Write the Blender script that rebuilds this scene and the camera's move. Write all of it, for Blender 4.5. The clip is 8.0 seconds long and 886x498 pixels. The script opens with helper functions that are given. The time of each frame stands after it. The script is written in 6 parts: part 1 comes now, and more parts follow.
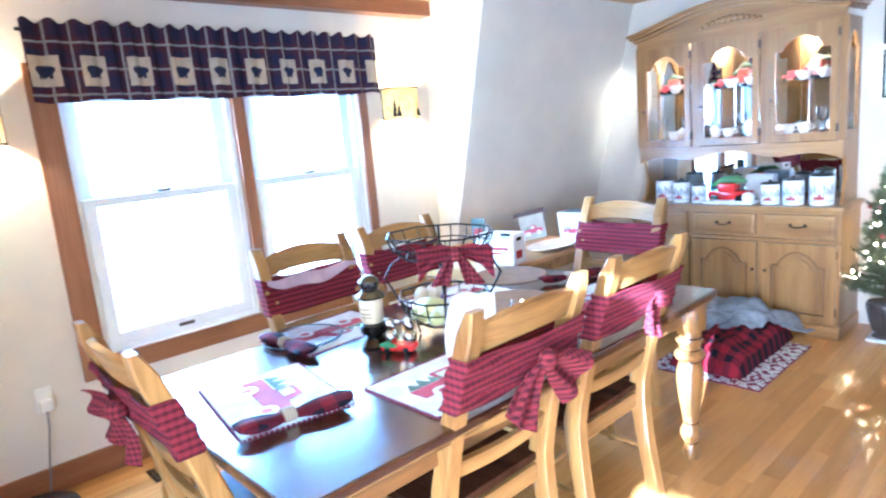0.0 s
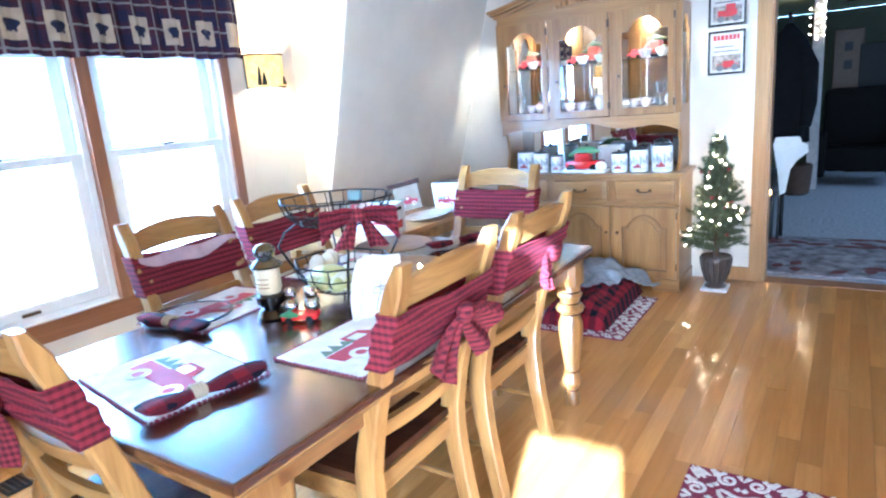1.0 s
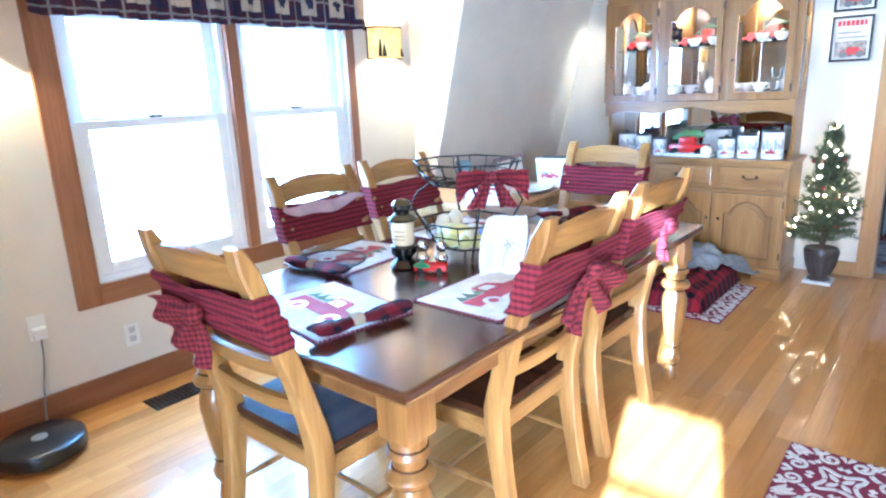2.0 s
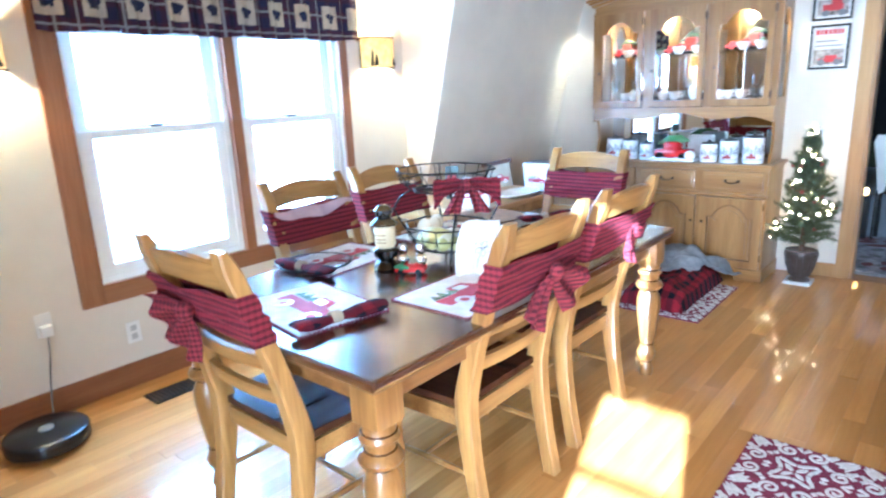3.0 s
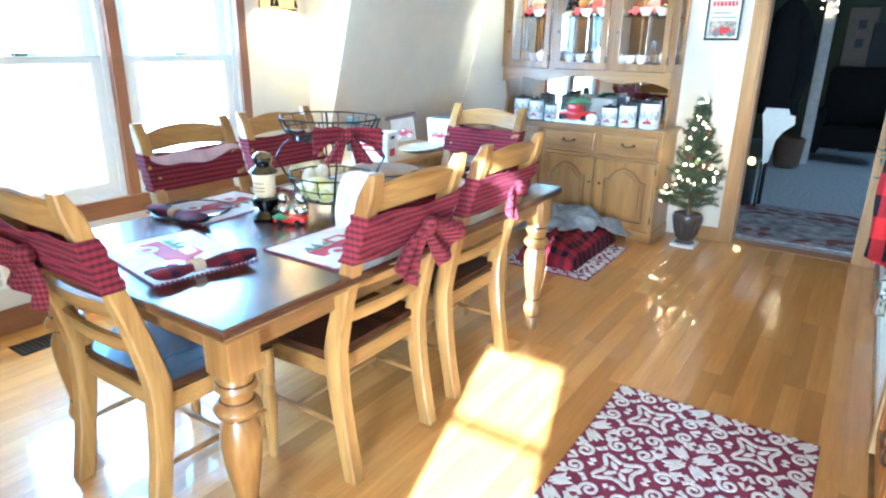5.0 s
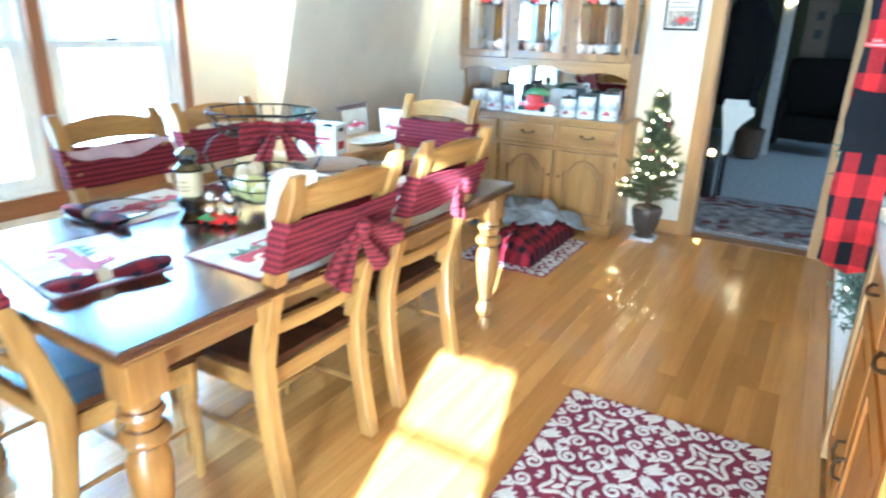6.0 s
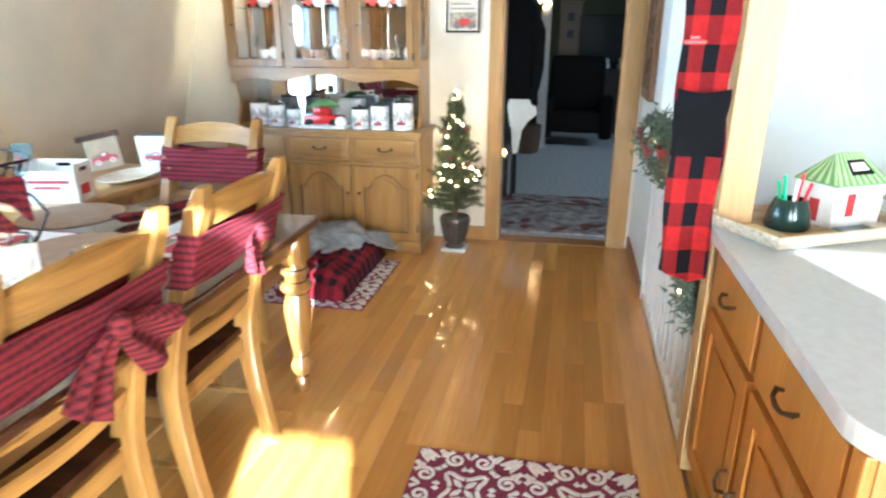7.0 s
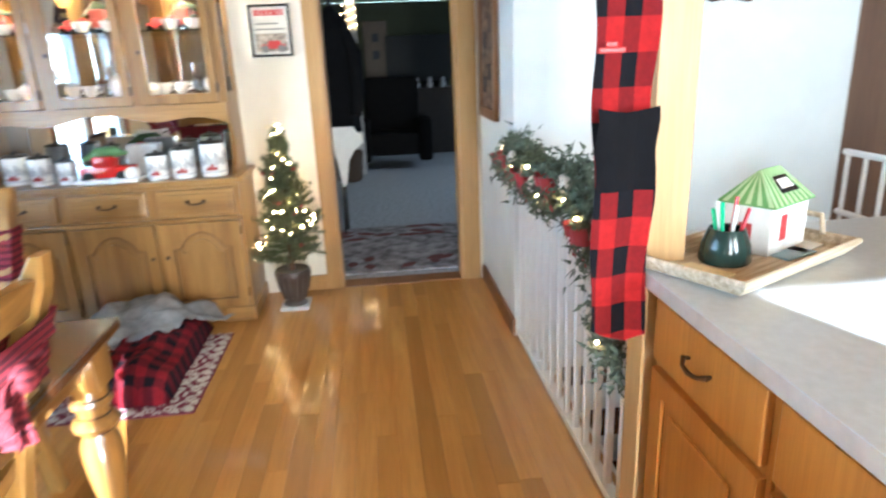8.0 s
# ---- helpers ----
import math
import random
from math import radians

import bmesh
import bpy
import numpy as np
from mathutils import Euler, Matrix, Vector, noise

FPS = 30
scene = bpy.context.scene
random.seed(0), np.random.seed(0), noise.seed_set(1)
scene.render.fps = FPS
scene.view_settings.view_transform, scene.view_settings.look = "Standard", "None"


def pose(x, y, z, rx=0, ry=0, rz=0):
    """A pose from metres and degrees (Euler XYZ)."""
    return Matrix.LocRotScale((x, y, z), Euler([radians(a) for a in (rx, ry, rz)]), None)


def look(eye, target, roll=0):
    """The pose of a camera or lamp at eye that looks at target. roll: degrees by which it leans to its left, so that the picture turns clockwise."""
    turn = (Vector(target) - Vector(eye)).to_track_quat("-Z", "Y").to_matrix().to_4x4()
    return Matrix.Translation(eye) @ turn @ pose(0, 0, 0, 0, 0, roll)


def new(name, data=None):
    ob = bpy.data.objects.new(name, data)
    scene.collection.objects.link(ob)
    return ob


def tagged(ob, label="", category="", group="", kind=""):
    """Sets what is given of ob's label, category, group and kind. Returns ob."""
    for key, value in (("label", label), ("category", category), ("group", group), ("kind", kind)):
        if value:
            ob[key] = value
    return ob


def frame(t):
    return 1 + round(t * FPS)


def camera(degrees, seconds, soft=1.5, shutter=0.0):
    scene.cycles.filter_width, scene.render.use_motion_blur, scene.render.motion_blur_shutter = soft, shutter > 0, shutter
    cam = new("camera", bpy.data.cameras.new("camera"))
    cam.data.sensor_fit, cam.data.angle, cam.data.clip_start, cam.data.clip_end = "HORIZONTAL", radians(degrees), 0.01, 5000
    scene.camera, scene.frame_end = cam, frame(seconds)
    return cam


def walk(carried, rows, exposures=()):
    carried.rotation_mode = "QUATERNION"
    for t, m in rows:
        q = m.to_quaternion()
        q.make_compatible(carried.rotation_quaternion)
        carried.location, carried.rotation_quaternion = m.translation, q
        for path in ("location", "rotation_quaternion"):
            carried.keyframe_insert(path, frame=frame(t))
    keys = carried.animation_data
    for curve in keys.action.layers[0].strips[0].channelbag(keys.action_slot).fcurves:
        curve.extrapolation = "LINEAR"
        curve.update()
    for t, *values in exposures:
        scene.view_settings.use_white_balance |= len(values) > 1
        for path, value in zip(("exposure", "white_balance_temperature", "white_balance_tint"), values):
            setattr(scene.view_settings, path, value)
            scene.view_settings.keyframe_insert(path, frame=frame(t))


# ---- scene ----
cam = camera(70.9, 8.0, 2.2, 0.4)
PATH = [
    (0, (1.096, -0.522, 1.5), (-0.357, 0.803, 1.135), -5.1),
    (0.5, (1.063, -0.565, 1.471), (-0.222, 0.919, 1.089), -4.9),
    (1, (0.949, -0.641, 1.441), (-0.129, 0.98, 0.983), -4.6),
    (1.5, (0.91, -0.762, 1.444), (-0.341, 0.714, 0.936), -3.0),
    (1.7, (0.888, -0.83, 1.416), (-0.369, 0.65, 0.936), -3.0),
    (2.8, (1.014, -0.94, 1.437), (-0.228, 0.509, 0.842), -0.0),
    (3, (1.066, -0.942, 1.456), (-0.203, 0.522, 0.959), -2.6),
    (3.5, (1.076, -0.93, 1.453), (-0.012, 0.656, 0.903), -0.9),
    (4, (1.1, -0.886, 1.438), (0.139, 0.76, 0.832), -0.7),
    (4.5, (1.148, -0.847, 1.436), (0.117, 0.754, 0.825), 0.1),
    (5.8, (1.228, -0.75, 1.428), (0.182, 0.824, 0.772), 1.7),
    (6, (1.203, -0.654, 1.442), (0.234, 0.964, 0.775), 1.6),
    (6.5, (1.048, -0.443, 1.454), (0.353, 1.34, 0.875), -1.6),
    (7, (0.97, -0.262, 1.439), (0.593, 1.595, 0.797), 0.2),
    (7.5, (0.872, 0.013, 1.433), (0.71, 1.901, 0.794), -0.4),
    (8, (0.765, 0.267, 1.43), (0.954, 2.169, 0.843), -2.4),
]
EXPOSURES = [(0.0, 4.52, 4110, 4), (1.5, 4.32, 4130, 3), (4.5, 4.33, 4230, -4), (6.0, 4.46, 4330, -10), (6.6, 4.25, 4880, -7), (8.0, 4.06, 5250, 0)]
walk(cam, [(t, look(eye, target, roll)) for t, eye, target, roll in PATH], EXPOSURES)

# ---- light ----
SOUTH = -2.2
SUN_EL = radians(18.5)
SUN_FROM = Vector((math.cos(SUN_EL) * 0.29, math.cos(SUN_EL) * -0.957, math.sin(SUN_EL)))
world = bpy.data.worlds.new("sky")
scene.world = world
world.use_nodes = True
wn = world.node_tree
sky = wn.nodes.new("ShaderNodeTexSky")
sky.sky_type, sky.sun_disc = "NISHITA", False
sky.sun_elevation, sky.sun_rotation = SUN_EL, math.atan2(SUN_FROM.x, SUN_FROM.y)
wn.links.new(sky.outputs[0], wn.nodes["Background"].inputs[0])
wn.nodes["Background"].inputs[1].default_value = 0.09
sun = new("sun", bpy.data.lights.new("sun", "SUN"))
sun.data.energy, sun.data.angle, sun.data.color = 5.0, radians(0.6), (1.0, 0.97, 0.935)
sun.matrix_world = look((0, 0, 0), -SUN_FROM)


def area_lamp(name, m, sx, sy, watts, colour=(1, 1, 1)):
    lamp = new(name, bpy.data.lights.new(name, "AREA"))
    lamp.data.shape, lamp.data.size, lamp.data.size_y = "RECTANGLE", sx, sy
    lamp.data.energy, lamp.data.color = watts, colour
    lamp.matrix_world = m
    return lamp


def point_lamp(name, at, watts, colour, radius=0.03):
    lamp = new(name, bpy.data.lights.new(name, "POINT"))
    lamp.data.energy, lamp.data.color, lamp.data.shadow_soft_size = watts, colour, radius
    lamp.location = at
    return lamp


# daylight in the window openings
area_lamp("window_daylight", look((-2.42, 1.03, 1.25), (-1.0, 1.03, 0.95)), 1.75, 1.35, 13, (0.58, 0.79, 1.0))
rear_light = area_lamp("rear_daylight", look((1.215, SOUTH + 0.02, 1.1), (1.0, 2.0, 0.7)), 0.42, 1.9, 4.6, (1.0, 0.97, 0.92))
rear_light.data.spread = radians(120)
kitchen_light = area_lamp("kitchen_daylight", look((2.9, SOUTH + 0.03, 1.5), (2.4, 3.0, 0.8)), 0.8, 0.9, 5.2, (0.97, 0.97, 0.96))
kitchen_light.data.spread = radians(120)

# ---- materials ----


def mat(name, rough=0.5, metal=0.0):
    m = bpy.data.materials.new(name)
    m.use_nodes = True
    b = m.node_tree.nodes["Principled BSDF"]
    b.inputs["Roughness"].default_value, b.inputs["Metallic"].default_value = rough, metal
    return m, m.node_tree, b


def node(nt, kind, **sets):
    n = nt.nodes.new(kind)
    for key, value in sets.items():
        if key in n.inputs:
            n.inputs[key].default_value = value
    return n


def math_node(nt, op, a, b=None):
    n = nt.nodes.new("ShaderNodeMath")
    n.operation = op
    for i, v in enumerate((a, b)):
        if v is None:
            continue
        if isinstance(v, (int, float)):
            n.inputs[i].default_value = v
        else:
            nt.links.new(v, n.inputs[i])
    return n.outputs[0]


def mixed(nt, fac, a, b):
    n = nt.nodes.new("ShaderNodeMix")
    n.data_type = "RGBA"
    if isinstance(fac, (int, float)):
        n.inputs[0].default_value = fac
    else:
        nt.links.new(fac, n.inputs[0])
    for i, v in ((6, a), (7, b)):
        if isinstance(v, tuple):
            n.inputs[i].default_value = (*v[:3], 1)
        else:
            nt.links.new(v, n.inputs[i])
    return n.outputs[2]


def coords(nt, scale=(1, 1, 1)):
    t = nt.nodes.new("ShaderNodeTexCoord")
    m = nt.nodes.new("ShaderNodeMapping")
    m.inputs["Scale"].default_value = scale
    nt.links.new(t.outputs["Object"], m.inputs["Vector"])
    return m.outputs[0]


def noise_of(nt, vec, scale, detail=4.0, rough=0.55, lo=0.35, hi=0.65):
    n = node(nt, "ShaderNodeTexNoise", Scale=scale, Detail=detail, Roughness=rough)
    nt.links.new(vec, n.inputs["Vector"])
    r = nt.nodes.new("ShaderNodeMapRange")
    r.inputs[1].default_value, r.inputs[2].default_value = lo, hi
    nt.links.new(n.outputs[0], r.inputs[0])
    return r.outputs[0]


def bump(nt, b, height, strength=0.2, distance=0.002):
    n = node(nt, "ShaderNodeBump", Strength=strength, Distance=distance)
    nt.links.new(height, n.inputs["Height"])
    nt.links.new(n.outputs[0], b.inputs["Normal"])


def plain(name, colour, rough=0.5, metal=0.0, vary=0.12, scale=14.0, relief=0.1):
    """One colour with soft blotches and a fine grain."""
    m, nt, b = mat(name, rough, metal)
    v = coords(nt)
    big, fine = noise_of(nt, v, scale), noise_of(nt, v, scale * 12)
    dark = tuple(c * (1 - vary * 1.6) for c in colour)
    light = tuple(min(1, c * (1 + vary * 0.6)) for c in colour)
    c = mixed(nt, big, dark, light)
    nt.links.new(c, b.inputs["Base Color"])
    bump(nt, b, fine, relief, 0.001)
    return m


def wood(name, dark, light, along="z", rough=0.4, grain=9.0, knots=0.0, per_piece=0.0, coat=0.0, coat_rough=0.085):
    """Grain drawn out along one axis, with streaks, pores and, in pine, knots."""
    m, nt, b = mat(name, rough)
    k = {"x": (0.06, 1, 1), "y": (1, 0.06, 1), "z": (1, 1, 0.06)}[along]
    v = coords(nt, k)
    if per_piece:
        info = nt.nodes.new("ShaderNodeObjectInfo")
        add = nt.nodes.new("ShaderNodeVectorMath")
        add.operation = "ADD"
        comb = nt.nodes.new("ShaderNodeCombineXYZ")
        for i in range(3):
            nt.links.new(math_node(nt, "MULTIPLY", info.outputs["Random"], 37.0 + 11 * i), comb.inputs[i])
        nt.links.new(v, add.inputs[0])
        nt.links.new(comb.outputs[0], add.inputs[1])
        v = add.outputs[0]
    streak = noise_of(nt, v, grain, 5, 0.6, 0.3, 0.7)
    pores = noise_of(nt, v, grain * 9, 3, 0.6, 0.4, 0.62)
    c = mixed(nt, streak, dark, light)
    c = mixed(nt, math_node(nt, "MULTIPLY", pores, 0.22), c, tuple(x * 0.55 for x in dark))
    if per_piece:
        c = mixed(nt, math_node(nt, "MULTIPLY", math_node(nt, "POWER", info.outputs["Random"], 2.2), per_piece), c, tuple(x * 0.6 for x in dark))
    if knots:
        vor = node(nt, "ShaderNodeTexVoronoi", Scale=3.2)
        k2 = {"x": (0.5, 1, 1), "y": (1, 0.5, 1), "z": (1, 1, 0.5)}[along]
        nt.links.new(coords(nt, k2), vor.inputs["Vector"])
        spot = nt.nodes.new("ShaderNodeMapRange")
        spot.inputs[1].default_value, spot.inputs[2].default_value = 0.10, 0.045
        nt.links.new(vor.outputs["Distance"], spot.inputs[0])
        c = mixed(nt, math_node(nt, "MULTIPLY", spot.outputs[0], knots), c, (0.09, 0.03, 0.012))
    nt.links.new(c, b.inputs["Base Color"])
    b.inputs["Coat Weight"].default_value = coat
    b.inputs["Coat Roughness"].default_value = coat_rough
    bump(nt, b, pores, 0.12, 0.0008)
    return m


def stripes(nt, axis_out, period, duty=0.5):
    f = math_node(nt, "FRACT", math_node(nt, "DIVIDE", axis_out, period))
    return math_node(nt, "LESS_THAN", f, duty)


def plaid(name, red, black, pu, pv, axes=("X", "Z"), thin=None, duty=0.5, sheer=0.0, lean=0.5):
    """Two crossing sets of woven stripes; thin adds a pale line."""
    m, nt, b = mat(name, 0.9)
    sep = nt.nodes.new("ShaderNodeSeparateXYZ")
    nt.links.new(coords(nt), sep.inputs[0])
    u, v = (math_node(nt, "ADD", sep.outputs["X"], sep.outputs["Y"]) if a == "XY" else sep.outputs[a] for a in axes)
    su, sv = stripes(nt, u, pu, duty), stripes(nt, v, pv, duty)
    c = mixed(nt, math_node(nt, "ADD", math_node(nt, "MULTIPLY", su, lean), math_node(nt, "MULTIPLY", sv, 1 - lean)), red, black)
    if thin:
        tu = stripes(nt, math_node(nt, "ADD", u, pu * 0.27), pu, 0.09)
        tv = stripes(nt, math_node(nt, "ADD", v, pv * 0.27), pv, 0.09)
        c = mixed(nt, math_node(nt, "MULTIPLY", math_node(nt, "MAXIMUM", tu, tv), 0.75), c, thin)
    n = noise_of(nt, coords(nt), 60)
    c = mixed(nt, math_node(nt, "MULTIPLY", n, 0.2), c, black)
    nt.links.new(c, b.inputs["Base Color"])
    b.inputs["Specular IOR Level"].default_value = 0.2
    if sheer:
        tr_ = nt.nodes.new("ShaderNodeBsdfTranslucent")
        nt.links.new(c, tr_.inputs["Color"])
        mx = nt.nodes.new("ShaderNodeMixShader")
        mx.inputs[0].default_value = sheer
        out = nt.nodes["Material Output"]
        nt.links.new(b.outputs[0], mx.inputs[1])
        nt.links.new(tr_.outputs[0], mx.inputs[2])
        nt.links.new(mx.outputs[0], out.inputs["Surface"])
    bump(nt, b, noise_of(nt, coords(nt), 900, 2), 0.3, 0.001)
    return m


def glass(name, tint=(1, 1, 1), rough=0.0):
    m, nt, b = mat(name, rough)
    b.inputs["Base Color"].default_value = (*tint, 1)
    b.inputs["Transmission Weight"].default_value, b.inputs["IOR"].default_value = 1.0, 1.02 if rough == 0 else 1.3
    return m


def glow(name, colour, strength):
    m, nt, b = mat(name, 0.5)
    b.inputs["Base Color"].default_value = (*colour, 1)
    b.inputs["Emission Color"].default_value, b.inputs["Emission Strength"].default_value = (*colour, 1), strength
    return m


WALL = plain("wall_paint", (0.71, 0.655, 0.565), 0.75, vary=0.04, scale=3, relief=0.15)
WHITE_WALL = plain("white_wall_paint", (0.70, 0.71, 0.69), 0.7, vary=0.04, scale=3, relief=0.12)
BROWN_WALL = wood("brown_panelling", (0.13, 0.06, 0.03), (0.2, 0.10, 0.05), "z", 0.6)
PINE = wood("orange_pine", (0.21, 0.082, 0.032), (0.33, 0.15, 0.065), "z", 0.42, knots=0.8)
PINE_Y = wood("orange_pine_lengthwise", (0.21, 0.082, 0.032), (0.33, 0.15, 0.065), "y", 0.42, knots=0.8)
PALE_PINE = wood("pale_knotty_pine", (0.31, 0.16, 0.043), (0.46, 0.262, 0.085), "z", 0.4, knots=0.75)
# lighter copy of the pale pine; the post's sunlight is in the colour
LIT_PINE = wood("sunlit_pale_pine", (0.46, 0.27, 0.10), (0.62, 0.40, 0.18), "z", 0.4, knots=0.4)
CEILING = wood("pine_ceiling_boards", (0.50, 0.28, 0.09), (0.66, 0.42, 0.17), "y", 0.5, knots=0.6)
FLOORBOARD = wood("honey_maple_board", (0.45, 0.198, 0.040), (0.65, 0.338, 0.088), "y", 0.34, 7, per_piece=0.65, coat=0.65, coat_rough=0.065)
FLOORBOARD.node_tree.nodes["Principled BSDF"].inputs["Specular IOR Level"].default_value = 0.25
JOINT = plain("board_joint", (0.24, 0.12, 0.04), 0.8)
OAK = wood("hutch_oak", (0.20, 0.096, 0.025), (0.37, 0.201, 0.060), "z", 0.33, 11, coat=0.15)
OAK_X = wood("hutch_oak_across", (0.20, 0.096, 0.025), (0.37, 0.201, 0.060), "x", 0.33, 11, coat=0.15)
# darker oak that paints the shadow line round the door panels
OAK_GROOVE = wood("hutch_oak_groove_shade", (0.12, 0.055, 0.018), (0.2, 0.10, 0.035), "x", 0.4, 11)
HONEY = wood("honey_chair_wood", (0.19, 0.083, 0.017), (0.50, 0.285, 0.078), "z", 0.33, 12, coat=0.2)
HONEY_X = wood("honey_chair_wood_across", (0.17, 0.075, 0.016), (0.48, 0.27, 0.073), "x", 0.33, 12, coat=0.2)
TABLE_LIGHT = wood("table_apron_wood", (0.10, 0.042, 0.011), (0.27, 0.13, 0.034), "y", 0.33, 9, coat=0.3)
TABLE_LEG = wood("table_leg_wood", (0.12, 0.05, 0.012), (0.34, 0.17, 0.04), "z", 0.3, 9, coat=0.35)
TABLE_DARK = wood("dark_tabletop", (0.040, 0.014, 0.006), (0.095, 0.036, 0.014), "y", 0.26, 10, coat=1.0, coat_rough=0.17)
SEAT_DARK = wood("dark_seat_wood", (0.035, 0.013, 0.006), (0.085, 0.034, 0.015), "y", 0.24, 10)
SEAT_DARK.node_tree.nodes["Principled BSDF"].inputs["Specular IOR Level"].default_value = 0.10
CABINET = wood("cabinet_oak", (0.37, 0.135, 0.020), (0.51, 0.22, 0.038), "z", 0.35, 9, coat=0.2)
SASH = plaid("burgundy_gingham", (0.235, 0.029, 0.038), (0.058, 0.012, 0.018), 0.0205, 0.0185, ("XY", "Z"), lean=0.44)
SASH_BAND = plaid("burgundy_striped_gingham", (0.215, 0.022, 0.034), (0.062, 0.011, 0.018), 0.0205, 0.0205, ("XY", "Z"), lean=0.24, duty=0.44)
# pale pink stands in for window light passing through the cloth
BACKLIT_PINK = plain("pale_pink_backlit", (0.50, 0.36, 0.40), 0.9)
LAMINATE = plain("grey_laminate", (0.53, 0.56, 0.59), 0.28, vary=0.05, scale=40, relief=0.05)
VINYL = plain("white_window_vinyl", (0.82, 0.83, 0.84), 0.35, vary=0.02)
WHITE = plain("white_paint", (0.80, 0.79, 0.77), 0.4, vary=0.03)
BLACK_METAL = plain("black_wrought_metal", (0.015, 0.014, 0.014), 0.4, 0.6)
BRONZE = plain("antique_bronze", (0.11, 0.075, 0.05), 0.35, 0.9)
PANE = glass("clear_pane")
MIRROR, _, _mb = mat("mirror", 0.02, 1.0)
_mb.inputs["Base Color"].default_value = (0.62, 0.64, 0.65, 1)

# ---- mesh tools ----


def thing(name, at=(0, 0, 0), label="", category="", group="", turn=0.0, kind=""):
    e = new(name)
    e.empty_display_size = 0.1
    e.matrix_basis = pose(*at, 0, 0, turn)
    return tagged(e, label, category, group, kind)


def part(name, bm, material, parent=None, label="", smooth=False):
    me = bpy.data.meshes.new(name)
    bmesh.ops.recalc_face_normals(bm, faces=bm.faces)
    bm.to_mesh(me)
    bm.free()
    me.materials.append(material)
    if smooth:
        for p in me.polygons:
            p.use_smooth = True
        me.set_sharp_from_angle(angle=radians(40))
    ob = new(name, me)
    if parent:
        ob.parent = parent
    return tagged(ob, label)


def setting(name, bm, material, label, category):
    return tagged(part(name, bm, material), label, category, kind="structure")


def box(bm, lo, hi, r=0.0, m=None):
    c = [(a + b) / 2 for a, b in zip(lo, hi)]
    s = [abs(b - a) for a, b in zip(lo, hi)]
    g = bmesh.ops.create_cube(bm, size=1, matrix=Matrix.Translation(c) @ Matrix.Diagonal((*s, 1)))
    vs = g["verts"]
    if r:
        es = list({e for v in vs for e in v.link_edges})
        out = bmesh.ops.bevel(bm, geom=es, offset=r, segments=2, affect="EDGES", profile=0.6)
        vs = list({v for f in out["faces"] for v in f.verts} | {v for v in vs if v.is_valid})
    if m:
        bmesh.ops.transform(bm, matrix=m, verts=vs)
    return bm


def B(lo, hi, r=0.0, m=None):
    return box(bmesh.new(), lo, hi, r, m)


def lathe(bm, profile, at=(0, 0, 0), n=20, m=None):
    """Turns (radius, height) pairs round the upright axis through at."""
    rings = []
    made = []
    for r, z in profile:
        ring = [bm.verts.new((at[0] + r * math.cos(a), at[1] + r * math.sin(a), at[2] + z)) for a in (2 * math.pi * i / n for i in range(n))]
        rings.append(ring)
        made += ring
    for a, b in zip(rings, rings[1:]):
        for i in range(n):
            bm.faces.new((a[i], a[(i + 1) % n], b[(i + 1) % n], b[i]))
    bm.faces.new(rings[0][::-1])
    bm.faces.new(rings[-1])
    if m:
        bmesh.ops.transform(bm, matrix=m, verts=made)
    return bm


def tube(bm, pts, r, n=8, closed=False):
    """A round bar along points; r may be one radius or one for each point."""
    pts = [Vector(p) for p in pts]
    k = len(pts)
    rings = []
    side = None
    for i, p in enumerate(pts):
        d = (pts[(i + 1) % k] - pts[i - 1]) if closed else (pts[min(i + 1, k - 1)] - pts[max(i - 1, 0)])
        d.normalize()
        if side is None:
            side = d.orthogonal().normalized()
        side = (side - d * side.dot(d)).normalized()
        up = d.cross(side)
        rr = r[i] if isinstance(r, (list, tuple)) else r
        rings.append([bm.verts.new(p + rr * (math.cos(a) * side + math.sin(a) * up)) for a in (2 * math.pi * j / n for j in range(n))])
    for i in range(k if closed else k - 1):
        a, b = rings[i], rings[(i + 1) % k]
        for j in range(n):
            bm.faces.new((a[j], a[(j + 1) % n], b[(j + 1) % n], b[j]))
    if not closed:
        bm.faces.new(rings[0][::-1])
        bm.faces.new(rings[-1])
    return bm


def prism(bm, outline, lo, hi, plane="xz"):
    """A flat outline given thickness along the third axis."""
    def at(a, b, c):
        return {"xz": (a, c, b), "xy": (a, b, c), "yz": (c, a, b)}[plane]
    low = [bm.verts.new(at(a, b, lo)) for a, b in outline]
    high = [bm.verts.new(at(a, b, hi)) for a, b in outline]
    n = len(outline)
    bm.faces.new(low[::-1])
    bm.faces.new(high)
    for i in range(n):
        bm.faces.new((low[i], low[(i + 1) % n], high[(i + 1) % n], high[i]))
    return bm


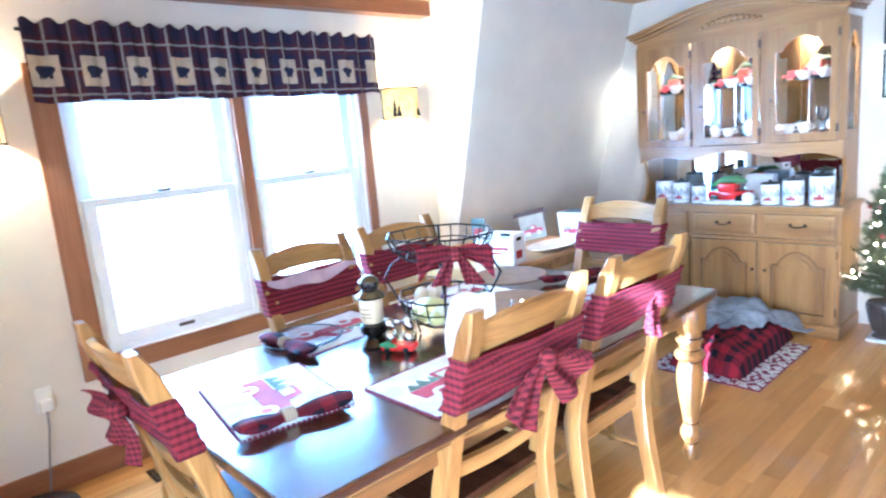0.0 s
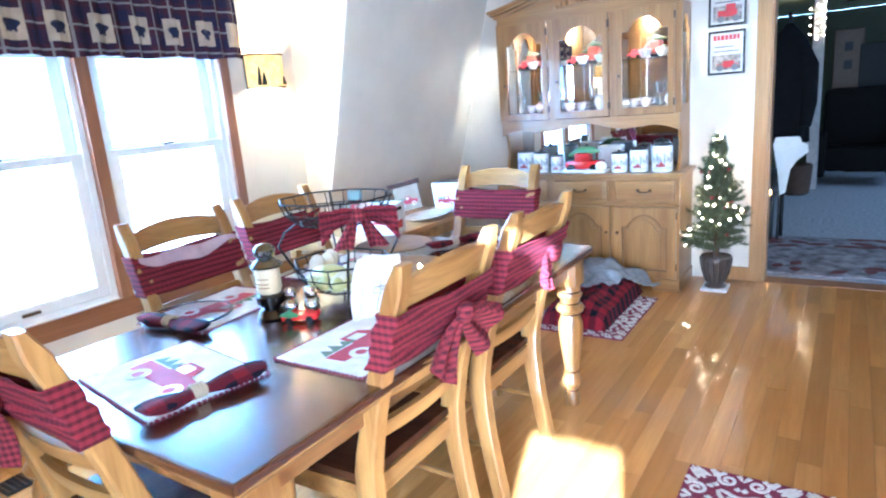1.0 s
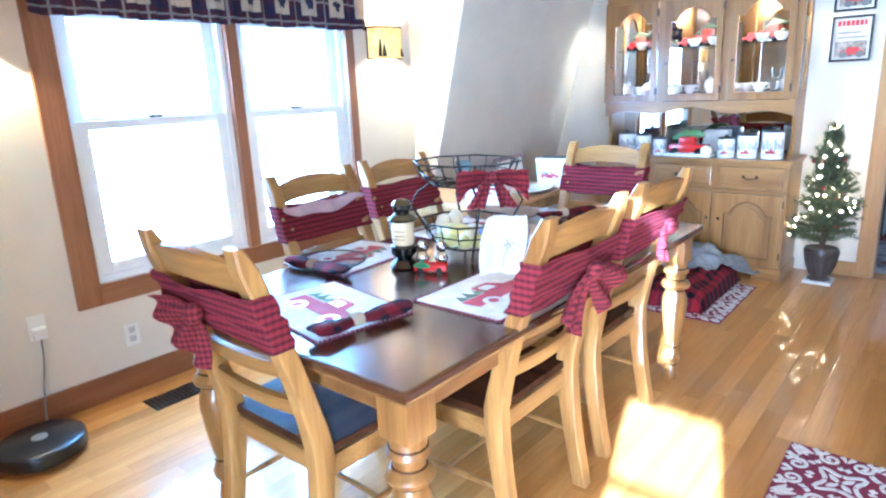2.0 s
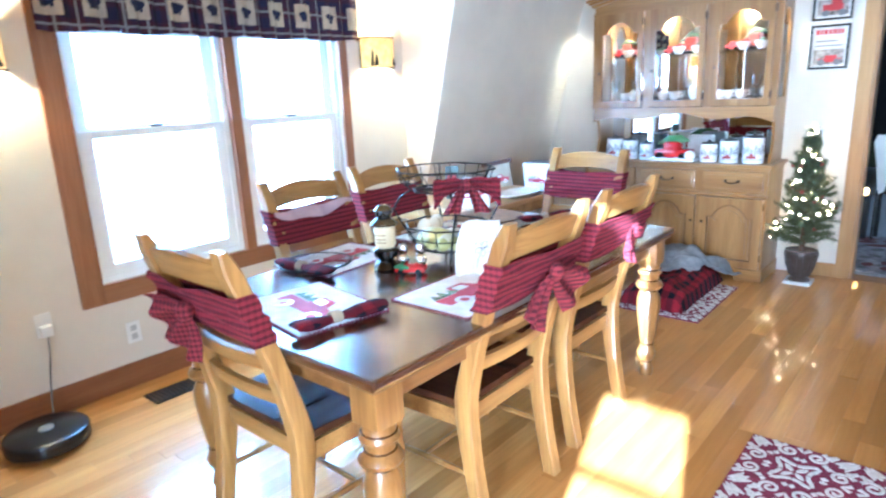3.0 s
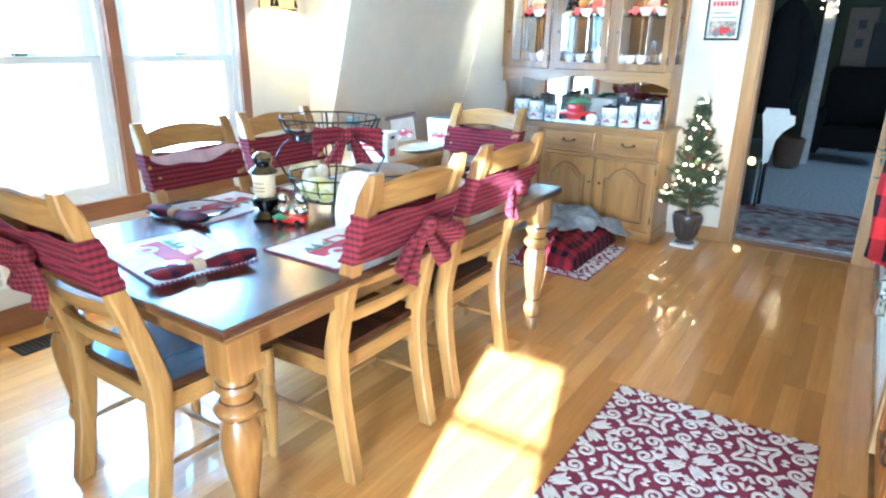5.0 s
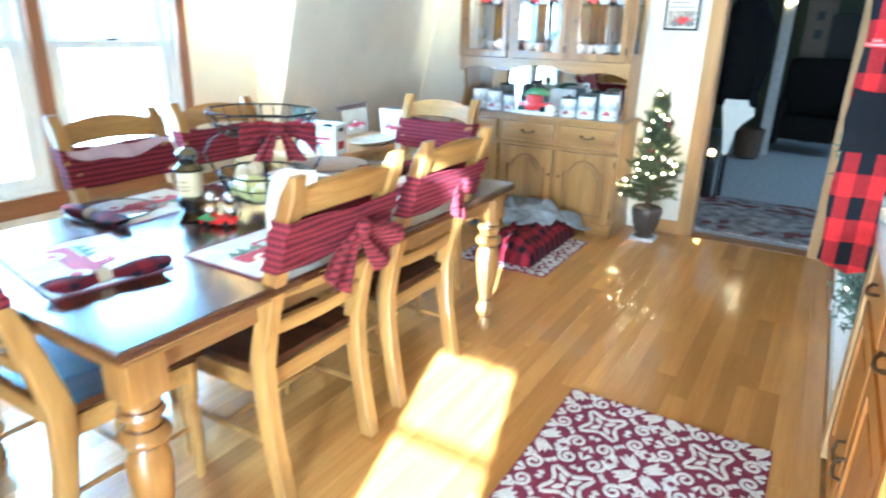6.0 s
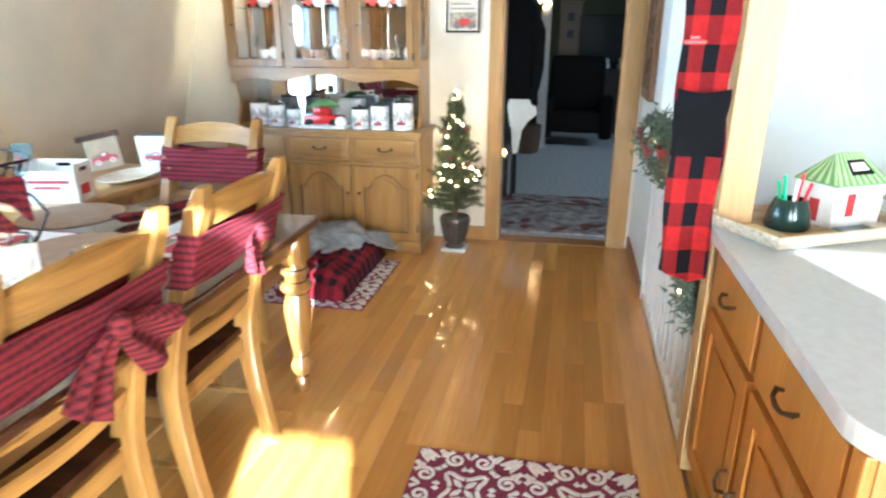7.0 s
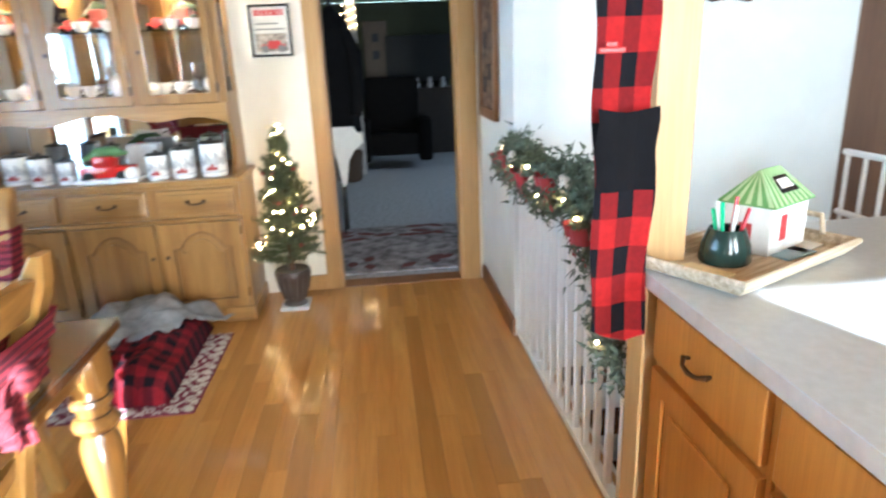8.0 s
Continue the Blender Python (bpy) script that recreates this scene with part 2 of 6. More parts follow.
def sheet(bm, f, nu, nv, thick):
    """A surface f(u, v) given thickness: cloth, paper, curved boards."""
    pts = [[Vector(f(i / nu, j / nv)) for j in range(nv + 1)] for i in range(nu + 1)]
    top, low = [], []
    for i in range(nu + 1):
        a, b = [], []
        for j in range(nv + 1):
            du = pts[min(i + 1, nu)][j] - pts[max(i - 1, 0)][j]
            dv = pts[i][min(j + 1, nv)] - pts[i][max(j - 1, 0)]
            n = du.cross(dv)
            n = n.normalized() * (thick / 2) if n.length > 1e-12 else Vector((0, 0, thick / 2))
            a.append(bm.verts.new(pts[i][j] + n))
            b.append(bm.verts.new(pts[i][j] - n))
        top.append(a)
        low.append(b)
    for i in range(nu):
        for j in range(nv):
            bm.faces.new((top[i][j], top[i + 1][j], top[i + 1][j + 1], top[i][j + 1]))
            bm.faces.new((low[i][j], low[i][j + 1], low[i + 1][j + 1], low[i + 1][j]))
    for i in range(nu):
        bm.faces.new((top[i][0], low[i][0], low[i + 1][0], top[i + 1][0]))
        bm.faces.new((top[i][nv], top[i + 1][nv], low[i + 1][nv], low[i][nv]))
    for j in range(nv):
        bm.faces.new((top[0][j], top[0][j + 1], low[0][j + 1], low[0][j]))
        bm.faces.new((top[nu][j], low[nu][j], low[nu][j + 1], top[nu][j + 1]))
    return bm


def ball(bm, at, r, n=10, squash=1.0):
    bmesh.ops.create_uvsphere(bm, u_segments=n, v_segments=max(6, n // 2 + 1), radius=r, matrix=Matrix.Translation(at) @ Matrix.Diagonal((1, 1, squash, 1)))
    return bm


# ---- large structure ----
WX = -2.2          # window wall
BY = 4.2           # end wall
RX = 1.43          # wall beside the doorway
STAIR_Y = 3.255     # wall at the head of the stairwell
CZ = 2.38          # ceiling
setting("floor", B((WX - 0.16, SOUTH - 0.12, -0.12), (RX + 0.02, BY + 0.02, -0.014)), JOINT, "honey-coloured maple plank floor", "floor")
setting("kitchen_floor", B((RX + 0.02, SOUTH - 0.12, -0.12), (4.6, 1.9, -0.001)), FLOORBOARD, "honey-coloured kitchen floor", "floor")

W_Y0, W_Y1, W_Z0, W_Z1 = 0.2, 1.86, 0.58, 1.86
bm = bmesh.new()
box(bm, (WX - 0.16, SOUTH - 0.12, 0), (WX, W_Y0, CZ))
box(bm, (WX - 0.16, W_Y1, 0), (WX, 2.47, CZ))
box(bm, (WX - 0.16, W_Y0, 0), (WX, W_Y1, W_Z0))
box(bm, (WX - 0.16, W_Y0, W_Z1), (WX, W_Y1, CZ))
setting("wall_west", bm, WALL, "cream painted wall round the double window", "wall")


def slope_x(z):
    return -2.226 + 0.265 * z


prism(bm := bmesh.new(), [(WX - 0.16, 0), (slope_x(0), 0), (slope_x(CZ), CZ), (WX - 0.16, CZ)], 2.47, BY + 0.15, "xz")
setting("wall_sloping", bm, WALL, "cream wall leaning inward beside the window recess", "wall")
bm = bmesh.new()
box(bm, (WX - 0.1, BY, 0), (0.475, BY + 0.14, CZ))
box(bm, (0.475, BY, 2.06), (1.29, BY + 0.14, CZ))
box(bm, (1.29, BY, 0), (RX, BY + 0.14, CZ))
setting("wall_north", bm, WALL, "cream end wall with an open doorway", "wall")
bm = bmesh.new()
box(bm, (RX, STAIR_Y, -0.6), (RX + 0.12, BY + 0.14, CZ))
box(bm, (RX + 0.12, STAIR_Y, -2.4), (3.15, STAIR_Y + 0.12, CZ))
setting("wall_stair", bm, WHITE_WALL, "white wall at the head of the stairwell", "wall")
setting("wall_panelled", B((3.15, 1.9, -2.4), (3.27, STAIR_Y + 0.12, CZ)), BROWN_WALL, "brown wood panelled wall beside the stairwell", "wall")

# far walls that close the rooms; the unseen south wall's openings shape the sun
SY = SOUTH
bm = bmesh.new()
# rail and narrow slots are added to break up the sun on floor and chairs
for x0, x1, z0, z1 in ((WX - 0.16, 1.0, 0, CZ), (1.0, 1.43, 0, 0.12), (1.0, 1.43, 1.37, 1.5), (1.0, 1.1, 1.5, 2.12), (1.19, 1.43, 1.5, CZ), (1.0, 1.19, 2.22, CZ), (1.43, 2.7, 0, CZ), (2.7, 3.45, 0, 1.05), (2.7, 3.45, 2.22, CZ), (3.45, 4.6, 0, CZ)):
    box(bm, (x0, SY - 0.12, z0), (x1, SY, z1))
box(bm, (1.0, SY - 0.05, 1.12), (1.43, SY - 0.02, 1.135))
setting("wall_south", bm, WALL, "unseen cream wall, door and window openings cut to shape the sun", "wall")
bm = B((4.45, SY, 0), (4.6, 1.9, CZ))
setting("wall_east", bm, WALL, "cream kitchen wall", "wall")
# unseen panel, added to cut the kitchen sun down to a streak
shade = thing("sun_blocker", (3.0, SY - 0.06, 0), "unseen white panel narrowing the sun streak on the counter", "shade")
part("mask_panel", B((-0.46, -0.004, 1.03), (0.46, 0.004, 2.09)), WHITE, shade)
setting("wall_kitchen", B((3.27, 1.9, 0), (4.6, 2.02, CZ)), WALL, "cream kitchen wall", "wall")
bm = B((WX - 0.16, SOUTH - 0.12, CZ), (4.6, BY + 0.14, CZ + 0.1))
for i in range(45):
    x = WX + 0.02 + i * 0.15
    box(bm, (x, SOUTH, CZ - 0.012), (x + 0.142, BY, CZ + 0.002))
setting("ceiling", bm, CEILING, "honey pine board ceiling", "ceiling")
setting("ceiling_beam", B((WX, SOUTH, 2.27), (WX + 0.1, 2.47, CZ - 0.013), 0.006), PINE_Y, "orange pine beam along the top of the wall", "beam")

# trim
for y0, y1, x in ((SOUTH, 2.47, WX),):
    setting("baseboard", B((x, y0, 0), (x + 0.018, y1, 0.13), 0.004), PINE_Y, "orange pine baseboard", "baseboard")
setting("baseboard", B((0.1, BY - 0.016, 0), (0.385, BY, 0.1), 0.003), PALE_PINE, "pale pine baseboard", "baseboard")
setting("baseboard", B((RX - 0.016, STAIR_Y - 0.016, 0), (RX, BY - 0.03, 0.1), 0.003), PINE_Y, "orange pine baseboard", "baseboard")
door = thing("door_1", (0, 0, 0), "pale knotty pine door casing round an open doorway", "doorway", kind="structure")
part("casing", B((0.385, BY - 0.02, 0), (0.475, BY, 2.15), 0.003), PALE_PINE, door)
part("casing", B((1.29, BY - 0.02, 0), (1.405, BY, 2.15), 0.003), PALE_PINE, door)
part("head_casing", B((0.475, BY - 0.02, 2.06), (1.29, BY, 2.15), 0.003), PALE_PINE, door)
part("jamb", B((0.475, BY, 0), (0.49, BY + 0.14, 2.06)), PALE_PINE, door)
part("jamb", B((1.275, BY, 0), (1.29, BY + 0.14, 2.06)), PALE_PINE, door)
part("threshold", B((0.49, BY - 0.01, -0.012), (1.275, BY + 0.14, 0.004), 0.003), PINE, door)

# the double window
win = thing("window_1", (WX, 0, 0), "two white double-hung windows in an orange pine frame", "window", kind="structure")
for y0, y1 in ((W_Y0 - 0.11, W_Y0), (W_Y1, W_Y1 + 0.065)):
    part("casing", B((0, y0, W_Z0 - 0.1), (0.022, y1, W_Z1 + 0.1), 0.003), PINE, win)
part("casing", B((0, W_Y0, W_Z0 - 0.1), (0.022, W_Y1, W_Z0), 0.003), PINE_Y, win)
part("casing", B((0, W_Y0, W_Z1), (0.022, W_Y1, W_Z1 + 0.1), 0.003), PINE_Y, win)
part("mullion", B((-0.12, 1.03, W_Z0), (0.018, 1.095, W_Z1), 0.003), PINE, win)
for y0, y1 in ((W_Y0, 1.03), (1.095, W_Y1)):
    bm = bmesh.new()
    for a, b_ in ((y0, y0 + 0.03), (y1 - 0.03, y1)):
        box(bm, (-0.13, a, W_Z0), (-0.02, b_, W_Z1))
    box(bm, (-0.13, y0 + 0.03, W_Z0), (-0.02, y1 - 0.03, W_Z0 + 0.03))
    box(bm, (-0.13, y0 + 0.03, W_Z1 - 0.03), (-0.02, y1 - 0.03, W_Z1))
    part("window_frame", bm, VINYL, win)
    for x, z0, z1 in ((-0.045, W_Z0 + 0.03, 1.335), (-0.085, 1.295, W_Z1 - 0.03)):
        bm = bmesh.new()
        a, b_ = y0 + 0.032, y1 - 0.032
        box(bm, (x - 0.018, a, z0), (x + 0.018, a + 0.06, z1), 0.003)
        box(bm, (x - 0.018, b_ - 0.06, z0), (x + 0.018, b_, z1), 0.003)
        box(bm, (x - 0.018, a + 0.06, z0), (x + 0.018, b_ - 0.06, z0 + 0.055), 0.003)
        box(bm, (x - 0.018, a + 0.06, z1 - 0.042), (x + 0.018, b_ - 0.06, z1), 0.003)
        sash = part("window_sash", bm, VINYL, win)
        pane = part("pane", B((x - 0.003, a + 0.04, z0 + 0.04), (x + 0.003, b_ - 0.04, z1 - 0.04)), PANE, sash)
        pane.visible_shadow = False
    part("sash_lock", B((-0.05, (y0 + y1) / 2 - 0.03, 1.335), (-0.02, (y0 + y1) / 2 + 0.03, 1.35), 0.004), BRONZE, win)
    part("sash_lift", B((-0.03, (y0 + y1) / 2 - 0.04, W_Z0 + 0.04), (-0.012, (y0 + y1) / 2 + 0.04, W_Z0 + 0.055), 0.003), BRONZE, win)

# ---- dining table ----
TW, TL, TZ = 1.10, 2.01, 0.76
table = thing("dining_table", (-TW / 2, TL / 2, 0), "dark-topped farmhouse dining table with honey turned legs", "table")
part("tabletop", B((-TW / 2, -TL / 2, TZ - 0.032), (TW / 2, TL / 2, TZ), 0.008), TABLE_DARK, table, "dark brown polished top")
bm = bmesh.new()
a, b_ = TW / 2 - 0.07, TL / 2 - 0.07
for lo, hi in (((-a, -b_, 0.635), (-a + 0.025, b_, TZ - 0.032)), ((a - 0.025, -b_, 0.635), (a, b_, TZ - 0.032)), ((-a, -b_, 0.635), (a, -b_ + 0.025, TZ - 0.033)), ((-a, b_ - 0.025, 0.635), (a, b_, TZ - 0.033))):
    box(bm, lo, hi, 0.003)
part("apron", bm, TABLE_LIGHT, table, "honey wood apron")
part("edge_moulding", B((-TW / 2 + 0.014, -TL / 2 + 0.014, TZ - 0.048), (TW / 2 - 0.014, TL / 2 - 0.014, TZ - 0.0322), 0.006), TABLE_LIGHT, table, "rounded brown moulding under the top")
LEG = [(0.030, 0), (0.036, 0.02), (0.030, 0.05), (0.024, 0.075), (0.040, 0.10), (0.046, 0.125), (0.036, 0.15), (0.030, 0.17), (0.038, 0.22), (0.050, 0.30), (0.057, 0.37), (0.056, 0.41), (0.044, 0.445), (0.040, 0.455), (0.060, 0.468), (0.066, 0.482), (0.058, 0.497), (0.043, 0.507), (0.046, 0.53), (0.058, 0.545), (0.048, 0.562), (0.050, 0.60)]
for sx in (-1, 1):
    for sy in (-1, 1):
        bm = bmesh.new()
        x, y = sx * (TW / 2 - 0.085), sy * (TL / 2 - 0.085)
        lathe(bm, LEG, (x, y, 0), 24)
        box(bm, (x - 0.052, y - 0.052, 0.59), (x + 0.052, y + 0.052, TZ - 0.033), 0.006)
        leg = part("leg", bm, TABLE_LEG, table, smooth=True)
        for rr, zz in ((0.0405, 0.455), (0.0435, 0.507), (0.0485, 0.562), (0.0305, 0.17), (0.0245, 0.075)):
            part("glaze_ring", tube(bmesh.new(), [(x + rr * math.cos(2 * math.pi * i / 20), y + rr * math.sin(2 * math.pi * i / 20), zz) for i in range(20)], 0.004, 6, True), TABLE_DARK, leg, smooth=True)

# ---- dining chairs ----


def post_y(z):
    """How far the back posts lie behind the seat's rear edge at a height."""
    if z < 0.46:
        t = z / 0.46
        return -0.065 * (1 - t) ** 1.5
    t = (z - 0.46) / 0.62
    return -0.185 * t ** 1.25


def dining_chair(name, at, turn, label, bow, bx=0.0, fans=(), size=1.0, pale_edge=False):
    """Ladder-back; the sitter looks along local +y."""
    ch = thing(name, at, label, "chair", "chairs round the table", turn)
    hw = 0.236
    for s in (-1, 1):
        bm = bmesh.new()
        rows = []
        for i in range(19):
            z = 1.08 * i / 18
            d = 0.027 + 0.007 * math.exp(-((z - 0.46) / 0.16) ** 2)
            if i == 18:
                d = 0.013
            y, x = post_y(z), s * (hw - 0.019)
            rows.append([bm.verts.new((x + p, y + q, z)) for p, q in ((-0.021, -d), (0.021, -d), (0.026, -d + 0.006), (0.026, d - 0.006), (0.021, d), (-0.021, d), (-0.026, d - 0.006), (-0.026, -d + 0.006))])
        for p, q in zip(rows, rows[1:]):
            for j in range(8):
                bm.faces.new((p[j], p[(j + 1) % 8], q[(j + 1) % 8], q[j]))
        bm.faces.new(rows[0][::-1])
        bm.faces.new(rows[-1])
        part("back_post", bm, HONEY, ch, smooth=True)
    for z0, h, rise in ((0.575, 0.05, 0.0), (0.70, 0.05, 0.0), (0.955, 0.075, 0.03)):
        bm = bmesh.new()

        def g(u, v, z0=z0, h=h, rise=rise):
            x = (u - 0.5) * 2 * (hw - 0.03)
            arch = rise * (1 - (2 * u - 1) ** 2)
            z = z0 + arch * (0.5 + 0.5 * v) + v * h
            return Vector((x, post_y(z) - 0.022 * (1 - (2 * u - 1) ** 2), z))
        sheet(bm, g, 12, 2, 0.018)
        part("top_rail" if rise else "back_slat", bm, HONEY_X, ch, smooth=True)
    seat = bmesh.new()

    def saddle(u, v):
        w = 0.236 + 0.02 * v
        x, y = (u - 0.5) * 2 * w, 0.0 + v * 0.42
        dip = 0.012 * (1 - (2 * u - 1) ** 2) * math.sin(math.pi * min(1, v * 1.1))
        return Vector((x, y, 0.462 - dip))
    sheet(seat, saddle, 12, 8, 0.024)
    part("seat", seat, SEAT_DARK, ch, "dark brown saddle seat", smooth=True)
    bm = bmesh.new()
    box(bm, (-0.236, 0.385, 0.375), (0.236, 0.405, 0.436), 0.004)
    box(bm, (-0.215, 0.0, 0.375), (0.215, 0.02, 0.436), 0.004)
    for s in (-1, 1):
        prism(bm, [(s * 0.23, 0.0), (s * 0.246, 0.4), (s * 0.226, 0.4), (s * 0.21, 0.0)], 0.375, 0.436, "xy")
    part("seat_rail", bm, HONEY_X, ch)
    for s in (-1, 1):
        bm = lathe(bmesh.new(), [(0.014, 0), (0.019, 0.03), (0.016, 0.06), (0.021, 0.16), (0.024, 0.24), (0.018, 0.29), (0.025, 0.305), (0.02, 0.32), (0.024, 0.34), (0.024, 0.436)], (s * 0.228, 0.385, 0), 14)
        part("front_leg", bm, HONEY, ch, smooth=True)
        for z in (0.2,):
            part("stretcher", tube(bmesh.new(), [(s * 0.217, -0.04, z), (s * 0.222, 0.18, z), (s * 0.227, 0.38, z)], [0.008, 0.011, 0.008]), HONEY, ch, smooth=True)
    part("stretcher", tube(bmesh.new(), [(-0.22, 0.2, 0.2), (0, 0.2, 0.2), (0.22, 0.2, 0.2)], [0.008, 0.011, 0.008]), HONEY_X, ch, smooth=True)
    # the cloth tied round the back
    rnd = random.Random(name + str(at))
    z0, z1 = 0.80, 0.955
    bm = bmesh.new()
    n, loop = 48, []
    for i in range(n):
        a = 2 * math.pi * i / n
        x = max(-1, min(1, 1.25 * math.cos(a))) * (hw + 0.012)
        y = max(-1, min(1, 1.6 * math.sin(a)))
        loop.append((x, y))
    rows = []
    for j in range(9):
        v = j / 8
        z = z0 + v * (z1 - z0)
        ring = []
        for i, (x, y) in enumerate(loop):
            k = abs(x) / hw
            sag = -0.012 * (1 - k * k) if not bow else 0.0
            pinch = 0.22 * math.exp(-((x - bx) / 0.09) ** 2) if (bow and y < 0) else 0.0
            zz = z + (sag if j == 8 else 0) + (0.5 - v) * (z1 - z0) * pinch
            fold = 0.006 * math.sin(v * 19 + 5 * x / hw) + 0.003 * math.sin(v * 41 - 7 * x / hw)
            ring.append(bm.verts.new((x, post_y(zz) - 0.004 + y * 0.035 + (fold if abs(y) > 0.5 else 0) + (-0.012 * pinch), zz)))
        rows.append(ring)
    for p, q in zip(rows, rows[1:]):
        for i in range(n):
            bm.faces.new((p[i], p[(i + 1) % n], q[(i + 1) % n], q[i]))
    bmesh.ops.recalc_face_normals(bm, faces=bm.faces)
    bmesh.ops.solidify(bm, geom=bm.faces[:], thickness=0.003)
    band = part("sash", bm, SASH_BAND, ch, "burgundy and black gingham cloth band", smooth=True)
    # strip coloured like daylight showing through the band's upper edge
    if pale_edge:
        def edge(u, v):
            z = 0.952 - 0.055 * v * (0.35 + 0.65 * math.sin(math.pi * min(1, u * 1.1)) ** 0.7) - 0.006 * math.sin(u * 13)
            return Vector(((0.5 - u) * 2 * hw * 0.97, post_y(z) + 0.046 + 0.004 * math.sin(u * 17), z))
        part("backlit_edge", sheet(bmesh.new(), edge, 24, 5, 0.003), BACKLIT_PINK, band, "pale pink strip coloured as daylight through the cloth", smooth=True)
    if bow:
        yb = post_y(0.87) - 0.055
        for k, deg in enumerate(fans):
            bm = bmesh.new()
            ca, sa = math.cos(radians(deg)), math.sin(radians(deg))

            def fan(u, v, k=k):
                # a pleated end of the cloth, gathered at the knot and flaring out
                reach = 0.012 + 0.18 * size * u * (1 - 0.10 * abs(2 * v - 1))
                half = 0.018 + 0.068 * size * u ** 0.8
                across = (2 * v - 1) * half
                fold = 0.016 * u ** 0.6 * math.sin(v * 11 + 2.4 * k) + 0.012 * math.sin(u * 3.1)
                x = bx + reach * ca - across * sa
                z = 0.872 + reach * sa + across * ca - 0.02 * u * u
                return Vector((x, post_y(max(0.5, z)) - 0.062 - 0.035 * u + fold, z))
            sheet(bm, fan, 12, 22, 0.003)
            part("bow_end", bm, SASH, band, smooth=True)
        part("knot", ball(bmesh.new(), (bx, yb - 0.012, 0.87), 0.028, 12, 1.1), SASH, band, smooth=True)
    return ch


CHAIR = "honey ladder-back chair with dark seat, gingham "
dining_chair("dining_chair", (-0.59, 0.03, 0), 0, CHAIR + "bow, at the table's end", True, -0.03, (190, 236), 0.85)
dining_chair("dining_chair", (-0.10, 0.70, 0), 90, CHAIR + "bow, beside the table", True, 0.06, (230, -32))
dining_chair("dining_chair", (-0.12, 1.35, 0), 90, CHAIR + "bow, touched by sun", True, 0.08, (200, 250), 0.6)
dining_chair("dining_chair", (-1.215, 0.88, 0), -90, CHAIR + "band, near the window", False, pale_edge=True)
dining_chair("dining_chair", (-1.245, 1.45, 0), -90, CHAIR + "band, by the window's end", False)
dining_chair("dining_chair", (-0.675, 2.245, 0), 180, CHAIR + "band, at the far end", False)
# ---- small helpers for the things ----
PAINTS = {}


def paint(name, colour, rough=0.5, metal=0.0, vary=0.1):
    if name not in PAINTS:
        PAINTS[name] = plain(name, colour, rough, metal, vary)
    return PAINTS[name]


CREAM = paint("cream_cloth", (0.79, 0.77, 0.74), 0.9)
RED = paint("red_print", (0.45, 0.03, 0.035), 0.6)
GREEN = paint("green_print", (0.07, 0.20, 0.07), 0.7)
CERAMIC = paint("white_ceramic", (0.80, 0.79, 0.77), 0.15, vary=0.03)
BLACK = paint("black_gloss", (0.012, 0.012, 0.013), 0.25)
SILVER = paint("polished_metal", (0.62, 0.61, 0.60), 0.15, 1.0)
DARK_CLOTH = paint("black_cloth", (0.006, 0.006, 0.007), 0.95)
NAPKIN = plaid("dark_red_plaid", (0.15, 0.007, 0.014), (0.006, 0.005, 0.012), 0.11, 0.09, ("X", "Y"), duty=0.62)
BUFFALO = plaid("buffalo_check", (0.36, 0.012, 0.014), (0.005, 0.005, 0.008), 0.082, 0.15, ("X", "Z"))
BED_CHECK = plaid("dog_bed_check", (0.20, 0.008, 0.016), (0.006, 0.005, 0.010), 0.085, 0.085, ("X", "Y"))
NAVY = plaid("navy_valance_plaid", (0.062, 0.022, 0.036), (0.026, 0.024, 0.058), 0.105, 0.115, ("Y", "Z"), (0.34, 0.31, 0.29), 0.5, 0.14)
JUTE = paint("jute", (0.42, 0.33, 0.22), 0.9)
WICKER = wood("woven_straw", (0.34, 0.25, 0.15), (0.76, 0.66, 0.50), "x", 0.7, 60)


def arch_outline(x0, x1, z0, z1, rise, n=12):
    """A rectangle whose top is a low arch with small shoulders."""
    pts = [(x0, z0), (x1, z0), (x1, z1 - rise)]
    for i in range(n + 1):
        t = i / n
        x = x1 - (x1 - x0) * (0.12 + 0.76 * t)
        pts.append((x, z1 - rise + rise * math.sin(math.pi * t) ** 0.7))
    pts.append((x0, z1 - rise))
    return pts


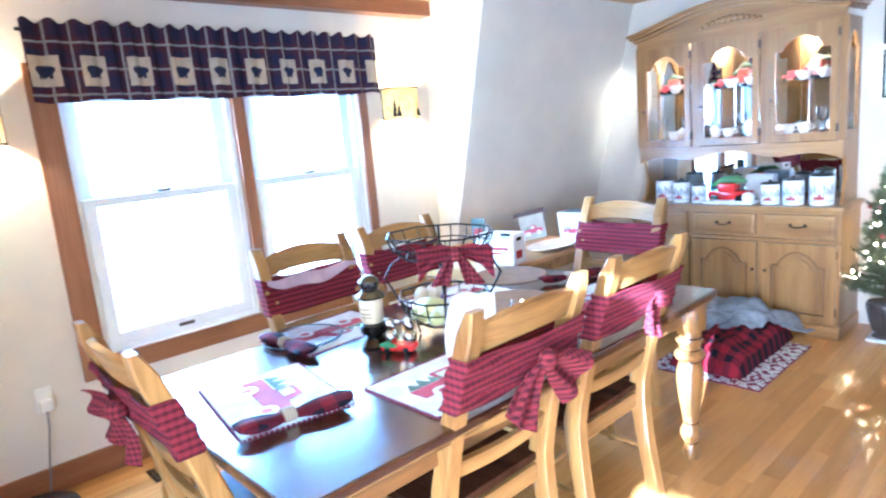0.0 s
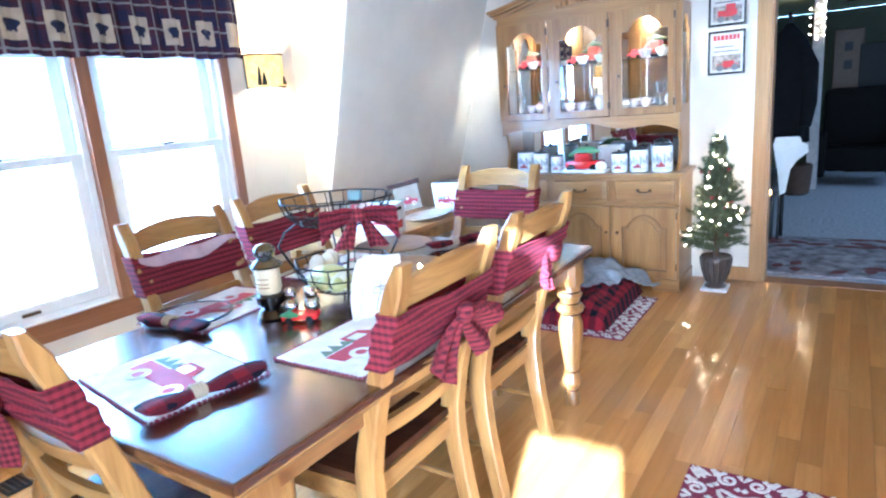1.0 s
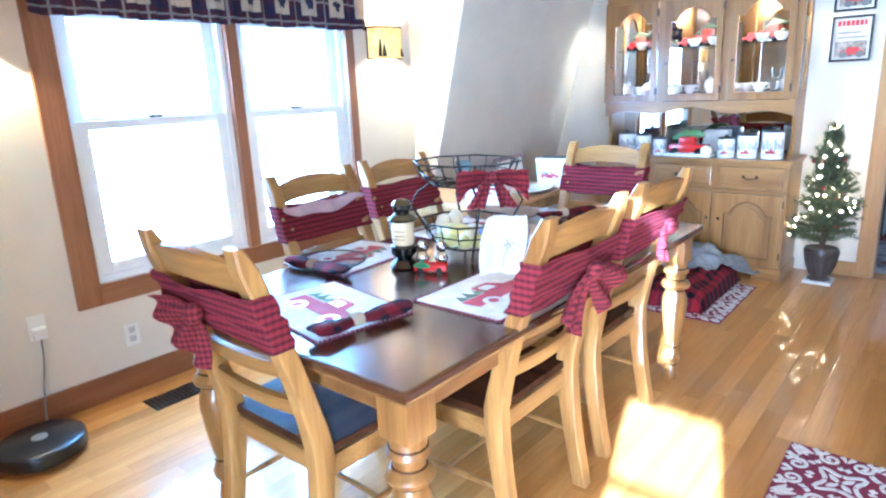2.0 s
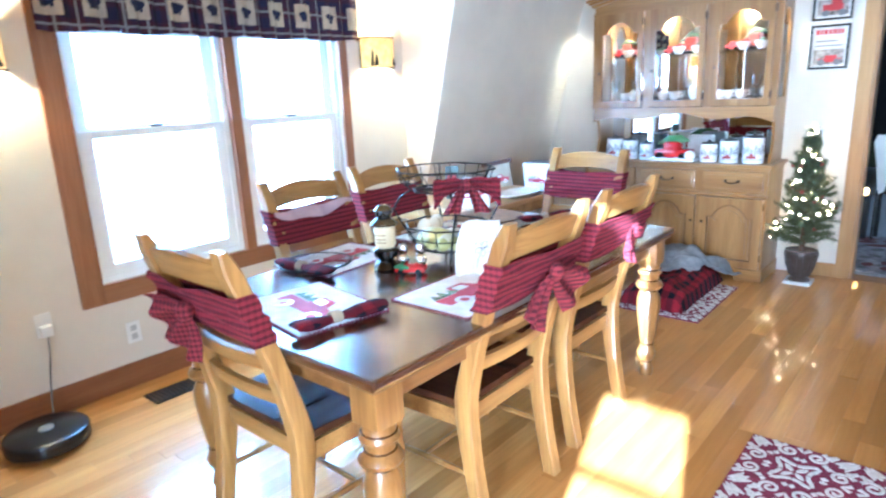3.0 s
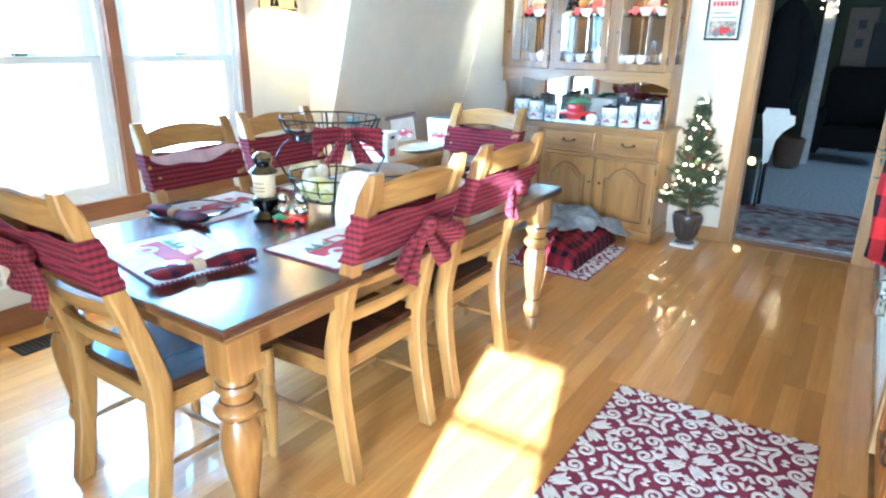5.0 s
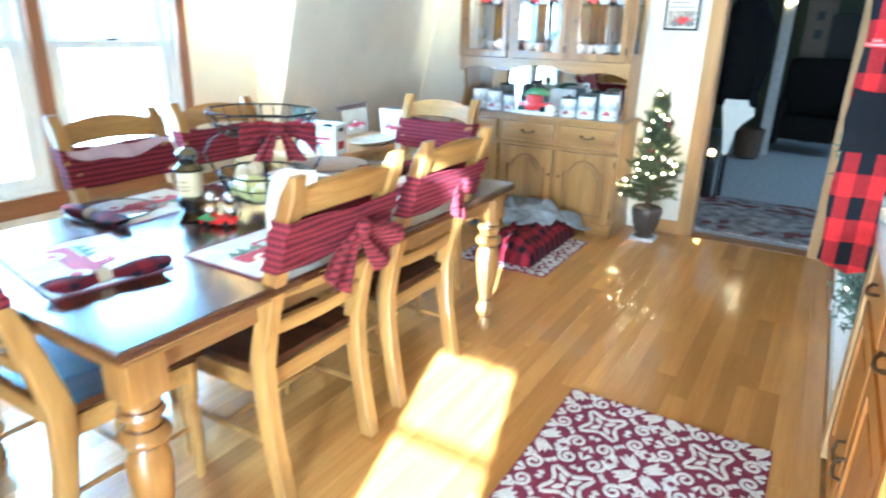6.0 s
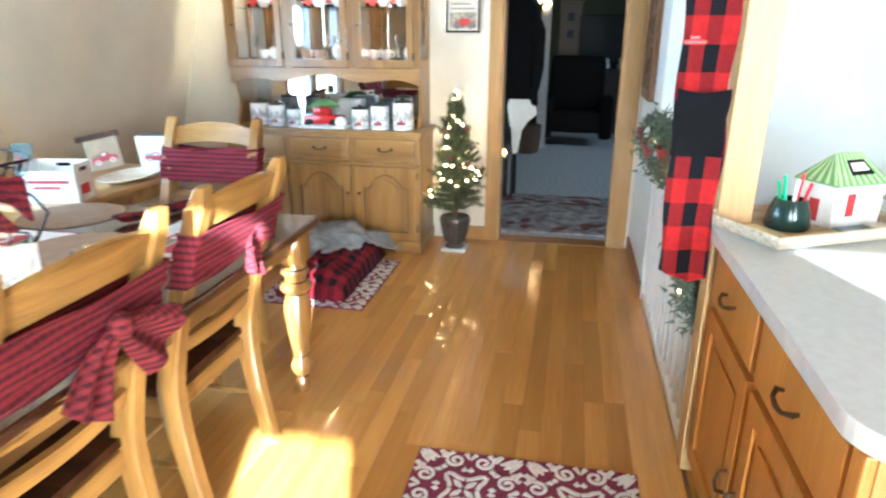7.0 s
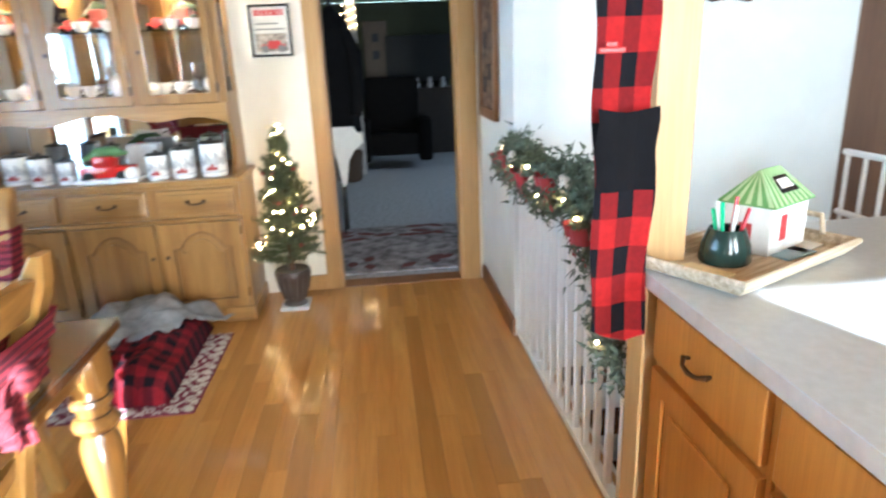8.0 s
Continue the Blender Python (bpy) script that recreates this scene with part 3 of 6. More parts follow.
def frame_with_hole(bm, x0, x1, z0, z1, hole, lo, hi, plane="xz"):
    """A board with an opening of the given outline cut through it."""
    def at(a, b, c):
        return (a, c, b) if plane == "xz" else (c, a, b)
    n = len(hole)
    cx, cz = sum(p[0] for p in hole) / n, sum(p[1] for p in hole) / n
    outer = []
    for a, b in hole:
        dx, dz = a - cx, b - cz
        t = min([abs(((x1 if dx > 0 else x0) - cx) / dx) if abs(dx) > 1e-9 else 1e9, abs(((z1 if dz > 0 else z0) - cz) / dz) if abs(dz) > 1e-9 else 1e9])
        outer.append([cx + dx * t, cz + dz * t])
    for corner in ((x0, z0), (x1, z0), (x1, z1), (x0, z1)):
        k = min(range(n), key=lambda i: (outer[i][0] - corner[0]) ** 2 + (outer[i][1] - corner[1]) ** 2)
        outer[k] = list(corner)
    v = [[bm.verts.new(at(a, b, c)) for a, b in ring] for c in (lo, hi) for ring in (hole, outer)]
    for i in range(n):
        j = (i + 1) % n
        bm.faces.new((v[0][i], v[0][j], v[1][j], v[1][i]))
        bm.faces.new((v[2][i], v[3][i], v[3][j], v[2][j]))
        bm.faces.new((v[0][i], v[2][i], v[2][j], v[0][j]))
        bm.faces.new((v[1][i], v[1][j], v[3][j], v[3][i]))
    return bm


def bail_handle(bm, x, y, z, w=0.075, out=0.02, drop=0.012):
    """A drop handle on a face that looks along -y."""
    pts = [(x - w / 2, y, z), (x - w / 2, y - out, z - 0.002), (x - w / 4, y - out - 0.002, z - drop), (x + w / 4, y - out - 0.002, z - drop), (x + w / 2, y - out, z - 0.002), (x + w / 2, y, z)]
    tube(bm, pts, 0.0045, 8)
    for s in (-1, 1):
        ball(bm, (x + s * w / 2, y - 0.002, z), 0.011, 10)
    return bm


# ---- hutch ----
hutch = thing("china_hutch", (-0.71, BY - 0.004, 0), "honey oak china hutch with glazed arched doors and drawers", "hutch")
HX = 0.70                      # half width of the base
FY, UY = -0.45, -0.33          # fronts of the base and of the upper case
base = part("base_body", B((-HX, FY + 0.02, 0.08), (HX, 0, 0.82), 0.004), OAK, hutch)
bm = bmesh.new()
box(bm, (-HX - 0.01, FY + 0.005, 0.0), (-HX + 0.18, -0.002, 0.09), 0.008)
box(bm, (HX - 0.18, FY + 0.005, 0.0), (HX + 0.01, -0.002, 0.09), 0.008)
box(bm, (-HX + 0.18, FY + 0.02, 0.045), (HX - 0.18, FY + 0.04, 0.085), 0.003)
part("plinth", bm, OAK_X, hutch)
bm = bmesh.new()
box(bm, (-HX - 0.025, FY - 0.015, 0.825), (HX + 0.025, 0, 0.85), 0.008)
box(bm, (-HX - 0.01, FY, 0.805), (HX + 0.01, -0.002, 0.826), 0.006)
part("worktop", bm, OAK_X, hutch)
bm = bmesh.new()
box(bm, (-HX - 0.008, FY + 0.004, 0.615), (HX + 0.008, FY + 0.03, 0.637), 0.005)
part("waist_moulding", bm, OAK_X, hutch)
UNIT = 2 * HX / 3
for i in range(3):
    x0, x1 = -HX + i * UNIT + 0.028, -HX + (i + 1) * UNIT - 0.028
    dr = part("drawer", B((x0, FY - 0.001, 0.655), (x1, FY + 0.022, 0.795), 0.007), OAK_X, hutch)
    part("raised_panel", B((x0 + 0.025, FY - 0.005, 0.677), (x1 - 0.025, FY, 0.773), 0.004), OAK_X, dr)
    part("handle", bail_handle(bmesh.new(), (x0 + x1) / 2, FY - 0.006, 0.73, 0.085), BRONZE, dr, "antique bronze drop handle", smooth=True)
    dx = -HX + i * UNIT + 0.012
    bm = bmesh.new()
    hole = arch_outline(x0 + 0.05, x1 - 0.05, 0.155, 0.555, 0.09)
    frame_with_hole(bm, x0 - 0.012, x1 + 0.012, 0.1, 0.61, hole, FY - 0.008, FY + 0.0195)
    d = part("door", bm, OAK, hutch)
    bm = bmesh.new()
    prism(bm, arch_outline(x0 + 0.05, x1 - 0.05, 0.155, 0.555, 0.09), FY + 0.0165, FY + 0.0195)
    prism(bm, arch_outline(x0 + 0.068, x1 - 0.068, 0.173, 0.535, 0.085), FY + 0.010, FY + 0.017)
    prism(bm, arch_outline(x0 + 0.09, x1 - 0.09, 0.195, 0.515, 0.075), FY + 0.001, FY + 0.0105)
    part("door_panel", bm, OAK, d)
    # dark bead added where the panel groove would be in shadow
    ol = arch_outline(x0 + 0.05, x1 - 0.05, 0.155, 0.555, 0.09)
    part("arch_bead", tube(bmesh.new(), [(a, FY - 0.008, b_) for a, b_ in ol], 0.0045, 6, True), OAK_GROOVE, d, "darker bead for the groove's shadow line")
    part("knob", ball(bmesh.new(), (x0 + 0.012 if i != 1 else x1 - 0.012, FY - 0.012, 0.42), 0.011), BRONZE, d, smooth=True)
    for z in (0.16, 0.53):
        part("hinge", tube(bmesh.new(), [(x1 + 0.014 if i != 1 else x0 - 0.014, FY - 0.002, z), (x1 + 0.014 if i != 1 else x0 - 0.014, FY - 0.002, z + 0.05)], 0.005), BRONZE, d)
# upper case
UX = 0.675
for s in (-1, 1):
    bm = bmesh.new()
    hole = arch_outline(UY + 0.06, -0.05, 1.30, 1.90, 0.09)
    frame_with_hole(bm, UY + 0.012, 0, 1.2, 1.98, hole, s * UX - (0.02 if s > 0 else 0), s * UX + (0.02 if s < 0 else 0), "yz")
    prism(bm, [(UY + 0.012, 0.85), (0, 0.85), (0, 1.2), (UY + 0.012, 1.2), (UY + 0.06, 1.12), (UY + 0.085, 1.0), (UY + 0.05, 0.9)], s * UX - (0.02 if s > 0 else 0), s * UX + (0.02 if s < 0 else 0), "yz")
    side = part("side_panel", bm, OAK, hutch)
    part("side_glass", B((s * (UX - 0.012) - 0.002, UY + 0.05, 1.29), (s * (UX - 0.012) + 0.002, -0.04, 1.91)), PANE, side).visible_shadow = False
part("back_mirror", B((-UX + 0.021, -0.02, 0.852), (UX - 0.021, -0.012, 1.97)), MIRROR, hutch, "mirrored back panel")
bm = bmesh.new()
box(bm, (-UX + 0.021, UY + 0.03, 1.27), (UX - 0.021, -0.021, 1.298), 0.003)
box(bm, (-UX + 0.021, UY + 0.03, 1.955), (UX - 0.021, -0.021, 1.98), 0.003)
part("case_shelf", bm, OAK_X, hutch)
part("glass_shelf", B((-UX + 0.025, UY + 0.05, 1.625), (UX - 0.025, -0.03, 1.633)), PANE, hutch, "clear glass shelf")
# the curved apron over the open niche
pts = [(-UX, 1.245), (UX, 1.245)]
for i in range(41):
    t = i / 40
    x = UX - 2 * UX * t
    k = abs(2 * t - 1)
    z = 1.185 - 0.05 * k ** 2 + 0.02 * math.cos(k * math.pi * 2.5)
    pts.append((x, z))
part("scalloped_apron", prism(bmesh.new(), pts, UY - 0.004, UY + 0.018), OAK_X, hutch, smooth=False)
for x in (-UX + 0.012, UX - 0.012, -0.243, 0.218):
    part("stile", B((x - 0.026, UY - 0.001, 1.245), (x + 0.026, UY + 0.02, 1.98), 0.003), OAK, hutch)
for x0, x1 in ((-0.645, -0.272), (-0.215, 0.19), (0.247, 0.642)):
    bm = bmesh.new()
    frame_with_hole(bm, x0, x1, 1.25, 1.96, arch_outline(x0 + 0.042, x1 - 0.042, 1.30, 1.895, 0.085), UY - 0.016, UY + 0.0)
    d = part("glazed_door", bm, OAK, hutch)
    part("door_glass", B((x0 + 0.03, UY - 0.01, 1.29), (x1 - 0.03, UY - 0.006, 1.90)), PANE, d, "bevelled clear glass")
    part("knob", ball(bmesh.new(), (x0 + 0.022, UY - 0.026, 1.52), 0.011), BRONZE, d, smooth=True)
    for z in (1.30, 1.86):
        part("hinge", B((x1 - 0.006, UY - 0.021, z), (x1 + 0.008, UY - 0.001, z + 0.05), 0.002), BRONZE, d)
# arched crown
bm = bmesh.new()
for k, (out, z, h) in enumerate(((0.0, 1.98, 0.045), (0.02, 2.02, 0.022), (0.04, 2.042, 0.02), (0.055, 2.06, 0.02))):
    pts = []
    n = 24
    for i in range(n + 1):
        t = i / n
        x = -(UX + out) + 2 * (UX + out) * t
        rise = 0.13 * max(0.0, math.cos((2 * t - 1) * math.pi / 2)) ** 1.4
        pts.append((x, z + h + rise))
    low = [(UX + out, z - (0.0 if k else 0.02)), (-(UX + out), z - (0.0 if k else 0.02))] if not k else [(x, q - h) for x, q in pts[::-1]]
    prism(bm, pts + low, UY - 0.005 - out, UY + 0.02)
for s in (-1, 1):
    for out, z in ((0.02, 2.02), (0.04, 2.042), (0.055, 2.06)):
        box(bm, (s * UX if s > 0 else -UX - out, UY + 0.02, z), (UX + out if s > 0 else -UX, 0, z + 0.02))
part("arched_crown", bm, OAK_X, hutch)
bm = bmesh.new()
for i in range(11):
    t = (i - 5) / 5
    ball(bm, (t * 0.19, UY - 0.008, 2.045 + 0.03 * (1 - t * t)), 0.016 + 0.012 * (1 - abs(t)), 8)
part("carved_spray", bm, OAK_X, hutch, smooth=True)
puck_glow = glow("warm_bulb", (1.0, 0.78, 0.45), 25)
for x in (-0.34, 0.34):
    part("puck_light", lathe(bmesh.new(), [(0.03, 1.945), (0.03, 1.954)], (x, -0.292, 0), 16), puck_glow, hutch)
    point_lamp("hutch_lamp", (-0.71 + x, BY - 0.302, 1.915), 0.85, (1.0, 0.76, 0.46), 0.012)


# ---- jars on the hutch ----
def canister(x, y, r, h):
    c = thing("canister", (x, y, 0.851), "white ceramic canister with red truck print and dark lid", "canister", "canisters on the hutch")
    part("jar", lathe(bmesh.new(), [(r * 0.93, 0), (r, 0.008), (r, h - 0.012), (r * 0.96, h)], n=24), CERAMIC, c, smooth=True)
    part("lid", lathe(bmesh.new(), [(r * 0.98, h), (r * 1.0, h + 0.005), (r * 0.8, h + 0.012), (r * 0.25, h + 0.016), (r * 0.18, h + 0.024), (r * 0.2, h + 0.028), (0.003, h + 0.031)], n=20), paint("dark_pewter", (0.08, 0.07, 0.065), 0.35, 0.5), c, smooth=True)

    def wrap(bm, a0, a1, z0, z1):
        sheet(bm, lambda u, v: Vector(((r + 0.0015) * math.sin(a0 + (a1 - a0) * u), -(r + 0.0015) * math.cos(a0 + (a1 - a0) * u), z0 + (z1 - z0) * v)), 6, 1, 0.0008)
        return bm
    bm = wrap(bmesh.new(), -0.42, 0.5, h * 0.2, h * 0.31)
    wrap(bm, -0.05, 0.25, h * 0.31, h * 0.40)
    part("truck_print", bm, paint("dull_red_print", (0.28, 0.03, 0.03), 0.5), c)
    part("snow_shadow_print", wrap(bmesh.new(), -1.3, 1.3, h * 0.12, h * 0.18), paint("pale_grey_print", (0.5, 0.5, 0.52)), c)
    bm = bmesh.new()
    for k in range(15):
        a = -1.3 + k * 0.18
        wrap(bm, a, a + 0.10 + 0.04 * (k % 2), h * (0.33 + 0.04 * (k % 3)), h * (0.55 + 0.07 * ((k * 7) % 4)))
    part("trees_print", bm, paint("grey_print", (0.30, 0.30, 0.33)), c)


for x, y, r, h in ((-1.22, 3.93, 0.07, 0.15), (-1.06, 3.86, 0.06, 0.145), (-0.925, 3.85, 0.05, 0.12), (-0.445, 3.85, 0.058, 0.13), (-0.305, 3.85, 0.064, 0.155), (-0.145, 3.86, 0.07, 0.18)):
    canister(x, y, r, h)
JS = 1.25
jar = thing("truck_cookie_jar", (-0.70, 3.84, 0.851), "red truck cookie jar carrying a green tree", "jar")
bm = bmesh.new()
box(bm, (-0.11, -0.045, 0.02), (0.11, 0.045, 0.07), 0.015)
box(bm, (-0.055, -0.042, 0.06), (0.04, 0.042, 0.115), 0.015)
part("truck_body", bm, paint("red_glaze", (0.55, 0.02, 0.02), 0.15), jar, smooth=True)
for x in (-0.07, 0.07):
    for y in (-0.045, 0.045):
        part("wheel", lathe(bmesh.new(), [(0.026, -0.01), (0.026, 0.01)], m=Matrix.Translation((x, y, 0.026)) @ Matrix.Rotation(radians(90), 4, "X"), n=16), BLACK, jar)
bm = bmesh.new()
tube(bm, [(-0.10, 0, 0.10), (-0.03, 0, 0.125), (0.04, 0, 0.13), (0.09, 0, 0.12)], [0.008, 0.028, 0.026, 0.006], 10)
part("tree_on_roof", bm, paint("green_glaze", (0.10, 0.20, 0.07), 0.3), jar, smooth=True)
bm = bmesh.new()
box(bm, (-0.13, -0.07, 0.0), (0.14, 0.06, 0.02), 0.008)
ball(bm, (0.105, -0.03, 0.035), 0.036, 10, 0.9)
ball(bm, (0.03, -0.05, 0.01), 0.028, 10, 0.6)
ball(bm, (-0.05, -0.05, 0.01), 0.025, 10, 0.6)
part("snow_base", bm, CERAMIC, jar, smooth=True)
jar.scale = (JS, JS, JS)
tray2 = thing("cake_tin", (-0.56, 4.02, 0.851), "pale grey metal tin behind the jars", "tin")
part("tin_body", B((-0.09, -0.05, 0), (0.09, 0.05, 0.18), 0.012), paint("grey_tin", (0.5, 0.5, 0.5), 0.3), tray2)

# things behind the glass
rnd = random.Random(12)
for i, x in enumerate((-1.24, -1.16, -1.03, -0.83, -0.76, -0.62, -0.38, -0.3, -0.18)):
    kind = i % 3
    if kind == 0:
        v = thing("toy_truck", (x, 4.02, 1.634), "small red toy truck on a glass shelf", "toy", "trucks in the hutch")
        bm = box(B((-0.05, -0.025, 0.012), (0.05, 0.025, 0.04), 0.008), (-0.02, -0.023, 0.035), (0.025, 0.023, 0.065), 0.008)
        part("truck_body", bm, RED, v)
        bm = bmesh.new()
        for wx in (-0.03, 0.03):
            lathe(bm, [(0.014, -0.03), (0.014, 0.03)], m=Matrix.Translation((wx, 0, 0.014)) @ Matrix.Rotation(radians(90), 4, "X"), n=12)
        part("wheel", bm, BLACK, v)
    else:
        v = thing("china_piece", (x, 4.0, 1.634), "white and red holiday china on a glass shelf", "china", "china in the hutch")
        part("bowl", lathe(bmesh.new(), [(0.02, 0), (0.026, 0.006), (0.045, 0.04), (0.048, 0.055), (0.044, 0.053), (0.02, 0.012)], n=18), CERAMIC, v, smooth=True)
        part("garnish", ball(ball(bmesh.new(), (0.01, 0, 0.06), 0.018), (-0.018, 0.005, 0.055), 0.014), paint("dull_red_print", (0.28, 0.03, 0.03), 0.5) if kind == 1 else paint("dull_green_glaze", (0.10, 0.13, 0.08), 0.4), v, smooth=True)
for i, x in enumerate((-1.26, -1.17, -1.08, -0.86, -0.77, -0.68, -0.58, -0.38, -0.29, -0.19)):
    if i in (0, 2, 5, 9):
        v = thing("drinking_glass", (x, 3.99, 1.299), "clear stemmed glass inside the hutch", "glass", "glasses in the hutch")
        part("bowl", lathe(bmesh.new(), [(0.03, 0), (0.006, 0.006), (0.006, 0.07), (0.03, 0.10), (0.034, 0.16), (0.031, 0.16), (0.026, 0.10), (0.003, 0.075)], n=16), glass("stemware_glass", (0.95, 0.97, 1.0), 0.02) if i == 0 else bpy.data.materials["stemware_glass"], v, smooth=True)
    else:
        v = thing("teacup", (x, 3.98, 1.299), "white china teacup inside the hutch", "cup", "cups in the hutch")
        part("cup", lathe(bmesh.new(), [(0.022, 0), (0.035, 0.02), (0.042, 0.06), (0.039, 0.06), (0.03, 0.02), (0.005, 0.008)], n=18), CERAMIC, v, smooth=True)
        part("handle", tube(bmesh.new(), [(0.036, 0, 0.05), (0.06, 0, 0.05), (0.062, 0, 0.03), (0.036, 0, 0.018)], 0.004), CERAMIC, v, smooth=True)

for i, (x, h, r) in enumerate(((-1.10, 0.09, 0.04), (-0.62, 0.12, 0.045), (-0.44, 0.07, 0.05), (-0.12, 0.10, 0.04))):
    v = thing("sugar_bowl", (x, 3.97, 1.299), "white lidded china bowl inside the hutch", "bowl", "bowls in the hutch")
    part("bowl", lathe(bmesh.new(), [(r * 0.5, 0), (r, h * 0.4), (r * 0.85, h * 0.7)], n=20), CERAMIC, v, smooth=True)
    part("lid", lathe(bmesh.new(), [(r * 0.86, h * 0.7), (r * 0.5, h * 0.85), (r * 0.12, h * 0.9), (r * 0.16, h)], n=20), CERAMIC, v, smooth=True)
for i, (x, sx) in enumerate(((-1.20, 1.5), (-0.69, 1.7), (-0.24, 1.6))):
    v = thing("toy_truck", (x, 4.06, 1.634), "large red toy truck with a tree on a glass shelf", "toy", "trucks in the hutch", 12 - 10 * i)
    bm = box(B((-0.05 * sx, -0.03 * sx, 0.014 * sx), (0.05 * sx, 0.03 * sx, 0.042 * sx), 0.01), (-0.02 * sx, -0.027 * sx, 0.036 * sx), (0.025 * sx, 0.027 * sx, 0.07 * sx), 0.01)
    part("truck_body", bm, paint("faded_red_enamel", (0.30, 0.055, 0.035), 0.35), v)
    bm = bmesh.new()
    for wx in (-0.03, 0.03):
        lathe(bm, [(0.015 * sx, -0.033 * sx), (0.015 * sx, 0.033 * sx)], m=Matrix.Translation((wx * sx, 0, 0.015 * sx)) @ Matrix.Rotation(radians(90), 4, "X"), n=14)
    part("wheel", bm, BLACK, v)
    part("tree", tube(bmesh.new(), [(-0.05 * sx, 0, 0.05 * sx), (0.0, 0, 0.082 * sx), (0.05 * sx, 0, 0.075 * sx)], [0.004, 0.016 * sx, 0.004], 10), paint("dull_green_glaze", (0.10, 0.13, 0.08), 0.4), v, smooth=True)

# ---- small christmas tree ----
tree = thing("christmas_tree", (0.205, 3.93, 0), "small lit Christmas tree in a dark urn", "tree")
bm = bmesh.new()
lathe(bm, [(0.075, 0.02), (0.07, 0.03), (0.055, 0.045), (0.06, 0.06), (0.085, 0.13), (0.1, 0.2), (0.105, 0.235), (0.1, 0.245), (0.085, 0.235)], n=28)
for i in range(16):
    a = 2 * math.pi * i / 16
    tube(bm, [(math.cos(a) * r, math.sin(a) * r, z) for r, z in ((0.063, 0.06), (0.088, 0.13), (0.102, 0.2), (0.105, 0.23))], 0.006, 6)
part("urn", bm, paint("dark_bronze_urn", (0.10, 0.08, 0.07), 0.35, 0.4), tree, "ribbed dark bronze urn", smooth=True)
part("urn_base", B((-0.085, -0.085, 0), (0.085, 0.085, 0.022), 0.004), paint("pale_stone", (0.6, 0.58, 0.55), 0.7), tree)
part("trunk", tube(bmesh.new(), [(0, 0, 0.2), (0, 0, 0.6), (0.004, 0, 1.04)], [0.018, 0.013, 0.005]), paint("bark", (0.09, 0.05, 0.03), 0.9), tree)
rnd = random.Random(3)
bm = bmesh.new()
tips = []
verts, faces = [], []
for k in range(280):
    t = rnd.random() ** 0.95
    z = 0.29 + 0.70 * t
    a = k * 2.39996 + rnd.uniform(-0.2, 0.2)
    reach = (0.265 * (1 - t) ** 0.85 + 0.018) * rnd.uniform(0.6, 1.12) * (0.86 + 0.2 * math.sin(t * 27 + 1.3 * math.sin(a)))
    lift = rnd.uniform(-0.02, 0.10) * (1 - t * 0.3) + 0.05 * t
    steps = 11
    for s_i in range(steps):
        u = (s_i + 1) / steps
        c = Vector((math.cos(a) * reach * u, math.sin(a) * reach * u, z + lift * u * u))
        along = Vector((math.cos(a), math.sin(a), lift * 2))
        for n_i in range(12):
            d = (along * rnd.uniform(0.2, 0.9) + Vector((rnd.uniform(-1, 1), rnd.uniform(-1, 1), rnd.uniform(-0.8, 1)))).normalized()
            side = d.orthogonal().normalized()
            L = rnd.uniform(0.022, 0.042)
            i0 = len(verts)
            verts += [c - side * 0.0024, c + side * 0.0024, c + d * L, c + d * L * 0.5 + d.cross(side) * 0.002]
            faces += [(i0, i0 + 1, i0 + 2), (i0, i0 + 3, i0 + 2), (i0 + 1, i0 + 3, i0 + 2)]
    tips.append(Vector((math.cos(a) * reach * 0.95, math.sin(a) * reach * 0.95, z + lift)))
NEEDLE = plain("fir_needles", (0.085, 0.10, 0.045), 0.6, vary=0.35, scale=40)
me = bpy.data.meshes.new("crown")
me.from_pydata(verts, [], faces)
me.materials.append(NEEDLE)
crown = new("crown", me)
crown.parent = tree
bulb_glow = glow("fairy_light", (1.0, 0.62, 0.25), 13)
bm = ball(bmesh.new(), (0, 0, 0), 0.0058, 8)
bulb = bpy.data.meshes.new("bulb")
bm.to_mesh(bulb)
bm.free()
bulb.materials.append(bulb_glow)
for p in tips[::4]:
    o = new("bulb", bulb)
    o.parent, o.location = tree, Vector((p.x * 0.86, p.y * 0.86, p.z + rnd.uniform(-0.03, 0.02)))
bm = ball(bmesh.new(), (0, 0, 0), 0.015, 8)
bauble = bpy.data.meshes.new("bauble")
bm.to_mesh(bauble)
bm.free()
bauble.materials.append(paint("dark_red_bauble", (0.25, 0.02, 0.02), 0.3))
for p in tips[1::16]:
    o = new("bauble", bauble)
    o.parent, o.location = tree, p * 0.97 + Vector((0, 0, 0.0))
bm = bmesh.new()
for i in range(5):
    a = math.pi / 2 + i * 2 * math.pi / 5
    tip = Vector((math.cos(a) * 0.065, 0, 1.08 + math.sin(a) * 0.065))
    for s in (-1, 1):
        b2 = a + s * math.pi / 5
        tube(bm, [tip, (math.cos(b2) * 0.028, 0, 1.08 + math.sin(b2) * 0.028)], 0.004, 6)
part("star", bm, paint("pale_gold_star", (0.75, 0.68, 0.5), 0.3, 0.6), tree, "pale wire star")

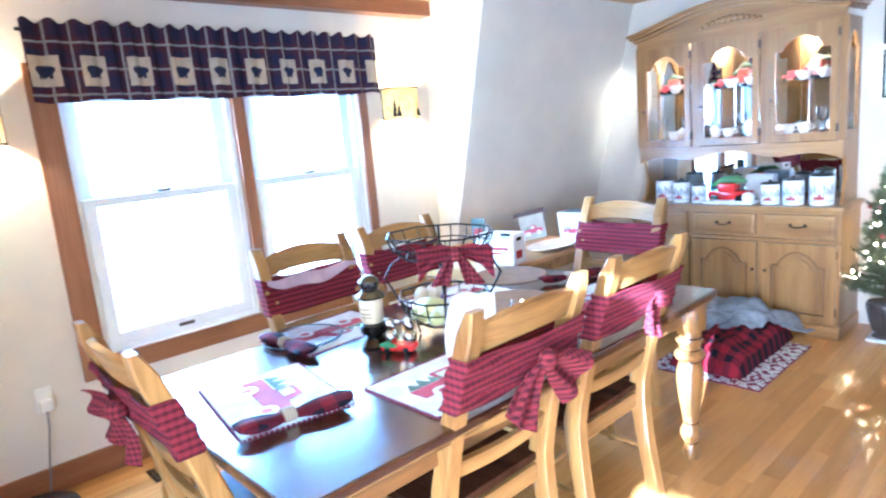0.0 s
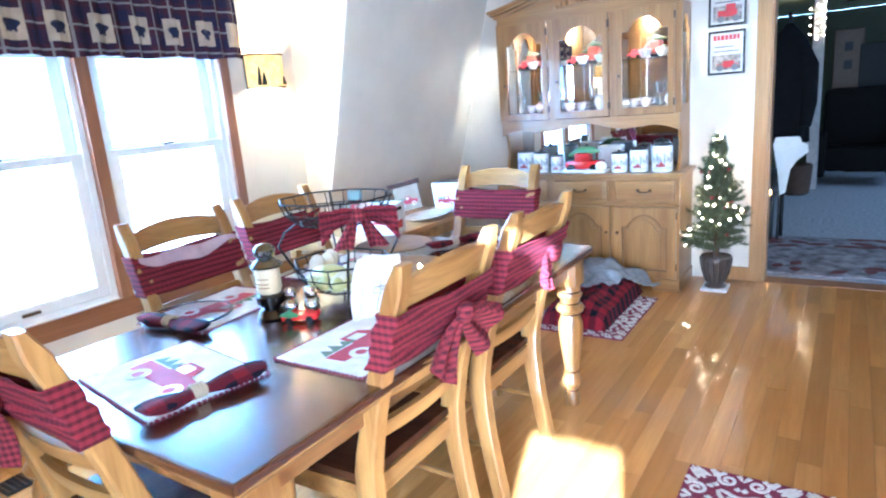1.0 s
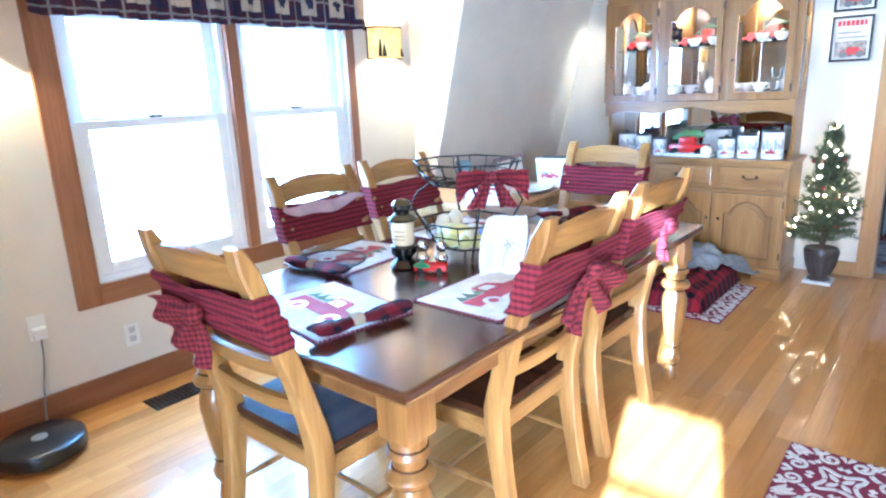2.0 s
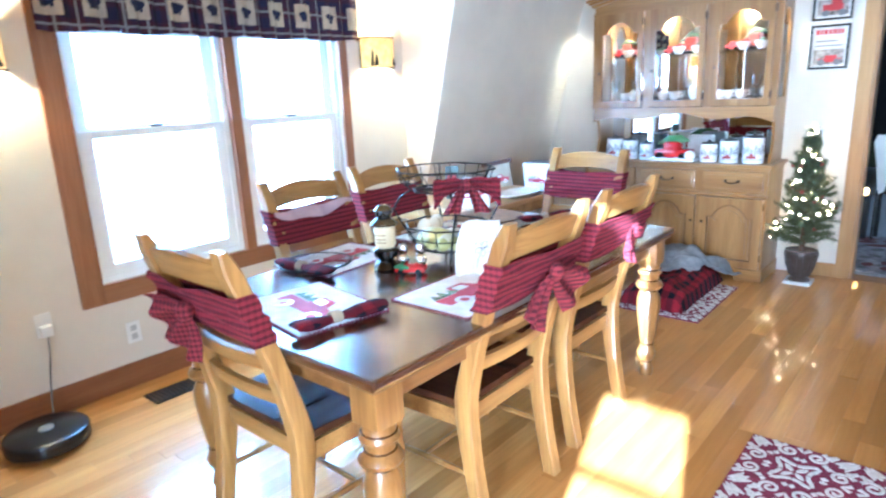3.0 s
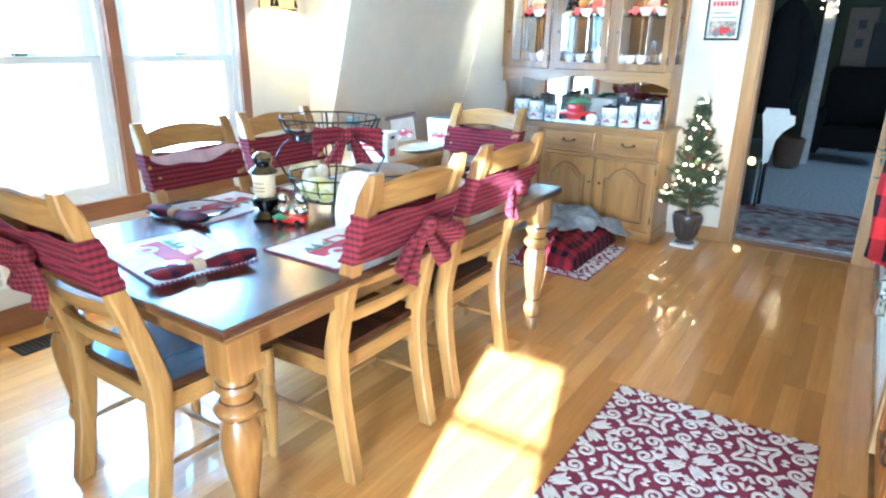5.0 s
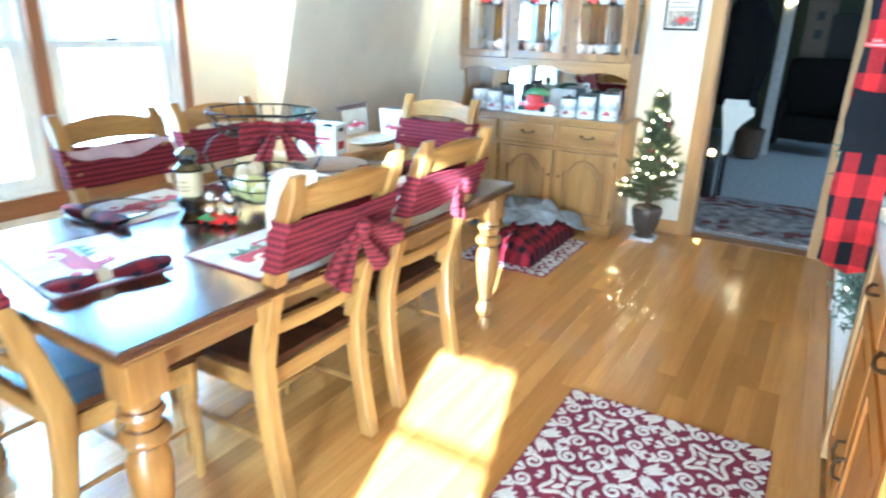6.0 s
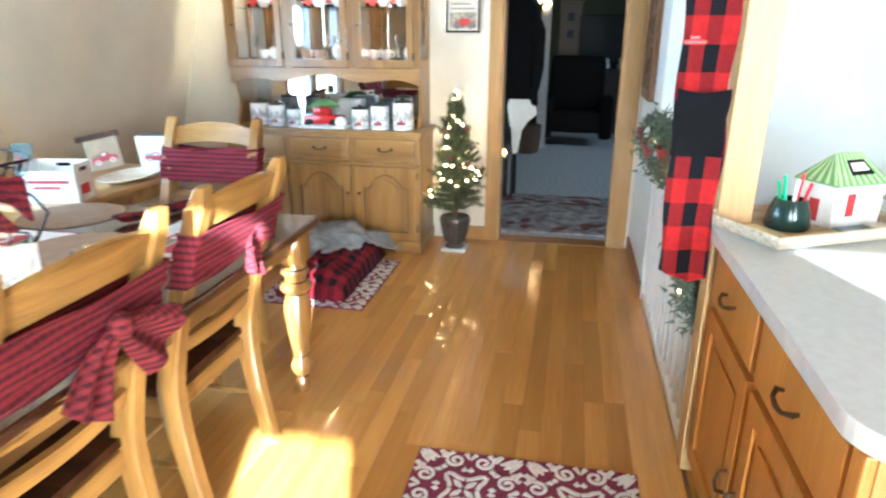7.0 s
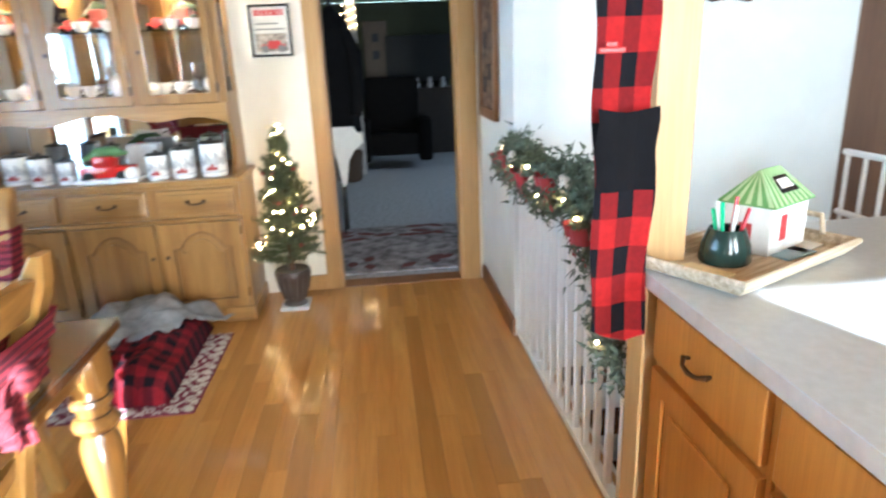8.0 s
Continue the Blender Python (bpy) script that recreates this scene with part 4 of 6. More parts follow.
# ---- framed prints ----
for z0, z1, seed in ((1.475, 1.765, 1), (1.795, 2.06, 2)):
    p = thing("framed_print", (0.2, BY - 0.002, z0), "black-framed print with red lettering and a vehicle", "picture", "prints by the doorway")
    h, w, b_ = z1 - z0, 0.118, 0.014
    bm = bmesh.new()
    box(bm, (-w, -0.022, 0), (-w + b_, 0, h), 0.003)
    box(bm, (w - b_, -0.022, 0), (w, 0, h), 0.003)
    box(bm, (-w + b_, -0.022, 0), (w - b_, 0, b_), 0.003)
    box(bm, (-w + b_, -0.022, h - b_), (w - b_, 0, h), 0.003)
    part("picture_frame", bm, BLACK, p)
    part("paper", B((-w + b_, -0.01, b_), (w - b_, -0.004, h - b_)), paint("print_paper", (0.62, 0.60, 0.56), 0.6), p)
    rnd = random.Random(seed)
    bm = bmesh.new()
    if seed == 1:
        x = -0.085
        for ww in (0.02, 0.016, 0.022, 0.018, 0.02, 0.018, 0.015):
            box(bm, (x, -0.0125, h - 0.062), (x + ww, -0.0105, h - 0.03))
            x += ww + 0.006
        box(bm, (-0.06, -0.0125, 0.045), (0.075, -0.0105, 0.07))
        box(bm, (-0.02, -0.0125, 0.07), (0.05, -0.0105, 0.09))
    else:
        box(bm, (-0.06, -0.0125, 0.06), (0.06, -0.0105, 0.10))
        box(bm, (-0.01, -0.0125, 0.10), (0.05, -0.0105, 0.14))
    tagged(part("red_print", bm, RED, p), kind="stuff")
    part("scene_print", B((-0.09, -0.0115, 0.03), (0.09, -0.0102, 0.13)), plain("faded_scene_print_%d" % seed, (0.36, 0.31, 0.27), 0.6, vary=0.5, scale=30), p)
    bm = bmesh.new()
    for k in range(2):
        box(bm, (-0.08, -0.0122, 0.15 + k * 0.03), (0.08 - 0.03 * (k % 2), -0.0103, 0.158 + k * 0.03))
    lathe(bm, [(0.022, -0.0015), (0.022, 0.0015)], m=Matrix.Translation((-0.04, -0.0125, 0.045)) @ Matrix.Rotation(radians(90), 4, "X"), n=18)
    lathe(bm, [(0.022, -0.0015), (0.022, 0.0015)], m=Matrix.Translation((0.055, -0.0125, 0.045)) @ Matrix.Rotation(radians(90), 4, "X"), n=18)
    tagged(part("grey_print", bm, paint("print_ink", (0.16, 0.16, 0.17), 0.6), p), kind="stuff")
p = thing("wall_hanging", (RX - 0.001, 3.84, 1.09), "carved brown wooden frame with a dark tapestry", "picture")
bm = bmesh.new()
for lo, hi in (((-0.03, -0.25, 0), (0, -0.19, 0.75)), ((-0.03, 0.19, 0), (0, 0.25, 0.75)), ((-0.032, -0.19, 0), (0, 0.19, 0.06)), ((-0.032, -0.19, 0.69), (0, 0.19, 0.75))):
    box(bm, lo, hi, 0.008)
part("picture_frame", bm, wood("carved_frame", (0.14, 0.06, 0.02), (0.28, 0.14, 0.06), "z", 0.5, 20), p)
part("tapestry", B((-0.014, -0.19, 0.06), (-0.004, 0.19, 0.69)), plain("dark_tapestry", (0.22, 0.14, 0.09), 0.9, vary=0.5, scale=22), p)
for y, z in ((-0.1, 0.5), (0.08, 0.42), (-0.05, 0.25), (0.1, 0.18)):
    part("woven_patch", B((-0.018, y - 0.05, z - 0.04), (-0.0145, y + 0.05, z + 0.05), 0.001), paint("dark_patch", (0.06, 0.045, 0.04), 0.9), p)

# ---- valance ----
def valance_at(y, z):
    w = (2.16 - z) / 0.36
    return WX + 0.058 + (0.013 + 0.005 * w) * math.sin(y * 62 + 0.9 * math.sin(y * 11)) + 0.004 * math.sin(y * 141) + 0.010 * w


val = thing("valance", (0, 0, 0), "navy plaid valance with cream patches over the window", "valance")
bm = bmesh.new()
sheet(bm, lambda u, v: Vector((valance_at(0.10 + 1.91 * u, 1.79 + 0.35 * v), 0.10 + 1.91 * u, 1.785 + 0.35 * v + 0.011 * math.sin(u * 118 + math.sin(u * 17)) * (v > 0.95) - 0.006 * math.sin(u * 31) * (1 - v))), 220, 8, 0.002)
cloth = part("cloth", bm, NAVY, val, smooth=True)
for i in range(10):
    y = 0.165 + i * 0.2
    hw_ = 0.052 if i else 0.06
    bm = bmesh.new()
    y1 = min(y + hw_, 2.008)
    sheet(bm, lambda u, v: Vector((valance_at(y - hw_ + (y1 - y + hw_) * u, 1.85 + 0.145 * v) + 0.0045, y - hw_ + (y1 - y + hw_) * u, 1.85 + 0.135 * v)), 16, 3, 0.001)
    patch = part("patch", bm, paint("tan_patch", (0.44, 0.36, 0.27), 0.9), cloth, "tan patch", smooth=True)
    if i < 9:
        bm = bmesh.new()

        def blob(u, v):
            a = 2 * math.pi * u
            r = v * (1 + 0.12 * math.sin(3 * a + 0.4))
            yy, zz = y + 0.036 * r * math.cos(a), 1.918 + 0.026 * r * math.sin(a)
            return Vector((valance_at(yy, zz) + 0.0068, yy, zz))
        sheet(bm, blob, 24, 3, 0.001)
        for dy in (-0.024, -0.008, 0.016):
            sheet(bm, lambda u, v: Vector((valance_at(y + dy + 0.011 * u, 1.89) + 0.0068, y + dy + 0.011 * u, 1.885 + 0.025 * v)), 2, 2, 0.001)
        part("dark_motif", bm, paint("navy_motif", (0.012, 0.018, 0.055), 0.9), patch)
part("curtain_rod", tube(bmesh.new(), [(WX + 0.026, 0.09, 2.1), (WX + 0.026, 2.02, 2.1)], 0.008), BLACK_METAL, val)

# ---- wall sconces ----
MICA, mnt, mb = mat("amber_mica", 0.5)
mc = mixed(mnt, noise_of(mnt, coords(mnt), 18), (0.62, 0.30, 0.06), (0.80, 0.48, 0.14))
mnt.links.new(mc, mb.inputs["Base Color"])
mnt.links.new(mc, mb.inputs["Emission Color"])
mb.inputs["Emission Strength"].default_value = 0.09
for y in (2.195, -0.16):
    s = thing("wall_sconce", (WX, y, 1.61), "amber mica wall sconce with black metal trim, lit", "wall lamp", "sconces beside the window")
    bm = bmesh.new()
    sheet(bm, lambda u, v: Vector((0.10 * math.sin(math.pi * u) ** 0.6 + 0.004, -0.135 * math.cos(math.pi * u), 0.012 + 0.19 * v)), 16, 2, 0.003)
    part("shade", bm, MICA, s, smooth=True)
    bm = bmesh.new()
    for z in (0.006, 0.205):
        tube(bm, [(0.10 * math.sin(math.pi * i / 16) ** 0.6 + 0.006, -0.138 * math.cos(math.pi * i / 16), z) for i in range(17)], 0.0055, 6)
    for sy in (-1, 1):
        tube(bm, [(0.006, sy * 0.138, 0.004), (0.006, sy * 0.138, 0.207)], 0.005, 6)
    part("trim", bm, BLACK_METAL, s)
    for k, (yy, hh) in enumerate(((-0.10, 0.11), (-0.075, 0.075), (0.09, 0.05))):
        bm = bmesh.new()
        xx = 0.10 * math.sin(math.acos(max(-1, min(1, -yy / 0.135)))) ** 0.6 + 0.009
        prism(bm, [(yy - 0.022, 0.02), (yy + 0.022, 0.02), (yy + 0.004, 0.02 + hh), (yy - 0.004, 0.02 + hh)], xx - 0.002, xx + 0.001, "yz")
        part("cut_out_tree", bm, BLACK_METAL, s)
    point_lamp("sconce_lamp", (WX + 0.055, y, 1.71), 2.4, (1.0, 0.72, 0.36), 0.03)

# ---- outlet, cord, floor register, robot cleaner ----
o = thing("wall_outlet", (WX + 0.001, -0.085, 0.40), "white wall outlet with a white adapter and grey cord", "outlet")
part("cover_plate", B((0, -0.036, 0), (0.007, 0.036, 0.115), 0.003), WHITE, o)
part("plug", B((0.007, -0.026, 0.008), (0.045, 0.026, 0.06), 0.005), WHITE, o)
part("cord", tube(bmesh.new(), [(0.03, 0, 0.02), (0.045, -0.01, -0.08), (0.04, -0.03, -0.2), (0.06, -0.05, -0.32), (0.15, -0.08, -0.385), (0.25, -0.1, -0.392)], 0.004), paint("grey_cord", (0.16, 0.16, 0.17), 0.5), o)
o = thing("wall_outlet", (WX + 0.001, 0.31, 0.235), "white wall outlet below the window", "outlet")
part("cover_plate", B((0, -0.036, 0), (0.007, 0.036, 0.115), 0.003), WHITE, o)
part("socket", box(B((0.006, -0.015, 0.02), (0.009, 0.015, 0.05), 0.001), (0.006, -0.015, 0.065), (0.009, 0.015, 0.095), 0.001), paint("socket_grey", (0.5, 0.5, 0.5)), o)
o = thing("floor_register", (-1.955, 0.385, 0.0), "dark brown metal floor register", "vent")
part("vent_frame", B((-0.075, -0.15, 0.001), (0.075, 0.15, 0.004), 0.001), BLACK_METAL, o)
slat = B((-0.06, -0.004, 0.004), (0.06, 0.004, 0.008))
me = bpy.data.meshes.new("slat")
slat.to_mesh(me)
slat.free()
me.materials.append(BRONZE)
for i in range(13):
    q = new("slat", me)
    q.parent, q.location = o, (0, -0.132 + i * 0.022, 0)
o = thing("robot_cleaner", (-1.91, -0.235, 0.0), "round black robot floor cleaner by the wall", "robot cleaner")
part("body", lathe(bmesh.new(), [(0.15, 0.012), (0.168, 0.02), (0.17, 0.06), (0.165, 0.075), (0.15, 0.084)], n=40), BLACK, o, smooth=True)
part("top_button", lathe(bmesh.new(), [(0.03, 0.084), (0.03, 0.089), (0.024, 0.091)], n=20), paint("grey_button", (0.3, 0.3, 0.3), 0.3), o)
part("wheel", box(B((-0.12, -0.03, 0.0), (-0.10, 0.03, 0.03)), (0.10, -0.03, 0), (0.12, 0.03, 0.03)), BLACK, o)

# ---- mats on the floor ----
RUG_RED = plain("burgundy_weave", (0.17, 0.018, 0.05), 0.95, vary=0.15, scale=60, relief=0.4)
RUG_WHITE = plain("cream_weave", (0.62, 0.58, 0.55), 0.95, vary=0.1, scale=60, relief=0.4)


def ribbon(bm, pts, w, z):
    """A flat woven line of changing width."""
    n = len(pts)
    rows = []
    for i, (x, y) in enumerate(pts):
        a, b_ = pts[max(0, i - 1)], pts[min(n - 1, i + 1)]
        d = Vector((b_[0] - a[0], b_[1] - a[1], 0)).normalized()
        s_ = Vector((-d.y, d.x, 0)) * (w[i] if isinstance(w, list) else w) / 2
        p = Vector((x, y, z))
        rows.append((bm.verts.new(p - s_), bm.verts.new(p + s_), bm.verts.new(p + s_ - Vector((0, 0, 0.003))), bm.verts.new(p - s_ - Vector((0, 0, 0.003)))))
    for p, q in zip(rows, rows[1:]):
        for j in range(4):
            bm.faces.new((p[j], p[(j + 1) % 4], q[(j + 1) % 4], q[j]))


def scroll_motif(bm, cx, cy, fx, fy, sx, sy, z0):
    """A quarter of the pattern: two spirals, brackets, leaves and clovers."""
    s = min(sx, sy)
    laid = []

    def T(p):
        return (cx + fx * (1 - p[0]) * sx, cy + fy * (1 - p[1]) * sy)

    def line(pts, w):
        ribbon(bm, [T(p) for p in pts], [k * s * 0.96 for k in w] if isinstance(w, list) else w * s, z0 + 0.00006 * (len(laid) % 8))
        laid.append(1)

    def both(pts, w):
        """A stroke and its mirror image over the diagonal."""
        line(pts, w)
        line([(y, x) for x, y in pts], w)

    def curl(x, y, r, turn, start, tail):
        pts = []
        for i in range(26):
            a = start + turn * i / 25 * 2.7 * math.pi
            q = 0.035 + (r - 0.035) * i / 25
            pts.append((x + q * math.cos(a), y + q * math.sin(a)))
        both(pts + tail, [0.09] + [0.062] * 18 + [0.07] * 7 + [0.075] * (len(tail) - 1) + [0.05])

    # crossed leaves round the middle
    line([(0.05, 0.05), (0.15, 0.15), (0.26, 0.26), (0.36, 0.36)], [0.03, 0.10, 0.12, 0.03])
    both([(0.13, 0.03), (0.24, 0.12), (0.36, 0.22), (0.44, 0.24)], [0.02, 0.075, 0.085, 0.02])
    # paired scrolls
    curl(0.74, 0.26, 0.175, 1, 1.4, [(0.50, 0.20), (0.47, 0.10), (0.40, 0.04)])
    both([(0.03, 0.42), (0.10, 0.50), (0.12, 0.60), (0.04, 0.66)], [0.10, 0.085, 0.08, 0.10])
    # trefoils
    for x, y in ((0.56, 0.47), (0.94, 0.50)):
        both([(x - 0.055, y), (x, y + 0.015), (x + 0.055, y)], [0.035, 0.085, 0.035])
        both([(x, y - 0.07), (x, y), (x, y + 0.07)], [0.02, 0.07, 0.03])
    # brackets at the far corner
    both([(0.99, 0.76), (0.88, 0.73), (0.77, 0.66), (0.65, 0.62)], [0.08, 0.085, 0.085, 0.06])
    line([(0.80, 0.80), (0.88, 0.88), (0.97, 0.97)], [0.03, 0.12, 0.05])
    both([(0.90, 0.05), (0.95, 0.13), (0.99, 0.22)], [0.10, 0.07, 0.02])


def floor_mat(x0, x1, y0, y1, label, s):
    r = thing("floor_mat", ((x0 + x1) / 2, (y0 + y1) / 2, 0), label, "mat")
    w, l = (x1 - x0) / 2, (y1 - y0) / 2
    part("backing", B((-w, -l, 0.001), (w, l, 0.008), 0.002), RUG_RED, r)
    bm = bmesh.new()
    nx, ny = round(2 * w / s), round(2 * l / s)
    sx, sy = 2 * w / nx, 2 * l / ny
    for i in range(nx):
        for j in range(ny):
            fx, fy = (1 if i % 2 else -1), (1 if j % 2 else -1)
            cx = -w + (i + (0 if fx > 0 else 1)) * sx
            cy = -l + (j + (0 if fy > 0 else 1)) * sy
            scroll_motif(bm, cx, cy, fx, fy, sx, sy, 0.0095 + 0.0005 * (i % 2 + 2 * (j % 2)))
    tagged(part("woven_pattern", bm, RUG_WHITE, r, "cream scroll pattern"), kind="stuff")


floor_mat(0.505, 1.275, 0.45, 1.63, "burgundy kitchen mat with cream scroll pattern", 0.2)
floor_mat(-0.74, -0.10, 2.745, 3.575, "small burgundy scroll mat before the hutch", 0.16)

# ---- dog bed and blanket ----
bed = thing("dog_bed", (-0.42, 3.28, 0.008), "burgundy and black checked pet cushion on the mat", "pet bed")
rnd = random.Random(8)
bm = bmesh.new()


def cushion(bm, cx, cy, lx, ly, h, seed, nu=26, nv=26):
    def f(u, v):
        a, b_ = 2 * u - 1, 2 * v - 1
        e = max(0.0, (1 - abs(a) ** 4)) * max(0.0, (1 - abs(b_) ** 4))
        n3 = noise.noise(Vector((u * 4 + seed, v * 4, seed)))
        n4 = noise.noise(Vector((u * 11 + seed, v * 9, seed)))
        return Vector((cx + a * lx * (1 + 0.05 * n3), cy + b_ * ly * (1 + 0.05 * n4), 0.006 + h * e ** 0.45 * (0.85 + 0.25 * n3 + 0.12 * n4)))
    return sheet(bm, f, nu, nv, 0.004)


cushion(bm, -0.02, -0.04, 0.21, 0.42, 0.165, 2.0)
part("cushion", bm, BED_CHECK, bed, smooth=True)
bl = thing("blanket", (-0.50, 3.42, 0.075), "crumpled grey fleece blanket on the pet cushion", "blanket")
bm = bmesh.new()


def crumple(u, v):
    a, b_ = 2 * u - 1, 2 * v - 1
    rr = math.sqrt(a * a + b_ * b_)
    n1 = noise.noise(Vector((u * 3.1, v * 2.7, 4.2)))
    n2 = noise.noise(Vector((u * 7.5, v * 8.3, 1.2)))
    n3 = abs(noise.noise(Vector((u * 5 + 3, v * 5, 7.7))))
    h = 0.20 * max(0.0, 1 - rr * rr * 0.62) + 0.06 * n1 + 0.035 * n2 + 0.05 * n3
    return Vector((a * 0.23 * (1 + 0.2 * n1) + 0.18 * b_, b_ * 0.2 * (1 + 0.2 * n2) + 0.06 * n1, max(0.0, h)))


sheet(bm, crumple, 44, 44, 0.006)
part("fleece", bm, plain("grey_fleece", (0.19, 0.19, 0.195), 0.98, vary=0.15, scale=25, relief=0.5), bl, smooth=True)

# ---- placemats and napkins ----
def truck_motif(owner, red, s, m):
    """A truck with a tree on its bed, printed on a thing."""
    def put(name, bm, material):
        bmesh.ops.transform(bm, matrix=m, verts=bm.verts)
        part(name, bm, material, owner)

    put("truck_print", prism(bmesh.new(), [(-0.12 * s, 0.0), (0.12 * s, 0.0), (0.125 * s, 0.045 * s), (0.05 * s, 0.055 * s), (0.03 * s, 0.095 * s), (-0.03 * s, 0.095 * s), (-0.035 * s, 0.05 * s), (-0.125 * s, 0.05 * s)], 0.0045, 0.0057, "xy"), red)
    for x in (-0.07, 0.07):
        put("wheel_print", lathe(bmesh.new(), [(0.026 * s, 0.0058), (0.026 * s, 0.0066)], (x * s, -0.002, 0), 20), CERAMIC)
        put("hub_print", lathe(bmesh.new(), [(0.013 * s, 0.0068), (0.013 * s, 0.0074)], (x * s, -0.002, 0), 16), red)
    put("window_print", prism(bmesh.new(), [(-0.02 * s, 0.055 * s), (0.02 * s, 0.055 * s), (0.015 * s, 0.083 * s), (-0.02 * s, 0.083 * s)], 0.006, 0.0066, "xy"), CERAMIC)
    bm = bmesh.new()
    for k in range(4):
        x = -0.12 * s + k * 0.03 * s
        prism(bm, [(x, 0.055 * s), (x + 0.036 * s, 0.055 * s), (x + 0.018 * s, (0.085 + 0.008 * (k % 2)) * s)], 0.0045, 0.0056 + 0.0002 * k, "xy")
    put("tree_print", bm, paint("faded_green_print", (0.16, 0.22, 0.14), 0.8))


def place_mat(at, turn, napkin):
    m = thing("placemat", (*at, TZ + 0.0005), "cream placemat with red truck print and burgundy edging", "placemat", "placemats on the table", turn)
    part("cloth", B((-0.225, -0.163, 0), (0.225, 0.163, 0.0035), 0.001), CREAM, m)
    bm = bmesh.new()
    rnd = random.Random(4)
    for s in (-1, 1):
        for i in range(30):
            x = -0.224 + i * 0.015
            box(bm, (x, s * 0.166 - 0.003 - rnd.random() * 0.002, 0.001), (x + 0.009, s * 0.166 + 0.004, 0.0046))
        for i in range(22):
            y = -0.163 + i * 0.015
            box(bm, (s * 0.228 - 0.004, y, 0.001), (s * 0.228 + 0.004 + rnd.random() * 0.002, y + 0.009, 0.0046))
    part("edging", bm, RUG_RED, m)
    truck_motif(m, paint("faded_red_print", (0.42, 0.06, 0.085), 0.8), 1.35, Matrix.Translation((0.0, -0.05, 0)))
    if napkin:
        nx, ny, _ = napkin
        n = thing("rolled_napkin", (*nx, TZ + 0.006), "dark red plaid napkin rolled in a jute ring", "napkin", "napkins on the placemats", ny)
        bm = bmesh.new()

        def roll(u, v):
            x = (u - 0.5) * 0.31
            k = (0.5 + 0.62 * min(1, abs(u - 0.45) * 4)) * min(1, 0.72 + 4 * u, 0.72 + 4 * (1 - u))
            a = 2 * math.pi * v
            r = 0.027 * k * (1 + 0.12 * math.sin(3 * a + 5 * u))
            return Vector((x + 0.03 * math.sin(a) * (u - 0.5), r * 1.3 * math.cos(a), 0.019 + r * 0.55 * math.sin(a)))
        sheet(bm, roll, 24, 20, 0.002)
        part("cloth", bm, NAPKIN, n, smooth=True)
        bm = bmesh.new()
        for k in range(4):
            tube(bm, [(-0.032 + k * 0.009, 0.020 * math.cos(a), 0.021 + 0.016 * math.sin(a)) for a in (2 * math.pi * i / 16 for i in range(16))], 0.005, 6, True)
        part("napkin_ring", bm, JUTE, n, smooth=True)


place_mat((-0.59, 0.27), -9, ((-0.385, 0.23), 78, 0))
place_mat((-0.24, 0.70), 90, None)
place_mat((-0.99, 0.745), -86, ((-0.95, 0.525), 2, 0))
place_mat((-0.33, 1.62), 90, ((-0.62, 1.85), 62, 0))
place_mat((-0.90, 1.36), -90, None)
for at in ((-0.97, 1.80), (-0.62, 1.42)):
    m = thing("kraft_mat", (*at, TZ + 0.0055 if at[1] < 1.6 else TZ + 0.0005), "plain brown oval place mat on the table", "placemat")
    part("board", lathe(bmesh.new(), [(0.19, 0), (0.195, 0.002), (0.19, 0.004)], n=40), paint("kraft_brown", (0.26, 0.16, 0.09), 0.8), m)
pl = thing("glass_charger", (-1.0, 0.62, TZ + 0.007), "clear glass plate with a dark rim on a placemat", "plate")
part("rim", tube(bmesh.new(), [(0.15 * math.cos(a), 0.15 * math.sin(a), 0.008) for a in (2 * math.pi * i / 40 for i in range(40))], 0.004, 6, True), BLACK_METAL, pl, smooth=True)
part("dish", lathe(bmesh.new(), [(0.10, 0.0), (0.145, 0.008), (0.143, 0.01), (0.098, 0.003)], n=40), glass("plate_glass", (0.97, 0.98, 1.0), 0.05), pl, smooth=True)

# ---- two-tier wire basket ----
BX, BYY = -0.59, 1.0
bas = thing("wire_basket", (BX, BYY, TZ + 0.001), "black two-tier wire basket with a burgundy bow", "basket")


def wire_tier(z, r0, r1, h, ribs, name):
    n = 8
    rings = []
    for rr, zz, w in ((r1, z + h, 0.0038), (r0, z, 0.004), ((r0 + r1) / 2 + 0.01, z + h * 0.5, 0.0028)):
        bm = tube(bmesh.new(), [(rr * 1.12 * math.cos(a), rr * math.sin(a), zz) for a in (2 * math.pi * (i + 0.5) / n for i in range(n))], w, 6, True)
        rings.append(part(name if not rings else "ring", bm, BLACK_METAL, rings[0] if rings else bas, smooth=True))
    for i in range(ribs):
        a = 2 * math.pi * i / ribs
        bm = tube(bmesh.new(), [(r0 * 1.1 * math.cos(a) * k0, r0 * math.sin(a) * k0, z + z1) for k0, z1 in ((0.1, 0.0), (1.0, 0.0))] + [((r0 + (r1 - r0) * 0.7) * 1.1 * math.cos(a), (r0 + (r1 - r0) * 0.7) * math.sin(a), z + h * 0.45), (r1 * 1.09 * math.cos(a), r1 * 0.97 * math.sin(a), z + h)], 0.0023, 6)
        part("wire", bm, BLACK_METAL, rings[0], smooth=True)


